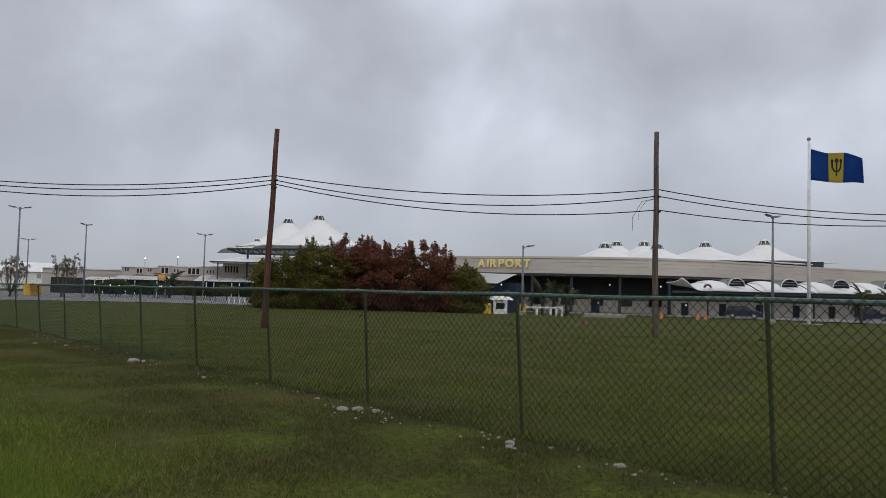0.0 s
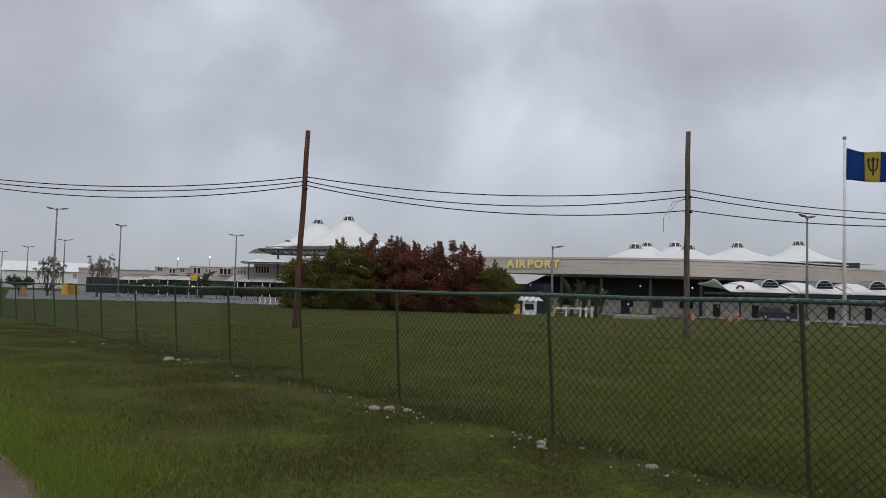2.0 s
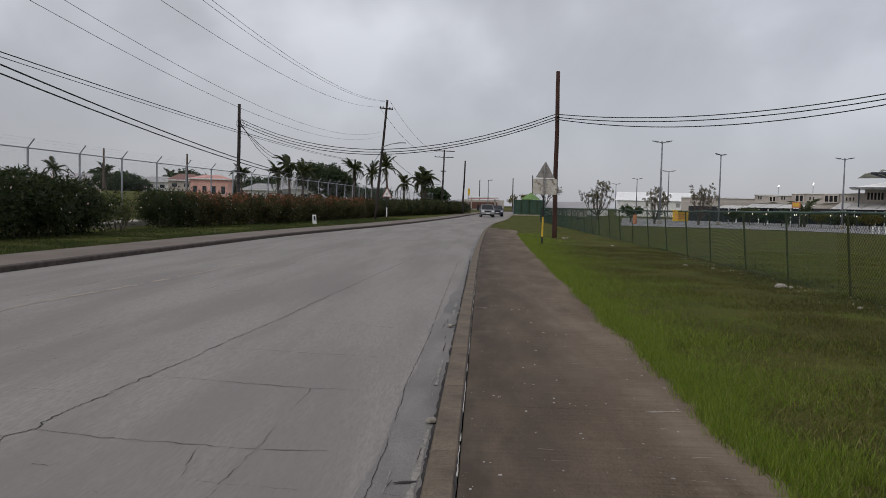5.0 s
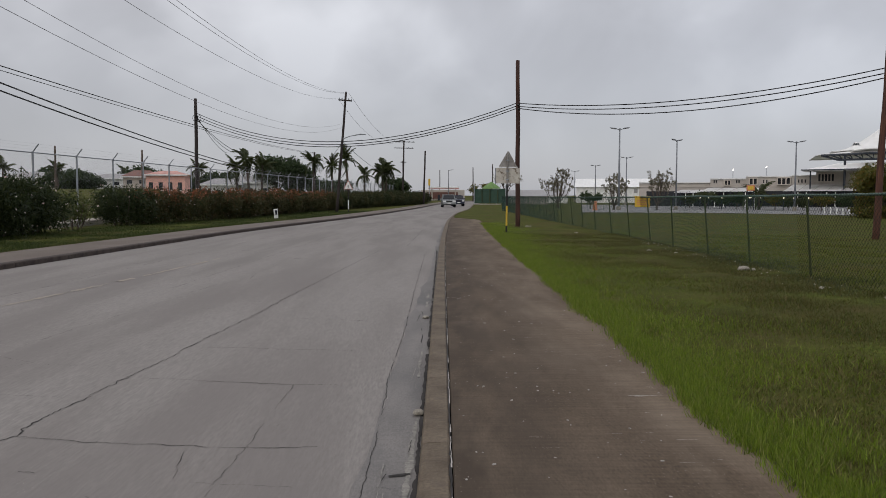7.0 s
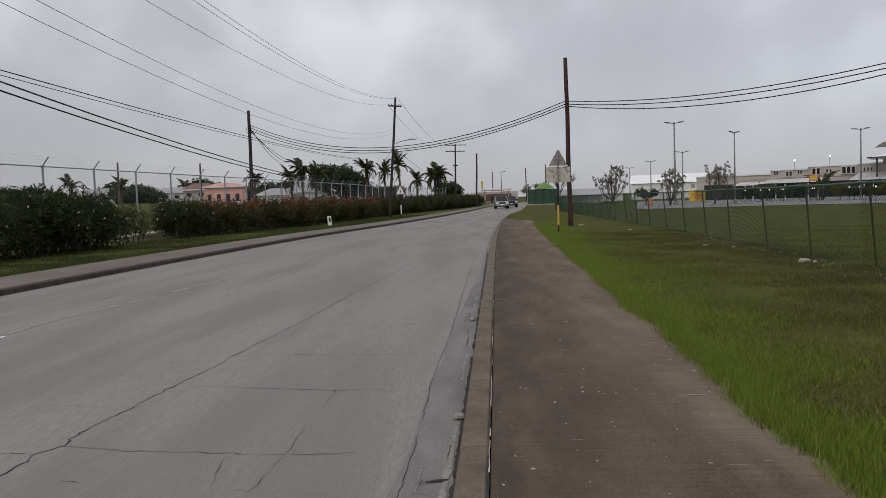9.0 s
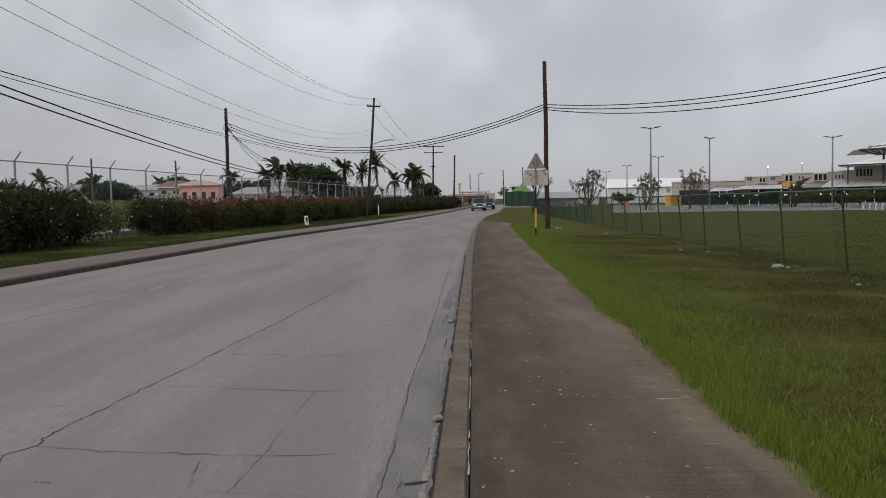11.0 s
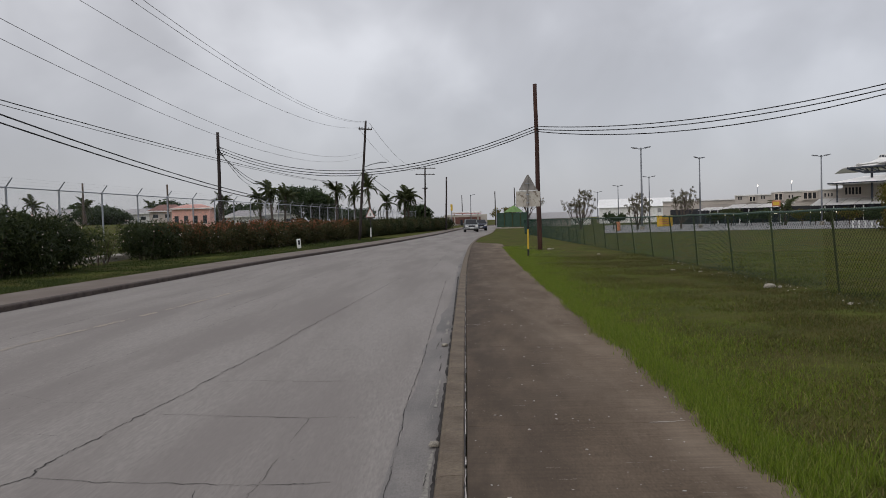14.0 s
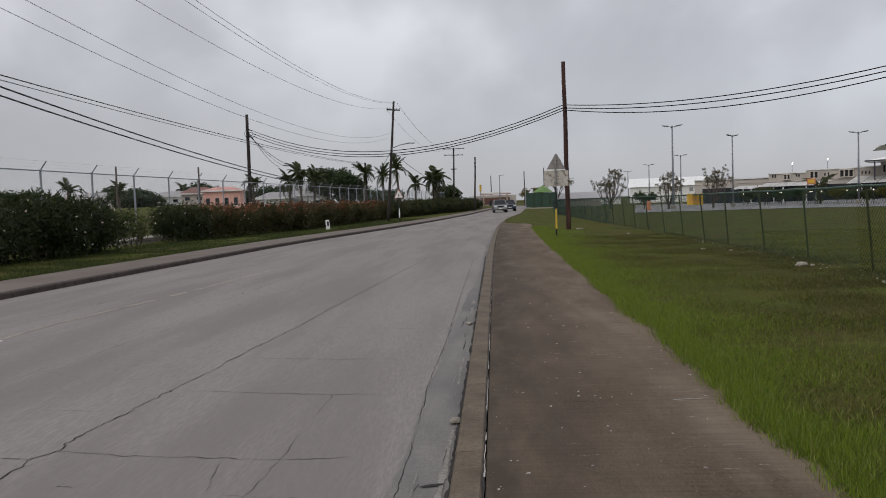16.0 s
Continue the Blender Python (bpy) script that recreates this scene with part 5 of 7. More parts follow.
# ---- west terminal wing beside the car park ----
def west_wing():
    """Stepped two-storey wing: each block a little taller than the last, with recessed windows and awnings."""
    root = thing("terminal_wing", "stepped beige terminal wing with recessed windows and white awnings", "terminal building")
    for a0, a1, d, z1 in ((14.0, 18.9, 151.5, 3.78), (18.75, 21.1, 151.0, 4.42), (21.05, 23.95, 150.4, 4.78), (23.9, 25.4, 150.0, 4.86), (25.33, 30.2, 149.2, 5.6)):
        part("wall", curtain([pol(a0, d), pol(a1, d)], -1.8, z1, 9), M_BEIGE, root)
        part("parapet", curtain([pol(a0 - 0.04, d - 0.25), pol(a1 + 0.04, d - 0.25)], z1, z1 + 0.2, 9.4), M_WHITE, root)
        part("string_course", curtain([pol(a0, d - 0.12), pol(a1, d - 0.12)], 3.05, 3.2, 0.2), M_BAND, root)
    # recessed windows: near-black panels hold the recess shade, behind a proud surround with piers
    for az, w, d, z0, z1, piers in ((19.87, 0.40, 150.9, 3.45, 4.2, 1), (21.5, 0.50, 150.3, 3.5, 4.5, 1), (23.4, 0.80, 150.3, 3.5, 4.55, 2), (25.93, 0.98, 149.1, 3.95, 5.15, 4), (28.6, 0.8, 149.1, 3.95, 5.1, 3)):
        dark_pane = part("window", curtain([pol(az - w / 2, d), pol(az + w / 2, d)], z0, z1, 0.12), M_RECESS_SHADE, root, "dark window, recess shade put into its colour")
        part("sill", curtain([pol(az - w / 2 - 0.06, d - 0.4), pol(az + w / 2 + 0.06, d - 0.4)], z0 - 0.16, z0, 0.45), M_BAND, dark_pane)
        part("lintel", curtain([pol(az - w / 2 - 0.06, d - 0.4), pol(az + w / 2 + 0.06, d - 0.4)], z1, z1 + 0.16, 0.45), M_BAND, dark_pane)
        for i in range(piers + 2):
            a = az - w / 2 + w * i / (piers + 1)
            part("pier", curtain([pol(a - 0.035, d - 0.38), pol(a + 0.035, d - 0.38)], z0, z1, 0.3), M_BAND, dark_pane)
    for az, d in ((19.0, 150.9), (19.15, 150.9), (20.45, 150.9), (20.6, 150.9), (22.15, 150.3), (22.35, 150.3), (24.3, 149.9), (24.5, 149.9), (24.7, 149.9), (26.95, 149.1), (27.15, 149.1), (27.38, 149.1)):
        part("slit_window", curtain([pol(az - 0.04, d), pol(az + 0.04, d - 0.02)], 3.75 if az < 26 else 4.1, 4.3 if az < 26 else 4.9, 0.1), M_RECESS_SHADE, root)
    # awnings: long sloping white sheets in bays, carried on posts
    for a0, a1, bays, ztop, zlow in ((16.4, 18.05, 2, 2.55, 1.98), (18.15, 22.1, 4, 2.9, 2.2), (23.5, 27.8, 5, 3.4, 2.25)):
        step = (a1 - a0) / bays
        for i in range(bays):
            b0, b1 = a0 + i * step + 0.02, a0 + (i + 1) * step - 0.02
            bm = bmesh.new()
            lo = [bm.verts.new((*pol(b0 - 0.15 + (b1 - b0) * q / 8, 141.5), 1.6 + (zlow - 1.6) * 0.943 + 0.05 * (q % 2))) for q in range(9)]
            hi = [bm.verts.new((*pol(b0 + 0.45 + (b1 - b0) * q / 8, 148.6), ztop)) for q in range(9)]
            for q in range(8):
                bm.faces.new((lo[q], lo[q + 1], hi[q + 1], hi[q]))
            bmesh.ops.solidify(bm, geom=bm.faces[:], thickness=0.1)
            part("awning", bm, M_MEMBRANE, root, "white sloping awning")
            for b in (b0 - 0.1, (b0 + b1) / 2):
                x, y = pol(b, 141.8)
                part("awning_post", tube([(x, y, -1.7), (x, y, 2.05)], 0.09, 6), M_WHITE if i % 2 else M_STEELDARK, root)
    # the awnings' shade is painted into this near-black wall
    part("under_awning", curtain([pol(14.5, 148.8), pol(30.0, 148.2)], -1.8, 2.3, 0.3), M_RECESS_SHADE, root, "front under the awnings, shade put into its near-black colour")
    for i in range(22):
        az = 16.2 + i * 0.62
        if i % 3 != 1:
            part("shop_front", curtain([pol(az, 148.2), pol(az + 0.32, 148.2)], -1.7, 0.6 + 0.5 * (i % 2), 0.1), M_BEIGE if i % 4 else M_NAVY, root)


west_wing()
# the large pavilion roofs behind the red bushes
x, y = pol(31.9, 158)
tent_roof("tent_roof", "large white pointed tent roof with glazed cupola", x, y, 12.5, 9.2, 14.9, -20, False, group="pavilion roofs")
x, y = pol(29.7, 170)
tent_roof("tent_roof", "large white pointed tent roof with glazed cupola", x, y, 13.2, 9.0, 15.0, -20, False, group="pavilion roofs")
x, y = pol(27.6, 163)
tent_roof("tent_roof", "lower white tent roof with small cupola", x, y, 4.0, 9.6, 10.5, -20, False, group="pavilion roofs", cup=0.55)


def truss_eave():
    root = thing("truss_eave", "dark steel truss under the pavilion eave", "truss")
    a, b = pol(25.6, 146), pol(35, 141)
    A, B = Vector((*a, 8.2)), Vector((*b, 8.6))
    lowA, lowB = Vector((*pol(26.6, 146), 7.4)), Vector((*b, 7.3))
    part("chord", tube([A, B], 0.19, 6), M_STEELDARK, root)
    part("chord", tube([A, lowA, lowB], 0.19, 6), M_STEELDARK, root)
    for i in range(14):
        t0, t1 = i / 14, (i + 0.5) / 14
        part("brace", tube([A.lerp(B, t0 + 0.06), lowA.lerp(lowB, t1), A.lerp(B, t0 + 0.11)], 0.12, 5), M_STEELDARK, root)
    for az in (27, 31, 35):
        x, y = pol(az, 147)
        part("mast", tube([(x, y, -1.8), (x, y, 8.4)], 0.2, 8), M_STEELDARK, root)


truss_eave()


def lower_canopy():
    root = thing("lower_canopy", "white hipped canopy with dark eave over the terminal wing", "canopy")
    eave = [(*pol(24.45, 143), 5.72), (*pol(30.2, 142.5), 5.82), (*pol(30.2, 155), 5.9), (*pol(24.75, 155), 5.8)]
    ridge = [(*pol(26.6, 149.5), 6.95), (*pol(30.2, 149.5), 7.15)]
    bm = bmesh.new()
    e = [bm.verts.new(p) for p in eave]
    r = [bm.verts.new(p) for p in ridge]
    for f in ((e[0], e[1], r[1], r[0]), (e[2], e[3], r[0], r[1]), (e[3], e[0], r[0])):
        bm.faces.new(f)
    bmesh.ops.recalc_face_normals(bm, faces=bm.faces[:])
    bmesh.ops.solidify(bm, geom=bm.faces[:], thickness=0.15)
    part("roof_sheet", bm, M_MEMBRANE, root)
    part("eave_beam", tube([eave[3], eave[0], eave[1]], 0.11, 6), M_STEELDARK, root, "dark eave beam")
    for az in (25.0, 27.0, 29.0):
        x, y = pol(az, 144)
        part("post", tube([(x, y, -1.7), (x, y, 5.8)], 0.12, 8), M_STEELDARK, root)


lower_canopy()


def far_hall(name, label, a0, d0, a1, d1, z1, material, roof=M_WHITE, rise=1.0, bars=False):
    root = thing(name, label, "building")
    p, q = Vector(pol(a0, d0)), Vector(pol(a1, d1))
    part("wall", curtain([tuple(p), tuple(q)], -1.8, z1, 14), material, root)
    d = (q - p).normalized()
    n = Vector((-d.y, d.x))
    if n.dot(p) < 0:
        n = -n
    bm = bmesh.new()
    e = [p - d * 0.4 - n * 0.5, q + d * 0.4 - n * 0.5, q + d * 0.4 + n * 14.5, p - d * 0.4 + n * 14.5]
    r = [p - d * 0.4 + n * 7, q + d * 0.4 + n * 7]
    ev = [bm.verts.new((v.x, v.y, z1)) for v in e]
    rv = [bm.verts.new((v.x, v.y, z1 + rise)) for v in r]
    for f in ((ev[0], ev[1], rv[1], rv[0]), (ev[2], ev[3], rv[0], rv[1]), (ev[1], ev[2], rv[1]), (ev[3], ev[0], rv[0]), (ev[3], ev[2], ev[1], ev[0])):
        bm.faces.new(f)
    bmesh.ops.recalc_face_normals(bm, faces=bm.faces[:])
    part("roof", bm, roof, root)
    if bars:
        for t in (0.72, 0.79, 0.86, 0.93):
            a = p.lerp(q, t) - n * 0.06
            b = p.lerp(q, t + 0.045) - n * 0.06
            part("sign_bar", curtain([tuple(a), tuple(b)], 2.1, 3.1, 0.08), M_ROOFGREY, root, "faded grey lettering block")
    return root


far_hall("hangar", "long white hangar behind the car park", 9.6, 205, 15.2, 205, 3.6, M_WHITE, M_WHITE, 2.3, True)
far_hall("warehouse", "low grey-roofed warehouse beyond the verge", 4.6, 150, 7.6, 150, 1.4, M_BEIGE, M_ROOFGREY, 1.2)
far_hall("warehouse", "low white warehouse behind bare trees", 7.0, 190, 9.0, 190, 1.5, M_WHITE, M_ROOFGREY, 1.4)


# ---- lamp masts, flagpole ----
def lamp_mast(label, x, y, height, heads=2, turn=0.0, lit=False):
    z = land(x, y)
    root = thing("lamp_mast", label, "lamp mast", pose(x, y, z, 0, 0, turn), group="lamp masts")
    part("shaft", tube([(0, 0, -0.2), (0, 0, height * 0.5), (0, 0, height)], [0.15, 0.12, 0.08], 10), M_MAST, root, smooth=True)
    part("base_block", tube([(0, 0, -0.1), (0, 0, 0.55), (0, 0, 0.62)], [0.32, 0.3, 0.2], 12), M_STONE, root)
    part("collar", tube([(0, 0, height - 0.25), (0, 0, height + 0.02)], 0.12, 8), M_MAST, root)
    for s in ((-1, 1) if heads == 2 else (1,)):
        part("arm", tube([(0, 0, height - 0.16), (s * 0.3, 0, height - 0.1), (s * 0.55, 0, height - 0.02)], 0.05, 6), M_MAST, root)
        # flat lantern rising towards its outer end
        bm = box((0, 0, 0), (0.85, 0.36, 0.15), 0.05)
        for v in bm.verts:
            if v.co.x * s > 0:
                v.co.y *= 0.72
                v.co.z *= 0.6
        bm.transform(pose(s * 0.85, 0, height + 0.05, 0, -s * 9, 0))
        head = part("lamp_head", bm, M_MAST, root)
        bm = box((0, 0, 0), (0.55, 0.26, 0.03), 0.008)
        bm.transform(pose(s * 0.85, 0, height - 0.045, 0, -s * 9, 0))
        part("lens", bm, M_LAMPWARM if lit else M_ROOFGREY, head)
    return root


for az, d, top in ((12.6, 106, 10.3), (16.5, 126, 10.0), (24.1, 125, 9.3), (13.1, 155, 8.8), (10.95, 190, 8.6), (9.5, 230, 8.5)):
    lamp_mast("grey steel twin-headed lamp mast in the car park", *pol(az, d), top - land(*pol(az, d)), 2, -az + (52 if 16 < az < 17 else 0))
lamp_mast("slim grey lamp mast in front of the terminal", *pol(46.9, 80), 7.2, 1, -20)
lamp_mast("slim grey lamp mast near the flagpole", *pol(63.8, 80), 10.3, 2, -4)


def flagpole():
    x, y = pol(66.0, 75.5)
    z = land(x, y)
    root = thing("flagpole", "tall white flagpole with ball finial", "flagpole", pose(x, y, z))
    h = 15.6 - z
    part("mast", tube([(0, 0, -0.2), (0, 0, h * 0.5), (0, 0, h)], [0.15, 0.12, 0.085], 12), M_WHITE, root, smooth=True)
    bm = bmesh.new()
    bmesh.ops.create_uvsphere(bm, u_segments=12, v_segments=8, radius=0.17)
    bm.transform(pose(0, 0, h + 0.12))
    part("finial", bm, M_GALV, root, smooth=True)
    part("plinth", box((0, 0, 0.08), (1.8, 1.8, 0.3), 0.03), M_STONE, root)
    part("halyard", tube([(0.16, -0.1, 0.8), (0.13, -0.08, h - 0.3)], 0.012, 4), M_WHITE, root)
    # cloth flies towards the right and a little away from the road
    flag = thing("flag", "blue and gold banded flag with black trident, flying", "flag", pose(x, y, z, 0, 0, -58))
    top, wide, tall = h - 0.85, 4.15, 2.72

    def cloth(u, v):
        amp = 0.16 + 0.34 * u
        droop = -0.75 * u ** 1.3 - 0.1 * math.sin(u * 7)
        return Vector((0.16 + wide * u * 0.985, amp * math.sin(u * 9.0 + v * 1.3), top + droop * (1 - 0.55 * v) - tall * v + 0.10 * math.sin(u * 8 + 1)))

    for name, u0, u1, m in (("blue_band", 0, 0.335, M_FLAGBLUE), ("gold_band", 0.335, 0.635, M_FLAGGOLD), ("blue_band", 0.635, 1.0, M_FLAGBLUE)):
        bm = bmesh.new()
        g = [[bm.verts.new(cloth(u0 + (u1 - u0) * i / 10, j / 8)) for i in range(11)] for j in range(9)]
        for j in range(8):
            for i in range(10):
                bm.faces.new((g[j][i], g[j + 1][i], g[j + 1][i + 1], g[j][i + 1]))
        bmesh.ops.solidify(bm, geom=bm.faces[:], thickness=0.012)
        part(name, bm, m, flag, smooth=True)
    # trident, on the face towards the road and on the other one
    for off in (-0.03, 0.03):
        bm = bmesh.new()

        def bar(pts, w):
            prev = None
            for i in range(len(pts) - 1):
                for q in range(5):
                    t = q / 4
                    u = pts[i][0] + (pts[i + 1][0] - pts[i][0]) * t
                    v = pts[i][1] + (pts[i + 1][1] - pts[i][1]) * t
                    du, dv = (pts[i + 1][0] - pts[i][0]) * wide, (pts[i + 1][1] - pts[i][1]) * tall
                    ln = math.hypot(du, dv)
                    ou, ov = -dv / ln * w / wide, du / ln * w / tall
                    pa, pb = cloth(u + ou, v + ov), cloth(u - ou, v - ov)
                    pa.y += off
                    pb.y += off
                    cur = (bm.verts.new(pa), bm.verts.new(pb))
                    if prev:
                        bm.faces.new((prev[0], prev[1], cur[1], cur[0]))
                    prev = cur

        bar([(0.485, 0.22), (0.485, 0.78)], 0.07)
        bar([(0.455, 0.30), (0.485, 0.19), (0.515, 0.30)], 0.06)
        bar([(0.40, 0.24), (0.405, 0.50), (0.445, 0.62), (0.485, 0.62), (0.525, 0.62), (0.565, 0.50), (0.57, 0.24)], 0.07)
        bar([(0.385, 0.30), (0.40, 0.22), (0.425, 0.28)], 0.05)
        bar([(0.545, 0.28), (0.57, 0.22), (0.585, 0.30)], 0.05)
        part("trident", bm, M_BLACK, flag, "black trident head")


flagpole()


# ---- bushes and trees ----
def branch(bm, p, d, length, r, depth, rng, tips):
    q = p + d * length
    mid = p.lerp(q, 0.5) + Vector((rng.uniform(-1, 1), rng.uniform(-1, 1), rng.uniform(-0.4, 0.6))) * length * 0.08
    tube([p, mid, q], [r, r * 0.82, r * 0.62], 6 if depth > 1 else 4, bm, cap=False)
    if depth == 0:
        tips.append(q)
        return
    for i in range(rng.choice((2, 3, 3))):
        nd = (d + Vector((rng.uniform(-1, 1), rng.uniform(-1, 1), rng.uniform(-0.25, 0.7))) * 0.75).normalized()
        branch(bm, q, nd, length * rng.uniform(0.62, 0.82), r * 0.6, depth - 1, rng, tips)
    tips.append(q)


def tree(label, x, y, height, spread, material, leaf_n, leaf_s, seed, depth=4, clump=0.5, slim=0.5, group="", trunk=0.3):
    rng = random.Random(seed)
    z = land(x, y) if x > 0 else 0.0
    root = thing("tree", label, "tree", pose(x, y, z), group=group)
    bm = bmesh.new()
    tips = []
    tube([(0, 0, -0.2), (0.05, 0.03, height * trunk)], [height * 0.03, height * 0.024], 8, bm)
    for i in range(4):
        a = i * 1.6 + rng.uniform(0, 0.8)
        branch(bm, Vector((0.05, 0.03, height * trunk)), Vector((math.cos(a) * spread, math.sin(a) * spread, 1)).normalized(), height * 0.26, height * 0.017, depth - 2, rng, tips)
    part("trunk", bm, M_BARK, root)
    blobs = [(t.x, t.y, t.z, clump * rng.uniform(0.7, 1.3), clump * rng.uniform(0.7, 1.3), clump * rng.uniform(0.5, 0.9)) for t in tips]
    share("crown", leaves("crown", blobs, leaf_n, leaf_s, material, seed, slim, 0.25), root)
    return root


def burnt_tree(label, x, y, height, wide, seed):
    """A wind-burnt tree: many bare limbs fanning from a short bole, with ragged grey tufts."""
    rng = random.Random(seed)
    root = thing("tree", label, "tree", pose(x, y, land(x, y)), group="car park trees")
    bm, blobs = bmesh.new(), []
    tube([(0, 0, -0.2), (0.05, 0, height * 0.14)], [0.20, 0.15], 8, bm)
    for i in range(17):
        a, out = rng.uniform(0, 6.28), rng.uniform(0.15, 1.0)
        top = height * rng.uniform(0.72, 1.0) * (1 - 0.28 * out * out)
        tip = Vector((wide * out * math.cos(a) + 0.3, wide * out * math.sin(a), top))
        mid = Vector((tip.x * 0.62, tip.y * 0.62, top * 0.45))
        tube([(0.05, 0, height * 0.1), mid, tip], [0.075, 0.045, 0.012], 5, bm, cap=False)
        for j in range(5):
            p = mid.lerp(tip, rng.uniform(0.1, 0.9))
            q = p + Vector((rng.uniform(-0.5, 0.7), rng.uniform(-0.5, 0.5), rng.uniform(0.25, 0.8)))
            tube([p, q], [0.02, 0.007], 4, bm, cap=False)
            blobs.append((q.x, q.y, q.z, rng.uniform(0.12, 0.34), rng.uniform(0.12, 0.34), rng.uniform(0.14, 0.36)))
        blobs.append((tip.x, tip.y, tip.z, 0.16, 0.16, 0.3))
    part("trunk", bm, M_BARK, root)
    share("crown", leaves("crown", blobs, 6000, 0.075, M_LEAF_DRY, seed, 0.35, 0.2), root)
    return root


def big_bush(label, az, d, w, h, material, seed, n, leaf=0.09, spiky=0):
    """A shrub of many leafy clumps on visible stems, with shoots breaking its top."""
    rng = random.Random(seed)
    x, y = pol(az, d)
    z = land(x, y)
    root = thing("shrub", label, "shrub", pose(x, y, z, 0, 0, -az), group="shrubs in the field")
    blobs, bm = [], bmesh.new()
    for i in range(70):
        u = rng.uniform(-1, 1)
        v = rng.uniform(-0.6, 0.6)
        top = h * (1 - 0.20 * u * u) * (0.90 + 0.07 * noise.noise((u * w * 0.9 + az, seed, 1)))
        hh = top * (0.07 + 0.84 * rng.random())
        blobs.append((u * w, v * w, hh, rng.uniform(0.40, 0.85), rng.uniform(0.45, 0.9), rng.uniform(0.28, 0.62)))
        if i % 2:
            tube([(u * w * 0.4, 0, -0.1), (u * w * 0.7, v * w * 0.6, hh * 0.5), (u * w, v * w, hh)], [0.06, 0.04, 0.015], 5, bm)
    for i in range(spiky):
        u = rng.uniform(-0.97, 0.97)
        t = h * rng.uniform(0.88, 1.03) * (1 - 0.24 * u * u)
        v, lean = rng.uniform(-0.4, 0.4) * w, rng.uniform(-0.35, 0.35)
        tube([(u * w * 0.85, v, h * 0.5), (u * w, v, t * 0.85), (u * w + lean, v, t)], [0.03, 0.018, 0.006], 4, bm)
        for q in (0.0, 0.35, 0.7):
            blobs.append((u * w + lean * (1 - q), v, t - q * 0.8, 0.14 + 0.30 * q, 0.14 + 0.30 * q, 0.24))
    part("woody_base", bm, M_BARK, root)
    share("foliage", leaves("foliage", blobs, int(n * 3.4), leaf, material, seed, 0.5, 0.2), root)
    return root


big_bush("dark olive shrub beside the leaning pole", 29.9, 62, 2.2, 4.6, M_LEAF_OLIVE, 21, 7000, spiky=3)
big_bush("dark olive shrub with bronze tips", 32.2, 61, 2.2, 5.4, M_LEAF_OLIVE, 22, 6500, spiky=5)
big_bush("burgundy-leaved shrub with tall loose shoots", 34.5, 62, 2.1, 6.0, M_LEAF_RED, 23, 7000, spiky=12)
big_bush("burgundy-leaved shrub in the field row", 35.9, 62.5, 1.9, 5.6, M_LEAF_RED, 30, 6500, spiky=6)
big_bush("burgundy-leaved shrub in the field row", 37.3, 61, 2.5, 5.7, M_LEAF_RED, 24, 8500, spiky=9)
big_bush("burgundy-leaved shrub in the field row", 39.6, 61.5, 2.4, 5.7, M_LEAF_RED, 25, 8000, spiky=9)
big_bush("burgundy-leaved shrub with thin shoots", 41.6, 62, 1.7, 5.0, M_LEAF_RED, 26, 5000, spiky=8)
big_bush("olive shrub with yellowing leaves at the end of the row", 43.0, 61, 1.25, 3.9, M_LEAF_OLIVE, 27, 4000, spiky=7)
big_bush("low dark hedge shrub beneath the row", 33.6, 64, 4.2, 2.2, M_LEAF_DARK, 28, 6000)
big_bush("low dark hedge shrub beneath the row", 40.0, 65, 4.2, 2.0, M_LEAF_DARK, 29, 5000)

for k, (az, d, h) in enumerate(((8.3, 112, 5.6), (12.25, 120, 5.6), (15.2, 124, 6.3))):
    burnt_tree("sparse grey wind-burnt tree in the car park", *pol(az, d), h * 1.02, h * 0.46, 70 + k)
for k, (az, d, h) in enumerate(((10.6, 118, 3.2), (2.7, 152, 4.8), (18.5, 132, 3.4), (20.5, 132, 3.0), (25.7, 124, 2.8), (17.4, 134, 2.6), (19.5, 130, 2.6), (22.9, 128, 2.8), (23.7, 127, 2.4), (27.0, 124, 2.6), (28.2, 122, 2.8), (24.6, 126, 2.2))):
    tree("small dark green tree near the car park", *pol(az, d), h, 0.9, (M_LEAF_TREE, M_LEAF_OLIVE, M_LEAF_PALM)[k % 3], 1150, 0.15, 90 + k, 4, 0.6, 0.5, "car park trees", 0.2)
for k, (az, d, h, w) in enumerate(((-24.6, 170, 7.0, 1.3), (-25.8, 165, 7.2, 1.0), (-31.5, 150, 6.8, 1.2), (-33.5, 150, 7.4, 1.2), (-20.3, 190, 7.0, 1.2), (-18.6, 195, 7.6, 1.3), (-11.5, 128, 8.8, 1.2), (-10.6, 130, 6.8, 1.0), (-8.6, 140, 4.6, 1.1), (-7.6, 135, 4.2, 1.0), (-3.6, 152, 5.2, 1.1))):
    tree("broad dark green tree behind the security fence", *pol(az, d), h, w * 0.62, M_LEAF_TREE, 9000, 0.2, 110 + k, 5, 1.15, 0.6, "far trees", 0.14)


for k in range(12):
    az = -34 + 1.65 * k
    tree("low hazy tree in the belt beyond the field", *pol(az, 205 + 22 * math.sin(k * 2.1)), 10.0 + 1.8 * math.sin(k * 1.7), 0.9, M_LEAF_TREE, 4200, 0.36, 410 + k, 4, 1.7, 0.6, "far trees", 0.06)


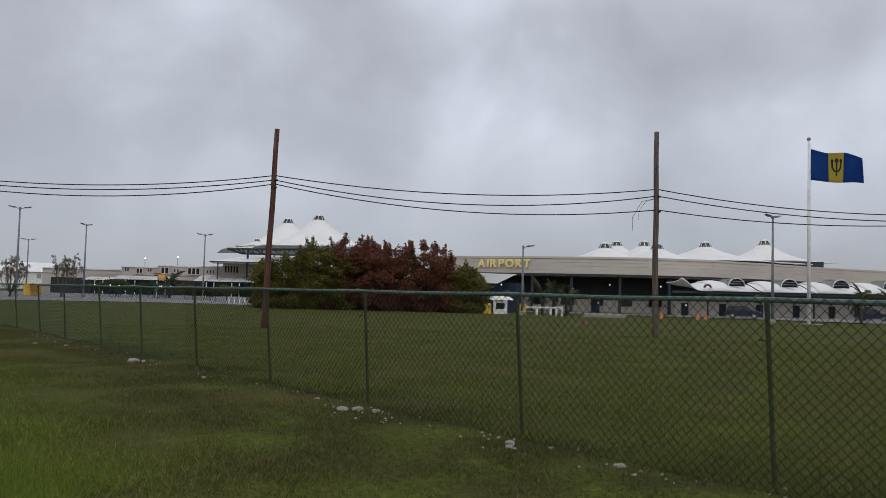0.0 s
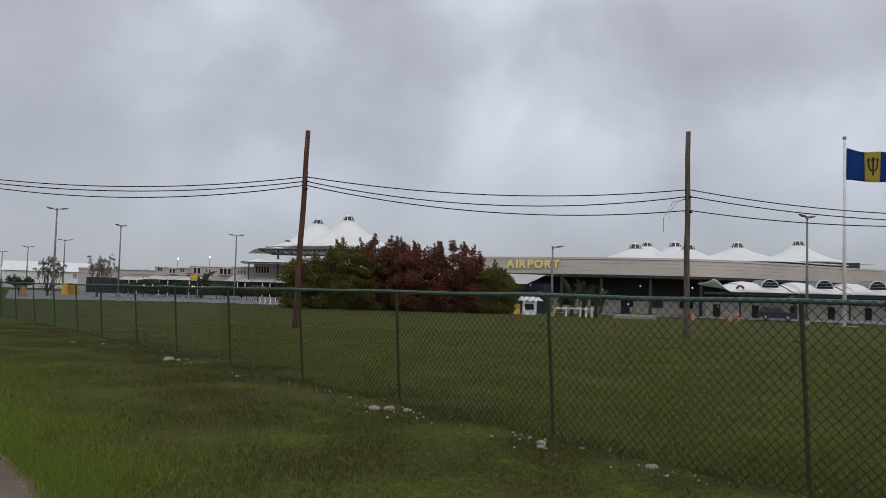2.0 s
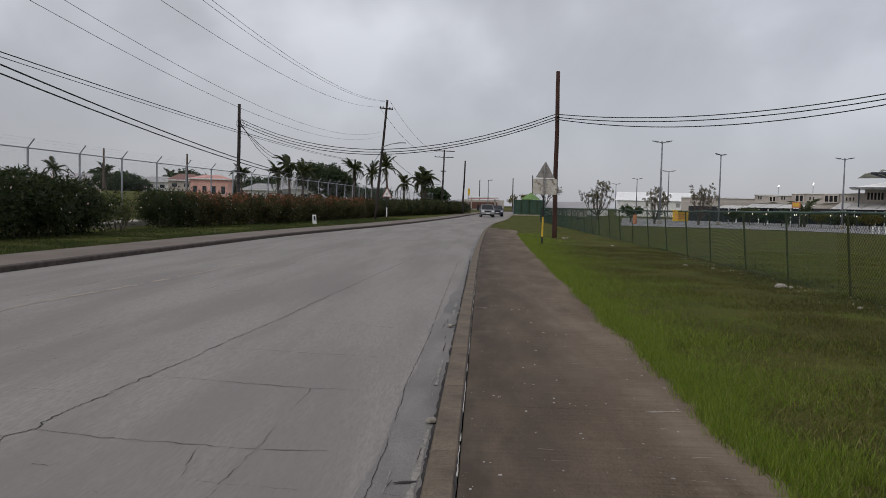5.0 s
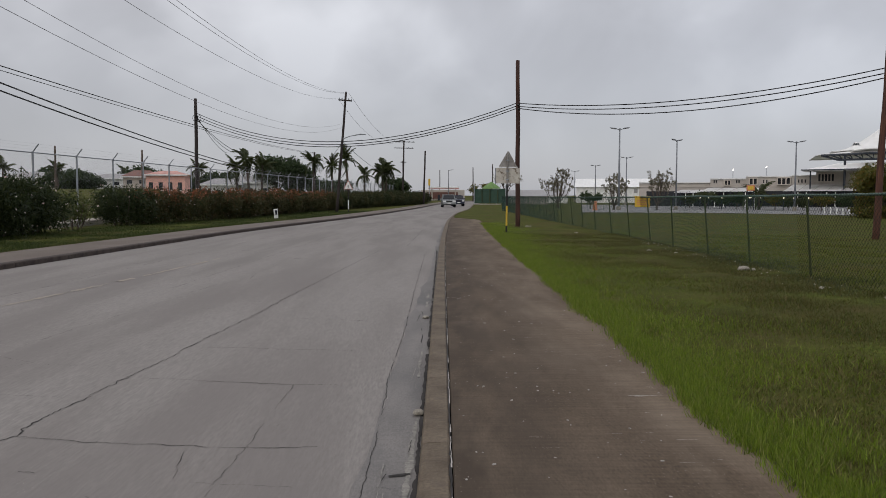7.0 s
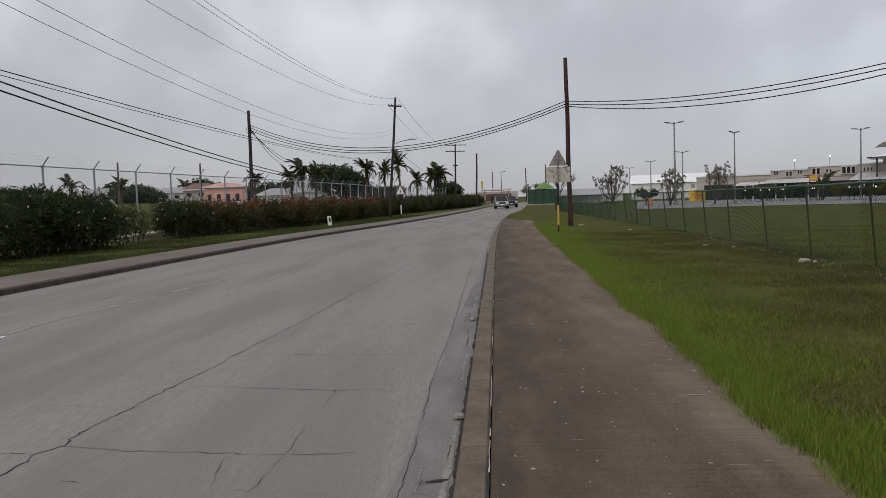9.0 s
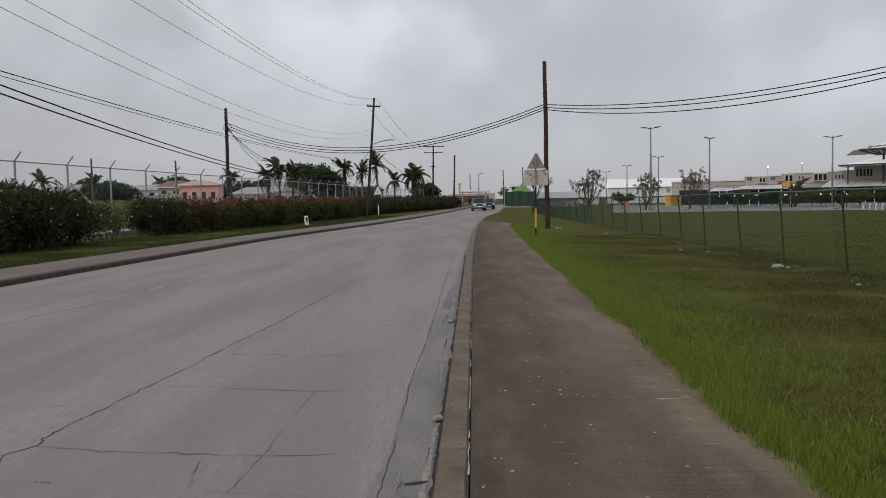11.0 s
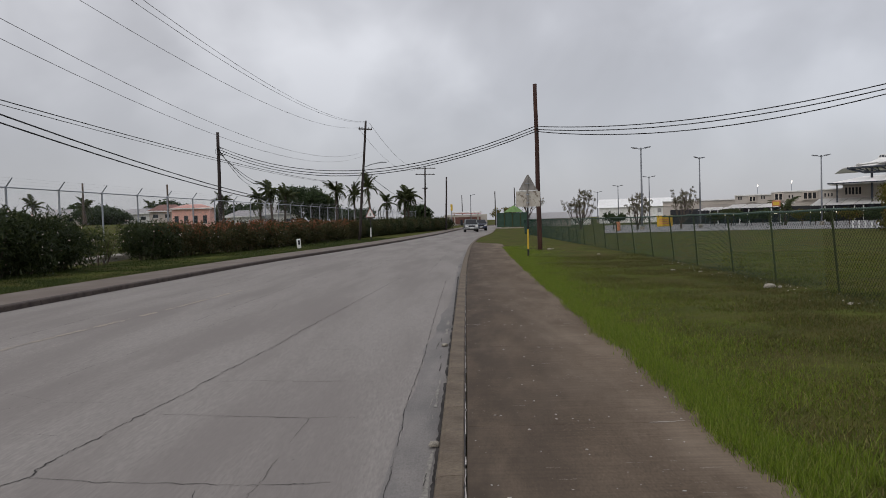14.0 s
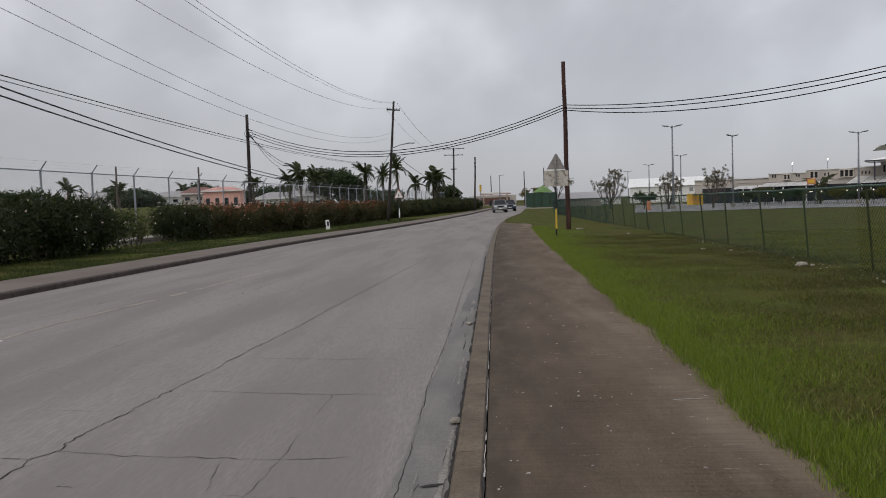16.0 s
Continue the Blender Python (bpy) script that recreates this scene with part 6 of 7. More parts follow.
def frond_mesh(name, length, droop, seed, wind=0.0):
    rng = random.Random(seed)
    bm = bmesh.new()
    pts = []
    for i in range(11):
        t = i / 10
        pts.append(Vector((length * t * (1 - 0.18 * t * droop), wind * t * t, length * (0.52 * t - (0.5 + 0.55 * droop) * t * t))))
    tube(pts, [0.05 * (1 - 0.8 * i / 10) for i in range(11)], 4, bm, cap=False)
    for i in range(1, 30):
        t = 0.12 + 0.88 * i / 30
        k = min(9, int(t * 10))
        p = pts[k].lerp(pts[k + 1], t * 10 - k)
        ln = length * 0.27 * math.sin(math.pi * min(1, 0.15 + 0.85 * t)) ** 0.6 + 0.08
        for s in (-1, 1):
            tip = p + Vector((ln * 0.45, s * ln * 0.8, -ln * rng.uniform(0.25, 0.6)))
            a, b = p + Vector((-0.035, 0, 0)), p + Vector((0.05, 0, 0))
            mid = p.lerp(tip, 0.5) + Vector((0.04, 0, 0.04))
            v = [bm.verts.new(q) for q in (a, b, mid, tip)]
            bm.faces.new((v[0], v[1], v[2]))
            bm.faces.new((v[0], v[2], v[3]))
    me = bpy.data.meshes.new(name)
    bm.to_mesh(me)
    bm.free()
    me.materials.append(M_LEAF_PALM)
    return me


FRONDS = [frond_mesh("frond", 2.6, d, 5 + i, w) for i, (d, w) in enumerate(((0.2, 0.3), (0.6, 0.5), (1.0, 0.2), (1.4, -0.2)))]


def palm(label, x, y, height, size, seed, n=16, ragged=False):
    """A palm blown by the trade wind: uneven fronds, some torn or hanging dead."""
    rng = random.Random(seed)
    z = land(x, y) if x > 0 else 0.0
    root = thing("palm_tree", label, "palm tree", pose(x, y, z), group="palm trees")
    lean = rng.uniform(-0.07, 0.07)
    part("trunk", tube([(0, 0, -0.2), (lean * height * 0.4, 0, height * 0.5), (lean * height, 0, height)], [0.22, 0.16, 0.13], 8), M_BARK, root, smooth=True)
    for i in range(n):
        a = 360 * i / n + rng.uniform(-22, 22)
        up = rng.uniform(-62, 66) if i % 3 else rng.uniform(20, 72)
        m = FRONDS[0 if up > 38 else 1 if up > 14 else 2 if up > -12 else 3]
        s = size * rng.uniform(0.62, 1.22) * (0.8 if ragged and i % 2 else 1.0)
        # fronds on the windward side are pushed up and over
        push = 16 * math.cos(radians(a - 150))
        share("frond", m, root, pose(lean * height, 0, height - rng.uniform(0, 0.35), 0, 0, a) @ pose(0, 0, 0, rng.uniform(-25, 25), -up * (1.2 if ragged else 0.8) - push, 0) @ Matrix.Diagonal((s, s * rng.uniform(0.55, 1.1), s, 1)))
    return root


for k, (az, d, h, s, n) in enumerate(((-26.0, 150, 6.0, 1.1, 16), (-13.8, 105, 6.2, 1.15, 18), (-13.0, 108, 5.6, 1.0, 16), (-14.6, 110, 5.4, 1.0, 14), (-9.3, 118, 6.6, 1.1, 15), (-8.0, 118, 5.9, 1.0, 13), (-6.8, 110, 6.6, 1.05, 12),
                                       (-5.7, 130, 4.9, 1.0, 13), (-4.1, 130, 6.0, 1.15, 20), (-4.4, 128, 5.2, 1.0, 18), (-22.0, 190, 6.5, 1.1, 15), (-29.2, 140, 5.8, 1.0, 14), (-17.2, 120, 5.5, 1.0, 14))):
    palm("wind-blown coconut palm behind the security fence", *pol(az, d), h, s * 0.78, 200 + k, n + 12 + (14 if k in (8, 9) else 0), k in (5, 6))
for k, (az, d, h, s) in enumerate(((69.0, 112, 2.9, 0.9), (70.6, 118, 2.7, 0.9), (48.3, 100, 2.6, 1.0), (50.0, 101, 2.5, 1.0), (21.9, 128, 2.6, 1.1), (49.1, 102, 3.0, 0.9))):
    palm("small bushy palm in front of the terminal", *pol(az, d), h, s, 230 + k, 15)


# ---- houses behind the security fence ----
def house(label, az, d, w, dp, h, rise, turn, wall, roof, wins=3):
    x, y = pol(az, d)
    root = thing("house", label, "house", pose(x, y, bank(x, y) * (0.9 if h < 3 else 0.0), 0, 0, turn), group="houses behind the fence")
    part("wall", box((0, 0, h / 2 - 0.2), (w, dp, h + 0.4), 0.02), wall, root)
    bm = bmesh.new()
    e = 0.45
    ev = [bm.verts.new(p) for p in ((-w / 2 - e, -dp / 2 - e, h), (w / 2 + e, -dp / 2 - e, h), (w / 2 + e, dp / 2 + e, h), (-w / 2 - e, dp / 2 + e, h))]
    rv = [bm.verts.new((-w * 0.22, 0, h + rise)), bm.verts.new((w * 0.22, 0, h + rise))]
    for f in ((ev[0], ev[1], rv[1], rv[0]), (ev[1], ev[2], rv[1]), (ev[2], ev[3], rv[0], rv[1]), (ev[3], ev[0], rv[0]), (ev[3], ev[2], ev[1], ev[0])):
        bm.faces.new(f)
    part("roof", bm, roof, root)
    part("fascia", box((0, -dp / 2 - e, h - 0.06), (w + 2 * e, 0.06, 0.2), 0.01), M_WHITE, root)
    for i in range(wins):
        xx = -w / 2 + w * (i + 0.5) / wins
        win = part("window", box((xx, -dp / 2 - 0.03, h * 0.62), (w / wins * 0.42, 0.1, h * 0.26), 0.01), M_GLASS, root)
        part("frame", box((xx, -dp / 2 - 0.02, h * 0.62 - h * 0.145), (w / wins * 0.5, 0.16, 0.09), 0.01), M_WHITE, win)
    return root


house("pink two-storey house behind the fence", -19.2, 140, 6.0, 8, 4.9, 0.75, 12, M_PINK, M_ROOFPINK, 4)
house("pale house with grey roof", -22.6, 178, 9.5, 7, 2.6, 1.1, 8, M_WHITE, M_ROOFGREY, 4)
house("low house with red-brown roof", -20.9, 148, 6.0, 7, 2.4, 1.2, 20, M_BEIGE, M_ROOFRED)
house("white house among the palms", -13.6, 135, 8.0, 8, 3.6, 1.2, 5, M_WHITE, M_ROOFGREY)
house("white house among the trees", -15.7, 128, 5.0, 6, 3.2, 1.0, 5, M_WHITE, M_ROOFGREY)
house("low pale house beyond the field", -27.2, 175, 11, 7, 2.6, 1.2, 15, M_BEIGE, M_ROOFGREY, 4)


# ---- road signs, bollard, small roadside things ----
def triangle(w, h, thick, bm=None):
    bm = bm or bmesh.new()
    f = [bm.verts.new((x, -thick / 2, z)) for x, z in ((-w / 2, 0), (w / 2, 0), (w * 0.04, h), (-w * 0.04, h))]
    b = [bm.verts.new((v.co.x, thick / 2, v.co.z)) for v in f]
    bm.faces.new(f)
    bm.faces.new(b[::-1])
    for i in range(4):
        bm.faces.new((f[i], b[i], b[(i + 1) % 4], f[(i + 1) % 4]))
    bmesh.ops.recalc_face_normals(bm, faces=bm.faces[:])
    return bm


def sign_from_behind():
    root = thing("road_sign", "back of a triangular road sign over a peeling plate", "road sign", pose(2.66, 33.0, 0, 0, 0.6, 3))
    for z0, z1, m, lab in ((-0.3, 0.32, M_BLACK, "black painted foot"), (0.32, 1.15, M_YELLOW, "yellow painted band"), (1.15, 2.05, M_BLACK, "black painted shaft"), (2.05, 3.36, M_SIGNBACK, "bare grey shaft")):
        part("post", tube([(0, -0.045, z0), (0, -0.045, z1)], 0.038, 10), m, root, lab)
    ob = part("triangle_plate", triangle(0.78, 0.64, 0.012), M_SIGNBACK, root, "bare grey back of triangle")
    ob.matrix_basis = pose(0.03, 0, 2.78)
    part("rim", box((0.03, -0.012, 2.765), (0.8, 0.03, 0.03), 0.004), M_WHITE, root)
    part("lower_plate", box((0.03, 0, 2.41), (1.0, 0.014, 0.64), 0.004), M_PLATE, root, "white plate with peeling brown patches")
    for z in (2.6, 2.25, 3.05):
        part("clamp", box((0, -0.05, z), (0.14, 0.09, 0.04), 0.006), M_GALV, root)


sign_from_behind()


def sign_across():
    root = thing("road_sign", "white triangular warning sign with red border on striped post", "road sign", pose(-8.55, 71.0, 0.02))
    for z0, z1, m in ((-0.2, 0.3, M_BLACK), (0.3, 1.15, M_WHITE), (1.15, 2.2, M_BLACK)):
        part("post", tube([(0, 0.05, z0), (0, 0.05, z1)], 0.05, 8), m, root)
    a = part("border", triangle(0.86, 0.8, 0.02), mat("faded_red_border", (0.40, 0.13, 0.11), 0.6, (0.46, 0.25, 0.22), 6, 30, 0.3), root, "faded red border")
    a.matrix_basis = pose(0, 0, 2.1)
    b = part("face", triangle(0.70, 0.65, 0.02), M_WHITE, root, "white face")
    b.matrix_basis = pose(0, -0.012, 2.145)
    part("pictogram", box((0, -0.026, 2.36), (0.07, 0.01, 0.22), 0.002), M_BLACK, root)


sign_across()


def bollard():
    root = thing("marker_post", "short white concrete marker post on the far verge", "marker post", pose(-11.15, 52.5, 0.02, 0, -4, 8))
    part("body", box((0, 0, 0.3), (0.26, 0.2, 0.72), 0.03), M_WHITE, root)
    part("stripe", box((0.03, -0.1, 0.42), (0.12, 0.02, 0.3), 0.004), M_STEELDARK, root)


bollard()


def yellow_notice():
    root = thing("notice_board", "orange-yellow notice board hung on the green fence", "notice board", pose(6.95, 27.4, 1.20, 0, 0, -15))
    board = part("board", box((0, 0.05, 0.17), (0.52, 0.03, 0.38), 0.01, 0), M_YELLOW, root)
    part("rim", box((0, 0.032, 0.345), (0.58, 0.02, 0.03), 0.004), M_YELLOW, board)
    for z in (0.08, 0.15, 0.22):
        part("text_bar", box((0, 0.032, z), (0.38, 0.006, 0.03)), M_ORANGE, board, "faded line of print")
    for x in (-0.2, 0.2):
        part("tie", tube([(x, 0.06, 0.33), (x, 0.0, 0.37), (x, -0.06, 0.33), (x, -0.10, 0.30)], 0.006, 5), M_GREENPAINT, root)


yellow_notice()


def stones():
    rng = random.Random(12)
    kinds = []
    for k in range(4):
        bm = bmesh.new()
        bmesh.ops.create_icosphere(bm, subdivisions=2, radius=1)
        for v in bm.verts:
            v.co *= 1 + 0.35 * noise.noise(v.co * 1.4 + Vector((k * 5, 0, 0)))
            v.co.z *= 0.5
        me = bpy.data.meshes.new("stone")
        bm.to_mesh(me)
        bm.free()
        me.materials.append(M_STONE)
        kinds.append(me)
    spots = [(6.39, 16.65, 0.13), (6.55, 16.5, 0.08), (6.67, 8.84, 0.09), (6.5, 8.95, 0.09), (6.8, 8.6, 0.07), (6.62, 11.0, 0.05), (6.72, 6.0, 0.08), (6.6, 5.9, 0.05),
             (6.75, 10.0, 0.06), (6.4, 21.5, 0.06), (5.9, 22.4, 0.07), (6.5, 13.4, 0.05), (6.8, 4.6, 0.07), (6.6, 4.3, 0.05), (5.6, 33.0, 0.07), (4.2, 39.2, 0.12), (4.4, 39.5, 0.09)]
    for i, (x, y, r) in enumerate(spots):
        ob = share("stone", kinds[i % 4], None, pose(x, y, land(x, y) + r * 0.3, 0, 0, rng.uniform(0, 360)) @ Matrix.Diagonal((r, r * rng.uniform(0.6, 1), r * 0.9, 1)))
        tagged(ob, "pale coral stone lying in the grass", "stone", "stones along the fence")
    ob = share("stone", kinds[1], None, pose(-0.19, 5.95, ROAD_Z + 0.03, 0, 0, 20) @ Matrix.Scale(0.045, 4))
    tagged(ob, "small pale stone lying in the gutter", "stone", "stones along the fence")
    ob = share("stone", kinds[2], None, pose(-0.24, 10.7, ROAD_Z + 0.025, 0, 0, 70) @ Matrix.Scale(0.05, 4))
    tagged(ob, "white stone lying in the gutter", "stone", "stones along the fence")
    # loose gravel below the fence
    V, F, n = [], [], 0
    for i in range(260):
        y = 1.5 + 26 * rng.random() ** 1.4
        x = 6.75 + rng.gauss(0, 0.28)
        r = rng.uniform(0.008, 0.03)
        z = land(x, y) + 0.02
        a = rng.random() * 6.3
        V += [(x + r * math.cos(a), y + r * math.sin(a), z), (x + r * math.cos(a + 2), y + r * math.sin(a + 2), z), (x + r * math.cos(a + 4.1), y + r * math.sin(a + 4.1), z), (x, y, z + r * 0.8)]
        F += [(n, n + 1, n + 3), (n + 1, n + 2, n + 3), (n + 2, n, n + 3)]
        n += 4
    tagged(new("gravel", np_mesh("gravel", V, F, M_STONE)), "loose pale gravel under the green fence", "gravel", kind="stuff")


stones()


# ---- green compound, filling station and things down the road ----
def compound():
    root = thing("hoarding", "dark green windbreak hoarding at the bend", "hoarding")
    a, b = (5.15, 130), (10.3, 129.2)
    part("screen", curtain([a, b], 0.25, 2.6, 0.08), M_HOARD, root)
    part("screen", curtain([b, (11.2, 150)], 0.25, 2.6, 0.08), M_HOARD, root)
    for i in range(5):
        t = i / 4
        x, y = a[0] + (b[0] - a[0]) * t, a[1] + (b[1] - a[1]) * t - 0.12
        part("post", tube([(x, y, -0.2), (x, y, 3.2 if i in (0, 4) else 2.6)], 0.07, 8), M_GALV if i in (0, 4) else M_GREENPAINT, root)
    part("plinth", box((7.2, 129.2, 0.05), (4.6, 0.9, 0.25), 0.03), M_STONE, root, "pale concrete plinth")
    tent = thing("garden_tent", "lime green canvas tent top behind the hoarding", "tent", pose(8.6, 140, 0))
    part("canopy", tube([(0, 0, 2.75), (0, 0, 3.3), (0, 0, 3.95)], [1.75, 1.1, 0.05], 12), M_BRIGHTGREEN, tent)
    for sx in (-1, 1):
        for sy in (-1, 1):
            part("leg", tube([(sx, sy, -0.6), (sx, sy, 2.8)], 0.04, 6), M_GALV, tent)


compound()


def filling_station():
    root = thing("filling_station", "filling station canopy with white fascia and red trim", "filling station")
    x0, x1, y = -4.2, 4.6, 226
    part("canopy", box(((x0 + x1) / 2, y + 4, 3.75), (x1 - x0, 8, 0.5), 0.04), M_WHITE, root)
    part("fascia_stripe", box(((x0 + x1) / 2, y - 0.05, 3.42), (x1 - x0 + 0.1, 0.1, 0.12), 0.01), M_RED, root, "red fascia stripe")
    for x in (x0 + 1, x1 - 1):
        part("column", box((x, y + 2, 1.6), (0.4, 0.4, 3.4), 0.03), M_BEIGE, root)
    part("shop_wall", box((0, y + 14, 1.5), (13, 6, 3.4), 0.03), M_BEIGE, root)
    part("shop_front", box((0, y + 10.9, 1.5), (9, 0.2, 2.0), 0.02), M_ROOFRED, root, "dull brown-red shop front")
    for x in (-1.2, 1.5):
        part("pump", box((x, y + 3, 0.8), (0.7, 0.5, 1.7), 0.04), M_STEELDARK, root)
    sign = thing("totem_sign", "slim yellow roadside totem sign", "sign", pose(-3.3, 190, 0))
    part("post", tube([(0, 0, -0.2), (0, 0, 4.6)], 0.1, 8), M_GALV, sign)
    part("panel", box((0, -0.1, 4.7), (0.5, 0.16, 1.6), 0.03), M_YELLOW, sign)


filling_station()
for x, y, h in ((-1.0, 250, 9.5), (8.0, 210, 9.0), (13.5, 215, 10.0)):
    utility_pole("utility_pole", "thin distant utility pole beyond the bend", x, y, h, M_POLE_DARK, (0, 0), (0.16, 0.12))
lamp_mast("thin distant street lamp beyond the bend", 1.5, 215, 8.4, 1, 0)
lamp_mast("thin distant street lamp behind the hoarding", 11.0, 165, 7.2, 1, 0)
tree("sparse grey tree behind the hoarding", 12.0, 150, 6.0, 0.6, M_LEAF_DRY, 1200, 0.13, 301, 5, 0.8, 0.4, "car park trees", 0.3)


def car(label, x, y, turn, paint, length=4.5, width=1.82, height=1.82):
    """A parked-looking estate or off-road car: shaped body, glazed cabin, wheels, lights."""
    root = thing("car", label, "car", pose(x, y, ROAD_Z, 0, 0, turn), group="cars on the road")
    hw = width / 2
    # side outline: front is at -y
    outl = [(-0.50, 0.42), (-0.50, 0.78), (-0.46, 0.98), (-0.23, 1.08), (0.46, 1.10), (0.50, 1.0), (0.50, 0.45), (0.3, 0.3), (-0.3, 0.3)]
    bm = bmesh.new()
    rows = []
    for s, inset in ((-1, 0.06), (-0.93, 0.0), (0.93, 0.0), (1, 0.06)):
        rows.append([bm.verts.new((s * hw, p * length * (1 - inset * 0.4), 0.7 + (z - 0.7) * (1 - inset))) for p, z in outl])
    for a, b in zip(rows, rows[1:]):
        for i in range(len(outl)):
            j = (i + 1) % len(outl)
            bm.faces.new((a[i], a[j], b[j], b[i]))
    bm.faces.new(rows[0])
    bm.faces.new(rows[-1][::-1])
    bmesh.ops.recalc_face_normals(bm, faces=bm.faces[:])
    body = part("body", bm, paint, root)
    cab = [(-0.24, 1.07), (-0.12, height - 0.07), (-0.07, height), (0.36, height), (0.43, height - 0.1), (0.47, 1.09)]

    def cabin(scale, lo, hi, m, name, lab=""):
        bm = bmesh.new()
        rr = []
        for s in (-1, 1):
            rr.append([bm.verts.new((s * hw * (0.93 - 0.15 * (z - 1.07) / (height - 1.07)) * scale, p * length * scale, z)) for p, z in cab])
        for i in range(len(cab) - 1):
            bm.faces.new((rr[0][i], rr[0][i + 1], rr[1][i + 1], rr[1][i]))
        bm.faces.new(rr[0])
        bm.faces.new(rr[1][::-1])
        bmesh.ops.recalc_face_normals(bm, faces=bm.faces[:])
        return part(name, bm, m, root, lab)

    cabin(1.0, 0, 0, M_CARGLASS, "glazing", "dark cabin windows")
    part("roof", box((0, 0.145 * length, height + 0.01), (width * 0.80, 0.47 * length, 0.07), 0.025), paint, root)
    for s in (-1, 1):
        for p0, z0, p1, z1 in ((-0.245, 1.08, -0.115, height - 0.03), (0.1, 1.08, 0.1, height), (0.475, 1.08, 0.40, height - 0.03)):
            part("pillar", tube([(s * hw * 0.94, p0 * length, z0), (s * hw * 0.80, p1 * length, z1)], 0.045, 6), paint, root)
        for p in (-0.31, 0.30):
            tyre = part("tyre", tube([(s * (hw - 0.2), p * length, 0.36), (s * (hw - 0.17), p * length, 0.36), (s * (hw + 0.0), p * length, 0.36), (s * (hw + 0.03), p * length, 0.36)], [0.33, 0.36, 0.36, 0.33], 20), M_RUBBER, root)
            part("rim", tube([(s * (hw + 0.031), p * length, 0.36), (s * (hw + 0.04), p * length, 0.36)], [0.22, 0.19], 14), M_GALV, tyre)
        lamp = part("headlight", box((s * hw * 0.74, -0.5 * length - 0.005, 0.83), (0.36, 0.06, 0.19), 0.03), M_WHITE, root, "pale headlight")
        part("mirror", box((s * (hw + 0.11), -0.17 * length, 1.16), (0.2, 0.1, 0.16), 0.03), paint, root)
        part("tail_light", box((s * hw * 0.8, 0.5 * length, 0.9), (0.25, 0.05, 0.3), 0.02), M_RED, root)
        part("fog_lamp", box((s * hw * 0.7, -0.51 * length - 0.03, 0.5), (0.18, 0.04, 0.1), 0.02), M_GLASS, root)
    part("grille", box((0, -0.5 * length - 0.01, 0.83), (0.8, 0.05, 0.2), 0.02), M_BLACK, root)
    part("bumper", box((0, -0.5 * length - 0.03, 0.55), (width * 0.97, 0.16, 0.26), 0.05), paint, root)
    part("number_plate", box((0, -0.5 * length - 0.12, 0.58), (0.5, 0.02, 0.12), 0.004), M_WHITE, root, "blank pale number plate")
    part("rear_bumper", box((0, 0.5 * length + 0.03, 0.55), (width * 0.97, 0.16, 0.26), 0.05), paint, root)
    return root


car("silver off-road car driving on the concrete road", 0.75, 111.0, 3.0, M_CARPAINT, 4.7, 1.85, 1.75)
car("dark blue car following on the concrete road", 2.25, 121.0, 3.0, M_CARBLUE, 4.4, 1.8, 1.62)
for k, (az, d, p) in enumerate(((61.9, 113, M_CARBLUE), (69.6, 126, M_CARBLUE))):
    x, y = pol(az, d)
    c = car("car parked in front of the airport terminal", x, y, -az + 90, p, 4.4, 1.8, 1.6)
    c.location.z = land(x, y) + 0.14


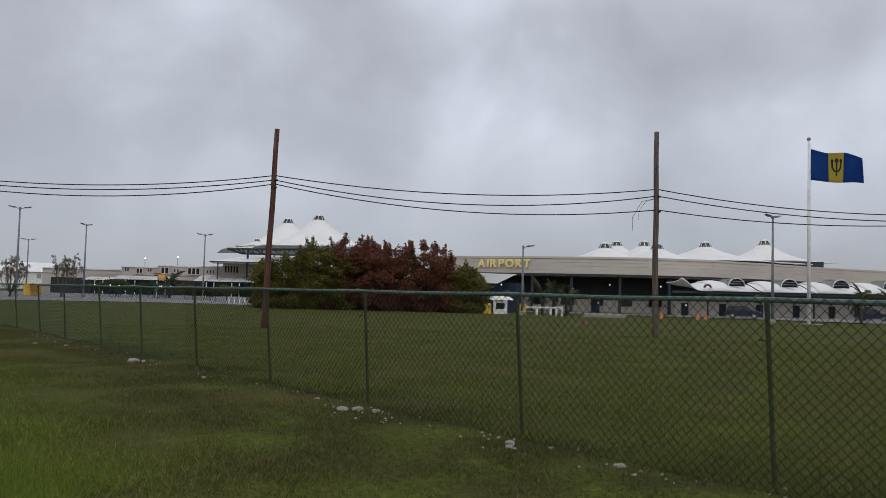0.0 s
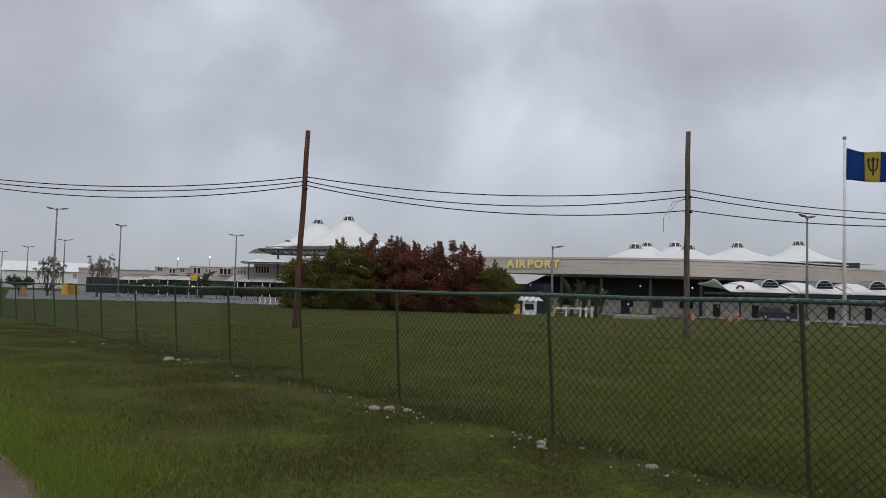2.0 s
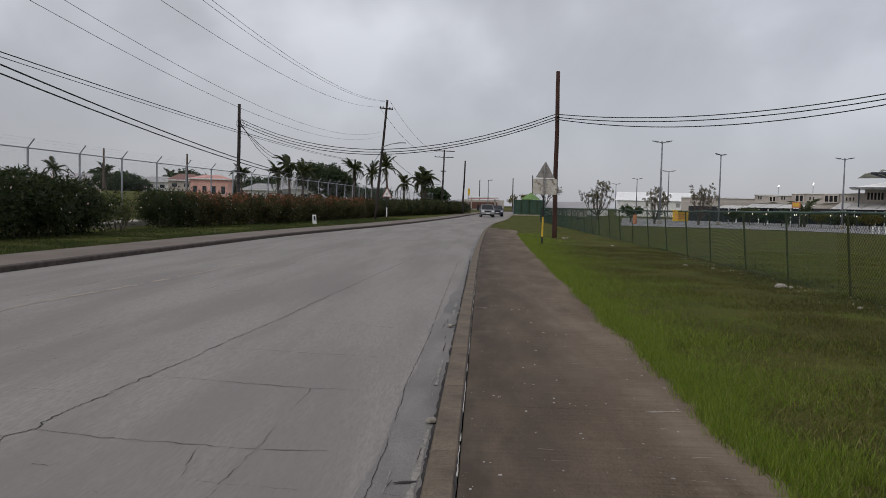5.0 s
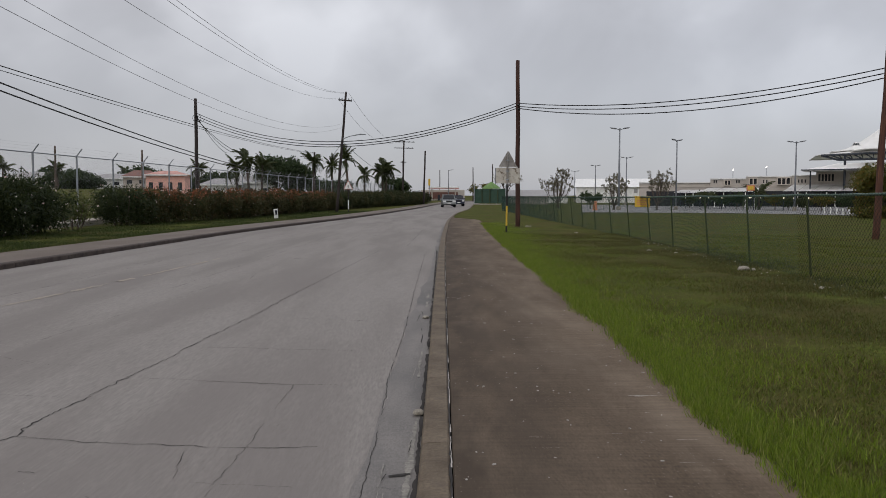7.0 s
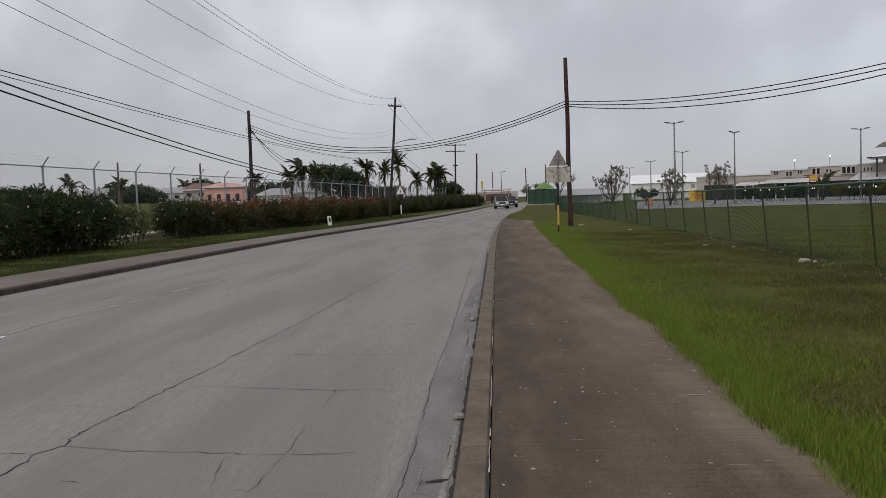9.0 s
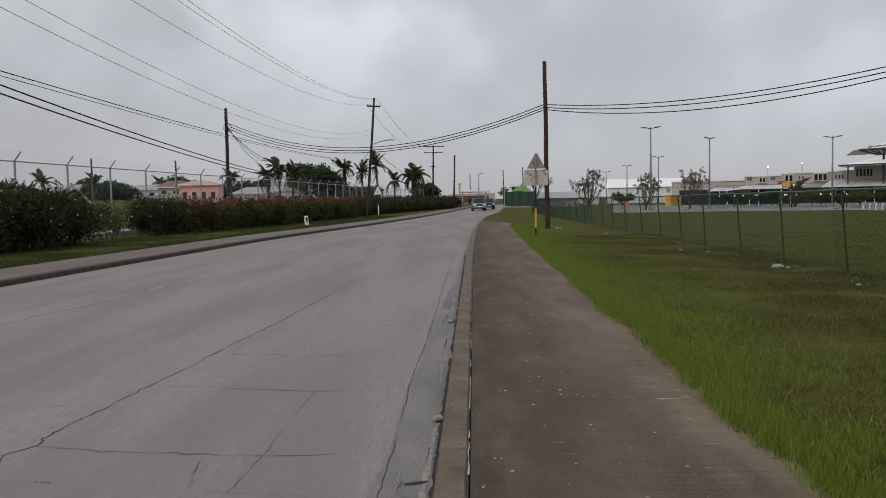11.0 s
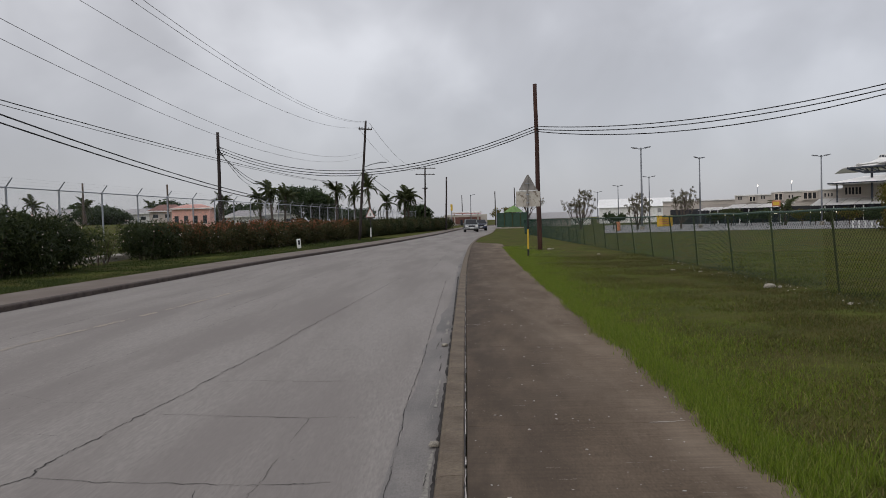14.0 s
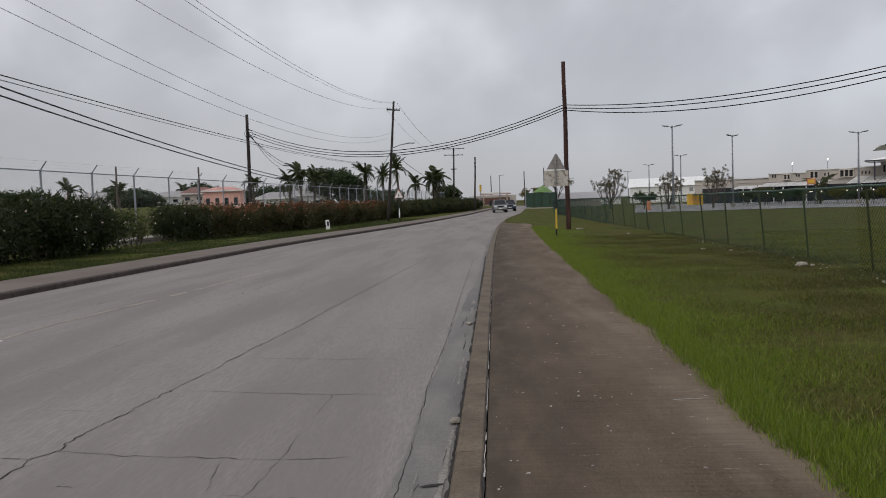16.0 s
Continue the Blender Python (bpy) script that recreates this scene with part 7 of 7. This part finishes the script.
# ---- forecourt furniture ----
def post_row():
    for k in range(34):
        az = 20.5 + 0.36 * k
        if az < 25.6:
            continue
        x, y = pol(az, 122 - (az - 20) * 1.5)
        ob = part("white_post", tube([(0, 0, -0.1), (0, 0, 0.85), (0, 0, 0.95)], [0.09, 0.09, 0.03], 8), M_WHITE)
        ob.matrix_basis = pose(x, y, land(x, y) + 0.04)
        tagged(ob, "low white post at the car park edge", "post", "white posts")
    for az, d in ((47.9, 98), (48.9, 98), (49.3, 98.2), (49.7, 98.4)):
        x, y = pol(az, d)
        ob = part("white_post", tube([(0, 0, -0.1), (0, 0, 1.15), (0, 0, 1.25)], [0.13, 0.12, 0.04], 8), M_WHITE)
        ob.matrix_basis = pose(x, y, land(x, y))
        tagged(ob, "white bollard beside the terminal drive", "post", "white posts")
    # barrier at the drive
    x, y = pol(46.9, 92)
    bar = thing("barrier", "orange entrance barrier with white arm", "barrier", pose(x, y, land(x, y), 0, 0, -46))
    part("cabinet", box((0, 0, 0.7), (0.7, 0.6, 1.5), 0.05), M_YELLOW, bar)
    part("arm", box((2.3, 0, 1.15), (4.2, 0.1, 0.16), 0.02), M_WHITE, bar)
    x, y = pol(44.4, 88)
    bar = thing("ticket_machine", "orange-yellow ticket machine on its plinth", "ticket machine", pose(x, y, land(x, y), 0, 0, -44))
    part("case", box((0, 0, 0.75), (0.75, 0.6, 1.4), 0.12), M_YELLOW, bar)
    part("plinth", box((0, 0, 0.02), (1.2, 1.0, 0.3), 0.03), M_STONE, bar)
    booth = thing("booth", "small white booth with sloping roof", "booth", pose(*pol(45.3, 92), land(*pol(45.3, 92)), 0, 0, -46))
    part("walls", box((0, 0, 0.9), (1.6, 1.6, 2.0), 0.03), M_WHITE, booth)
    part("roof", tube([(0, 0, 1.9), (0, 0, 2.6)], [1.6, 0.7], 4), M_MEMBRANE, booth)
    part("window", box((0, -0.8, 1.2), (1.0, 0.06, 0.7), 0.02), M_GLASS, booth)
    # low round stone planter with lamp, far out on the grass
    x, y = pol(52.7, 90)
    pl = thing("planter", "low pale planter in front of the terminal", "planter", pose(x, y, land(x, y), 0, 0, -53))
    part("tub", box((0, 0, 0.3), (4.6, 1.4, 0.7), 0.08), M_STONE, pl)
    x, y = pol(51.6, 41)
    hy = thing("hydrant", "small rusty red hydrant in the grass", "hydrant", pose(x, y, land(x, y)))
    part("barrel", tube([(0, 0, -0.1), (0, 0, 0.28), (0, 0, 0.36)], [0.10, 0.09, 0.03], 10), M_ROOFRED, hy)
    part("outlet", tube([(-0.16, 0, 0.2), (0.16, 0, 0.2)], 0.045, 8), M_ROOFRED, hy)
    for az, d in ((10.95, 82), (56.6, 100), (59.0, 100), (59.5, 101)):
        x, y = pol(az, d)
        b = thing("road_barrier", "orange plastic road barrier", "barrier", pose(x, y, land(x, y) + 0.06, 0, 0, -az), group="orange barriers")
        part("shell", box((0, 0, 0.45), (0.4, 0.3, 0.9), 0.08), M_ORANGE, b)
        part("foot", box((0, 0, 0.06), (0.55, 0.45, 0.12), 0.03), M_ORANGE, b)
    for az, d, z in ((20.2, 158, 6.2), (22.3, 156, 6.6)):
        x, y = pol(az, d)
        fl = thing("flood_lamp", "lit white flood lamp on the roof edge", "lamp", pose(x, y, 0))
        part("stem", tube([(0, 0, 4.7), (0, 0, z)], 0.06, 6), M_GALV, fl)
        part("head", tube([(0, 0, z), (0, -0.15, z + 0.3)], [0.10, 0.07], 8), M_LAMP, fl, "glowing white lamp head")
    x, y = pol(21.35, 125)
    ob = thing("notice_board", "orange framed notice board at the car park", "notice board", pose(x, y, land(x, y), 0, 0, -21))
    part("board", box((0, 0, 3.35), (1.15, 0.08, 0.85), 0.03), M_ORANGE, ob)
    part("panel", box((0, -0.05, 3.35), (0.8, 0.03, 0.5), 0.01), M_YELLOW, ob, "yellow panel")
    for sx in (-0.45, 0.45):
        part("leg", tube([(sx, 0.02, -0.1), (sx, 0.02, 3.4)], 0.05, 6), M_STEELDARK, ob)
    rng = random.Random(31)
    for k in range(16):
        az = 17.0 + 12 * rng.random()
        x, y = pol(az, 134 - (az - 17) * 1.2 + rng.uniform(-4, 4))
        lm = thing("awning_lamp", "small lit lamp hanging at the awnings", "lamp", pose(x, y, 0), group="awning lamps")
        part("globe", tube([(0, 0, 1.1), (0, 0, 1.2), (0, 0, 1.3)], [0.04, 0.085, 0.04], 8), M_LAMPWARM, lm)
        part("pole", tube([(0, 0, -1.6), (0, 0, 1.0)], 0.05, 6), M_STEELDARK, lm)


post_row()

# concrete ledge seen through the gap in the hedge
tagged(part("concrete_ledge", box((-19.3, 42.0, 0.10), (1.6, 10.0, 0.36), 0.04, 3), M_STONE), "pale concrete ledge behind the hedge gap", "ledge")


# ---- grass blades ----
def blades(name, label, xy, height, width, material, seed, lean=0.5, plain=False):
    rng = np.random.default_rng(seed)
    n = len(xy)
    a = rng.random(n) * 2 * np.pi
    h = height * (0.5 + rng.random(n))
    b = rng.random(n) * 2 * np.pi
    z = np.array([land(x, y) if 0.75 * x + 0.45 * y > 48 else 0.0 for x, y in xy])
    base = np.column_stack([xy, z])
    side = np.column_stack([np.cos(a), np.sin(a), np.zeros(n)]) * (width * (0.6 + 0.8 * rng.random(n)))[:, None]
    off = np.column_stack([np.cos(b), np.sin(b), np.zeros(n)]) * (h * lean * rng.random(n))[:, None]
    mid = base + off * 0.35 + np.column_stack([np.zeros((n, 2)), h * 0.6])
    tip = base + off + np.column_stack([np.zeros((n, 2)), h])
    v = np.stack([base - side, base + side, mid + side * 0.7, tip, mid - side * 0.7], 1).reshape(-1, 3)
    f = np.arange(5 * n).reshape(-1, 5)
    if plain:
        v = np.stack([base - side, base + side, tip], 1).reshape(-1, 3)
        f = np.arange(3 * n).reshape(-1, 3)
    tagged(new(name, np_mesh(name, v, f, material)), label, "grass", kind="stuff")


def soft_noise(x, y, seed):
    """Smooth value noise between -1 and 1 on arrays."""
    table = np.random.default_rng(seed).random((64, 64)) * 2 - 1
    i, j = np.floor(x).astype(int), np.floor(y).astype(int)
    u, v = x - i, y - j
    u, v = u * u * (3 - 2 * u), v * v * (3 - 2 * v)
    a, b = table[i % 64, j % 64], table[(i + 1) % 64, j % 64]
    c, d = table[i % 64, (j + 1) % 64], table[(i + 1) % 64, (j + 1) % 64]
    return (a * (1 - u) + b * u) * (1 - v) + (c * (1 - u) + d * u) * v


def edge_of(y):
    """Outer edge of the footway for an array of places."""
    ys = np.linspace(-5, 60, 651)
    return np.interp(y, ys, [walk_end(v) for v in ys])


def grass():
    rng = np.random.default_rng(77)
    # long bright grass hanging over the footway edge
    n = 230000
    y = 1.2 + 43 * rng.random(n) ** 1.5
    y = np.where(rng.random(n) < 0.07, -2.6 + 3.8 * rng.random(n), y)
    edge = edge_of(y)
    u = -np.log(rng.random(n) + 1e-4) * (0.43 + 0.14 * np.sin(y * 0.9) + 0.10 * np.sin(y * 2.7 + 1))
    keep = (u < 4.5) & (soft_noise((u + edge) * 1.6, y * 1.6, 1) + 0.7 * soft_noise((u + edge) * 6, y * 6, 3) + 0.5 * rng.normal(size=n) > -0.35 - 0.7 * (u < 0.3))
    x = edge + u - 0.06 + 0.06 * rng.normal(size=n)
    blades("long_grass", "long bright green grass along the footway", np.column_stack([x, y])[keep], 0.072, 0.0032, M_BLADE_BRIGHT, 1, 1.1, True)
    # short turf on the verge, thinning with distance
    n = 380000
    y = -2.5 + 35 * rng.random(n) ** 1.45
    x = edge_of(y) + 5.2 * rng.random(n)
    mask = soft_noise(x * 0.8, y * 0.8, 4) * 0.6 + 0.5 * soft_noise(x * 3.1, y * 3.1, 8)
    keep = mask + 0.4 * rng.normal(size=n) > -0.5
    dry = soft_noise(x * 0.7, y * 0.7, 21) * 0.9 + (x - edge_of(y) - 1.8) * 0.75 + 0.6 * rng.normal(size=n) > 0
    blades("turf", "short green turf on the verge", np.column_stack([x, y])[keep & ~dry], 0.038, 0.0062, M_BLADE, 2, 1.3, True)
    blades("dry_turf", "short dry brownish turf on the verge", np.column_stack([x, y])[keep & dry], 0.036, 0.0062, M_BLADE_DRY, 5, 1.3, True)
    # turf in the field beyond the fence
    n = 330000
    d = 7.6 + 26 * rng.random(n) ** 1.5
    az = np.radians(18 + 60 * rng.random(n))
    x, y = d * np.sin(az), d * np.cos(az)
    ok = x > 7.0
    blades("turf", "short mown turf in the field", np.column_stack([x, y])[ok], 0.045, 0.008, M_BLADE, 3, 1.3, True)
    # rough grass on the far verge, between the footway and the hedge; darker blades hold the hedge's shade
    n = 170000
    y = 16 + 62 * rng.random(n) ** 1.3
    far = np.interp(y, np.linspace(10, 90, 161), [kerb_l(v) - LEFT_WALK_W for v in np.linspace(10, 90, 161)])
    x = far - 5.5 * rng.random(n) ** 1.3
    keep = soft_noise(x * 0.9, y * 0.9, 31) + 0.4 * rng.normal(size=n) > -0.3
    blades("rough_grass", "rough grass on the far verge, hedge shade put into its dark green", np.column_stack([x, y])[keep], 0.085, 0.009, M_VERGE_SHADED, 9, 1.0, True)
    # grey-green weeds and dead tufts along the foot of the fence
    n = 9000
    y = -2 + 26 * rng.random(n)
    x = 7.3 + 0.55 * rng.normal(size=n)
    keep = soft_noise(x * 1.1, y * 1.1, 12) > -0.2
    blades("weeds", "grey-green weeds along the fence foot", np.column_stack([x, y])[keep], 0.065, 0.006, M_WEED, 4, 1.0)


grass()
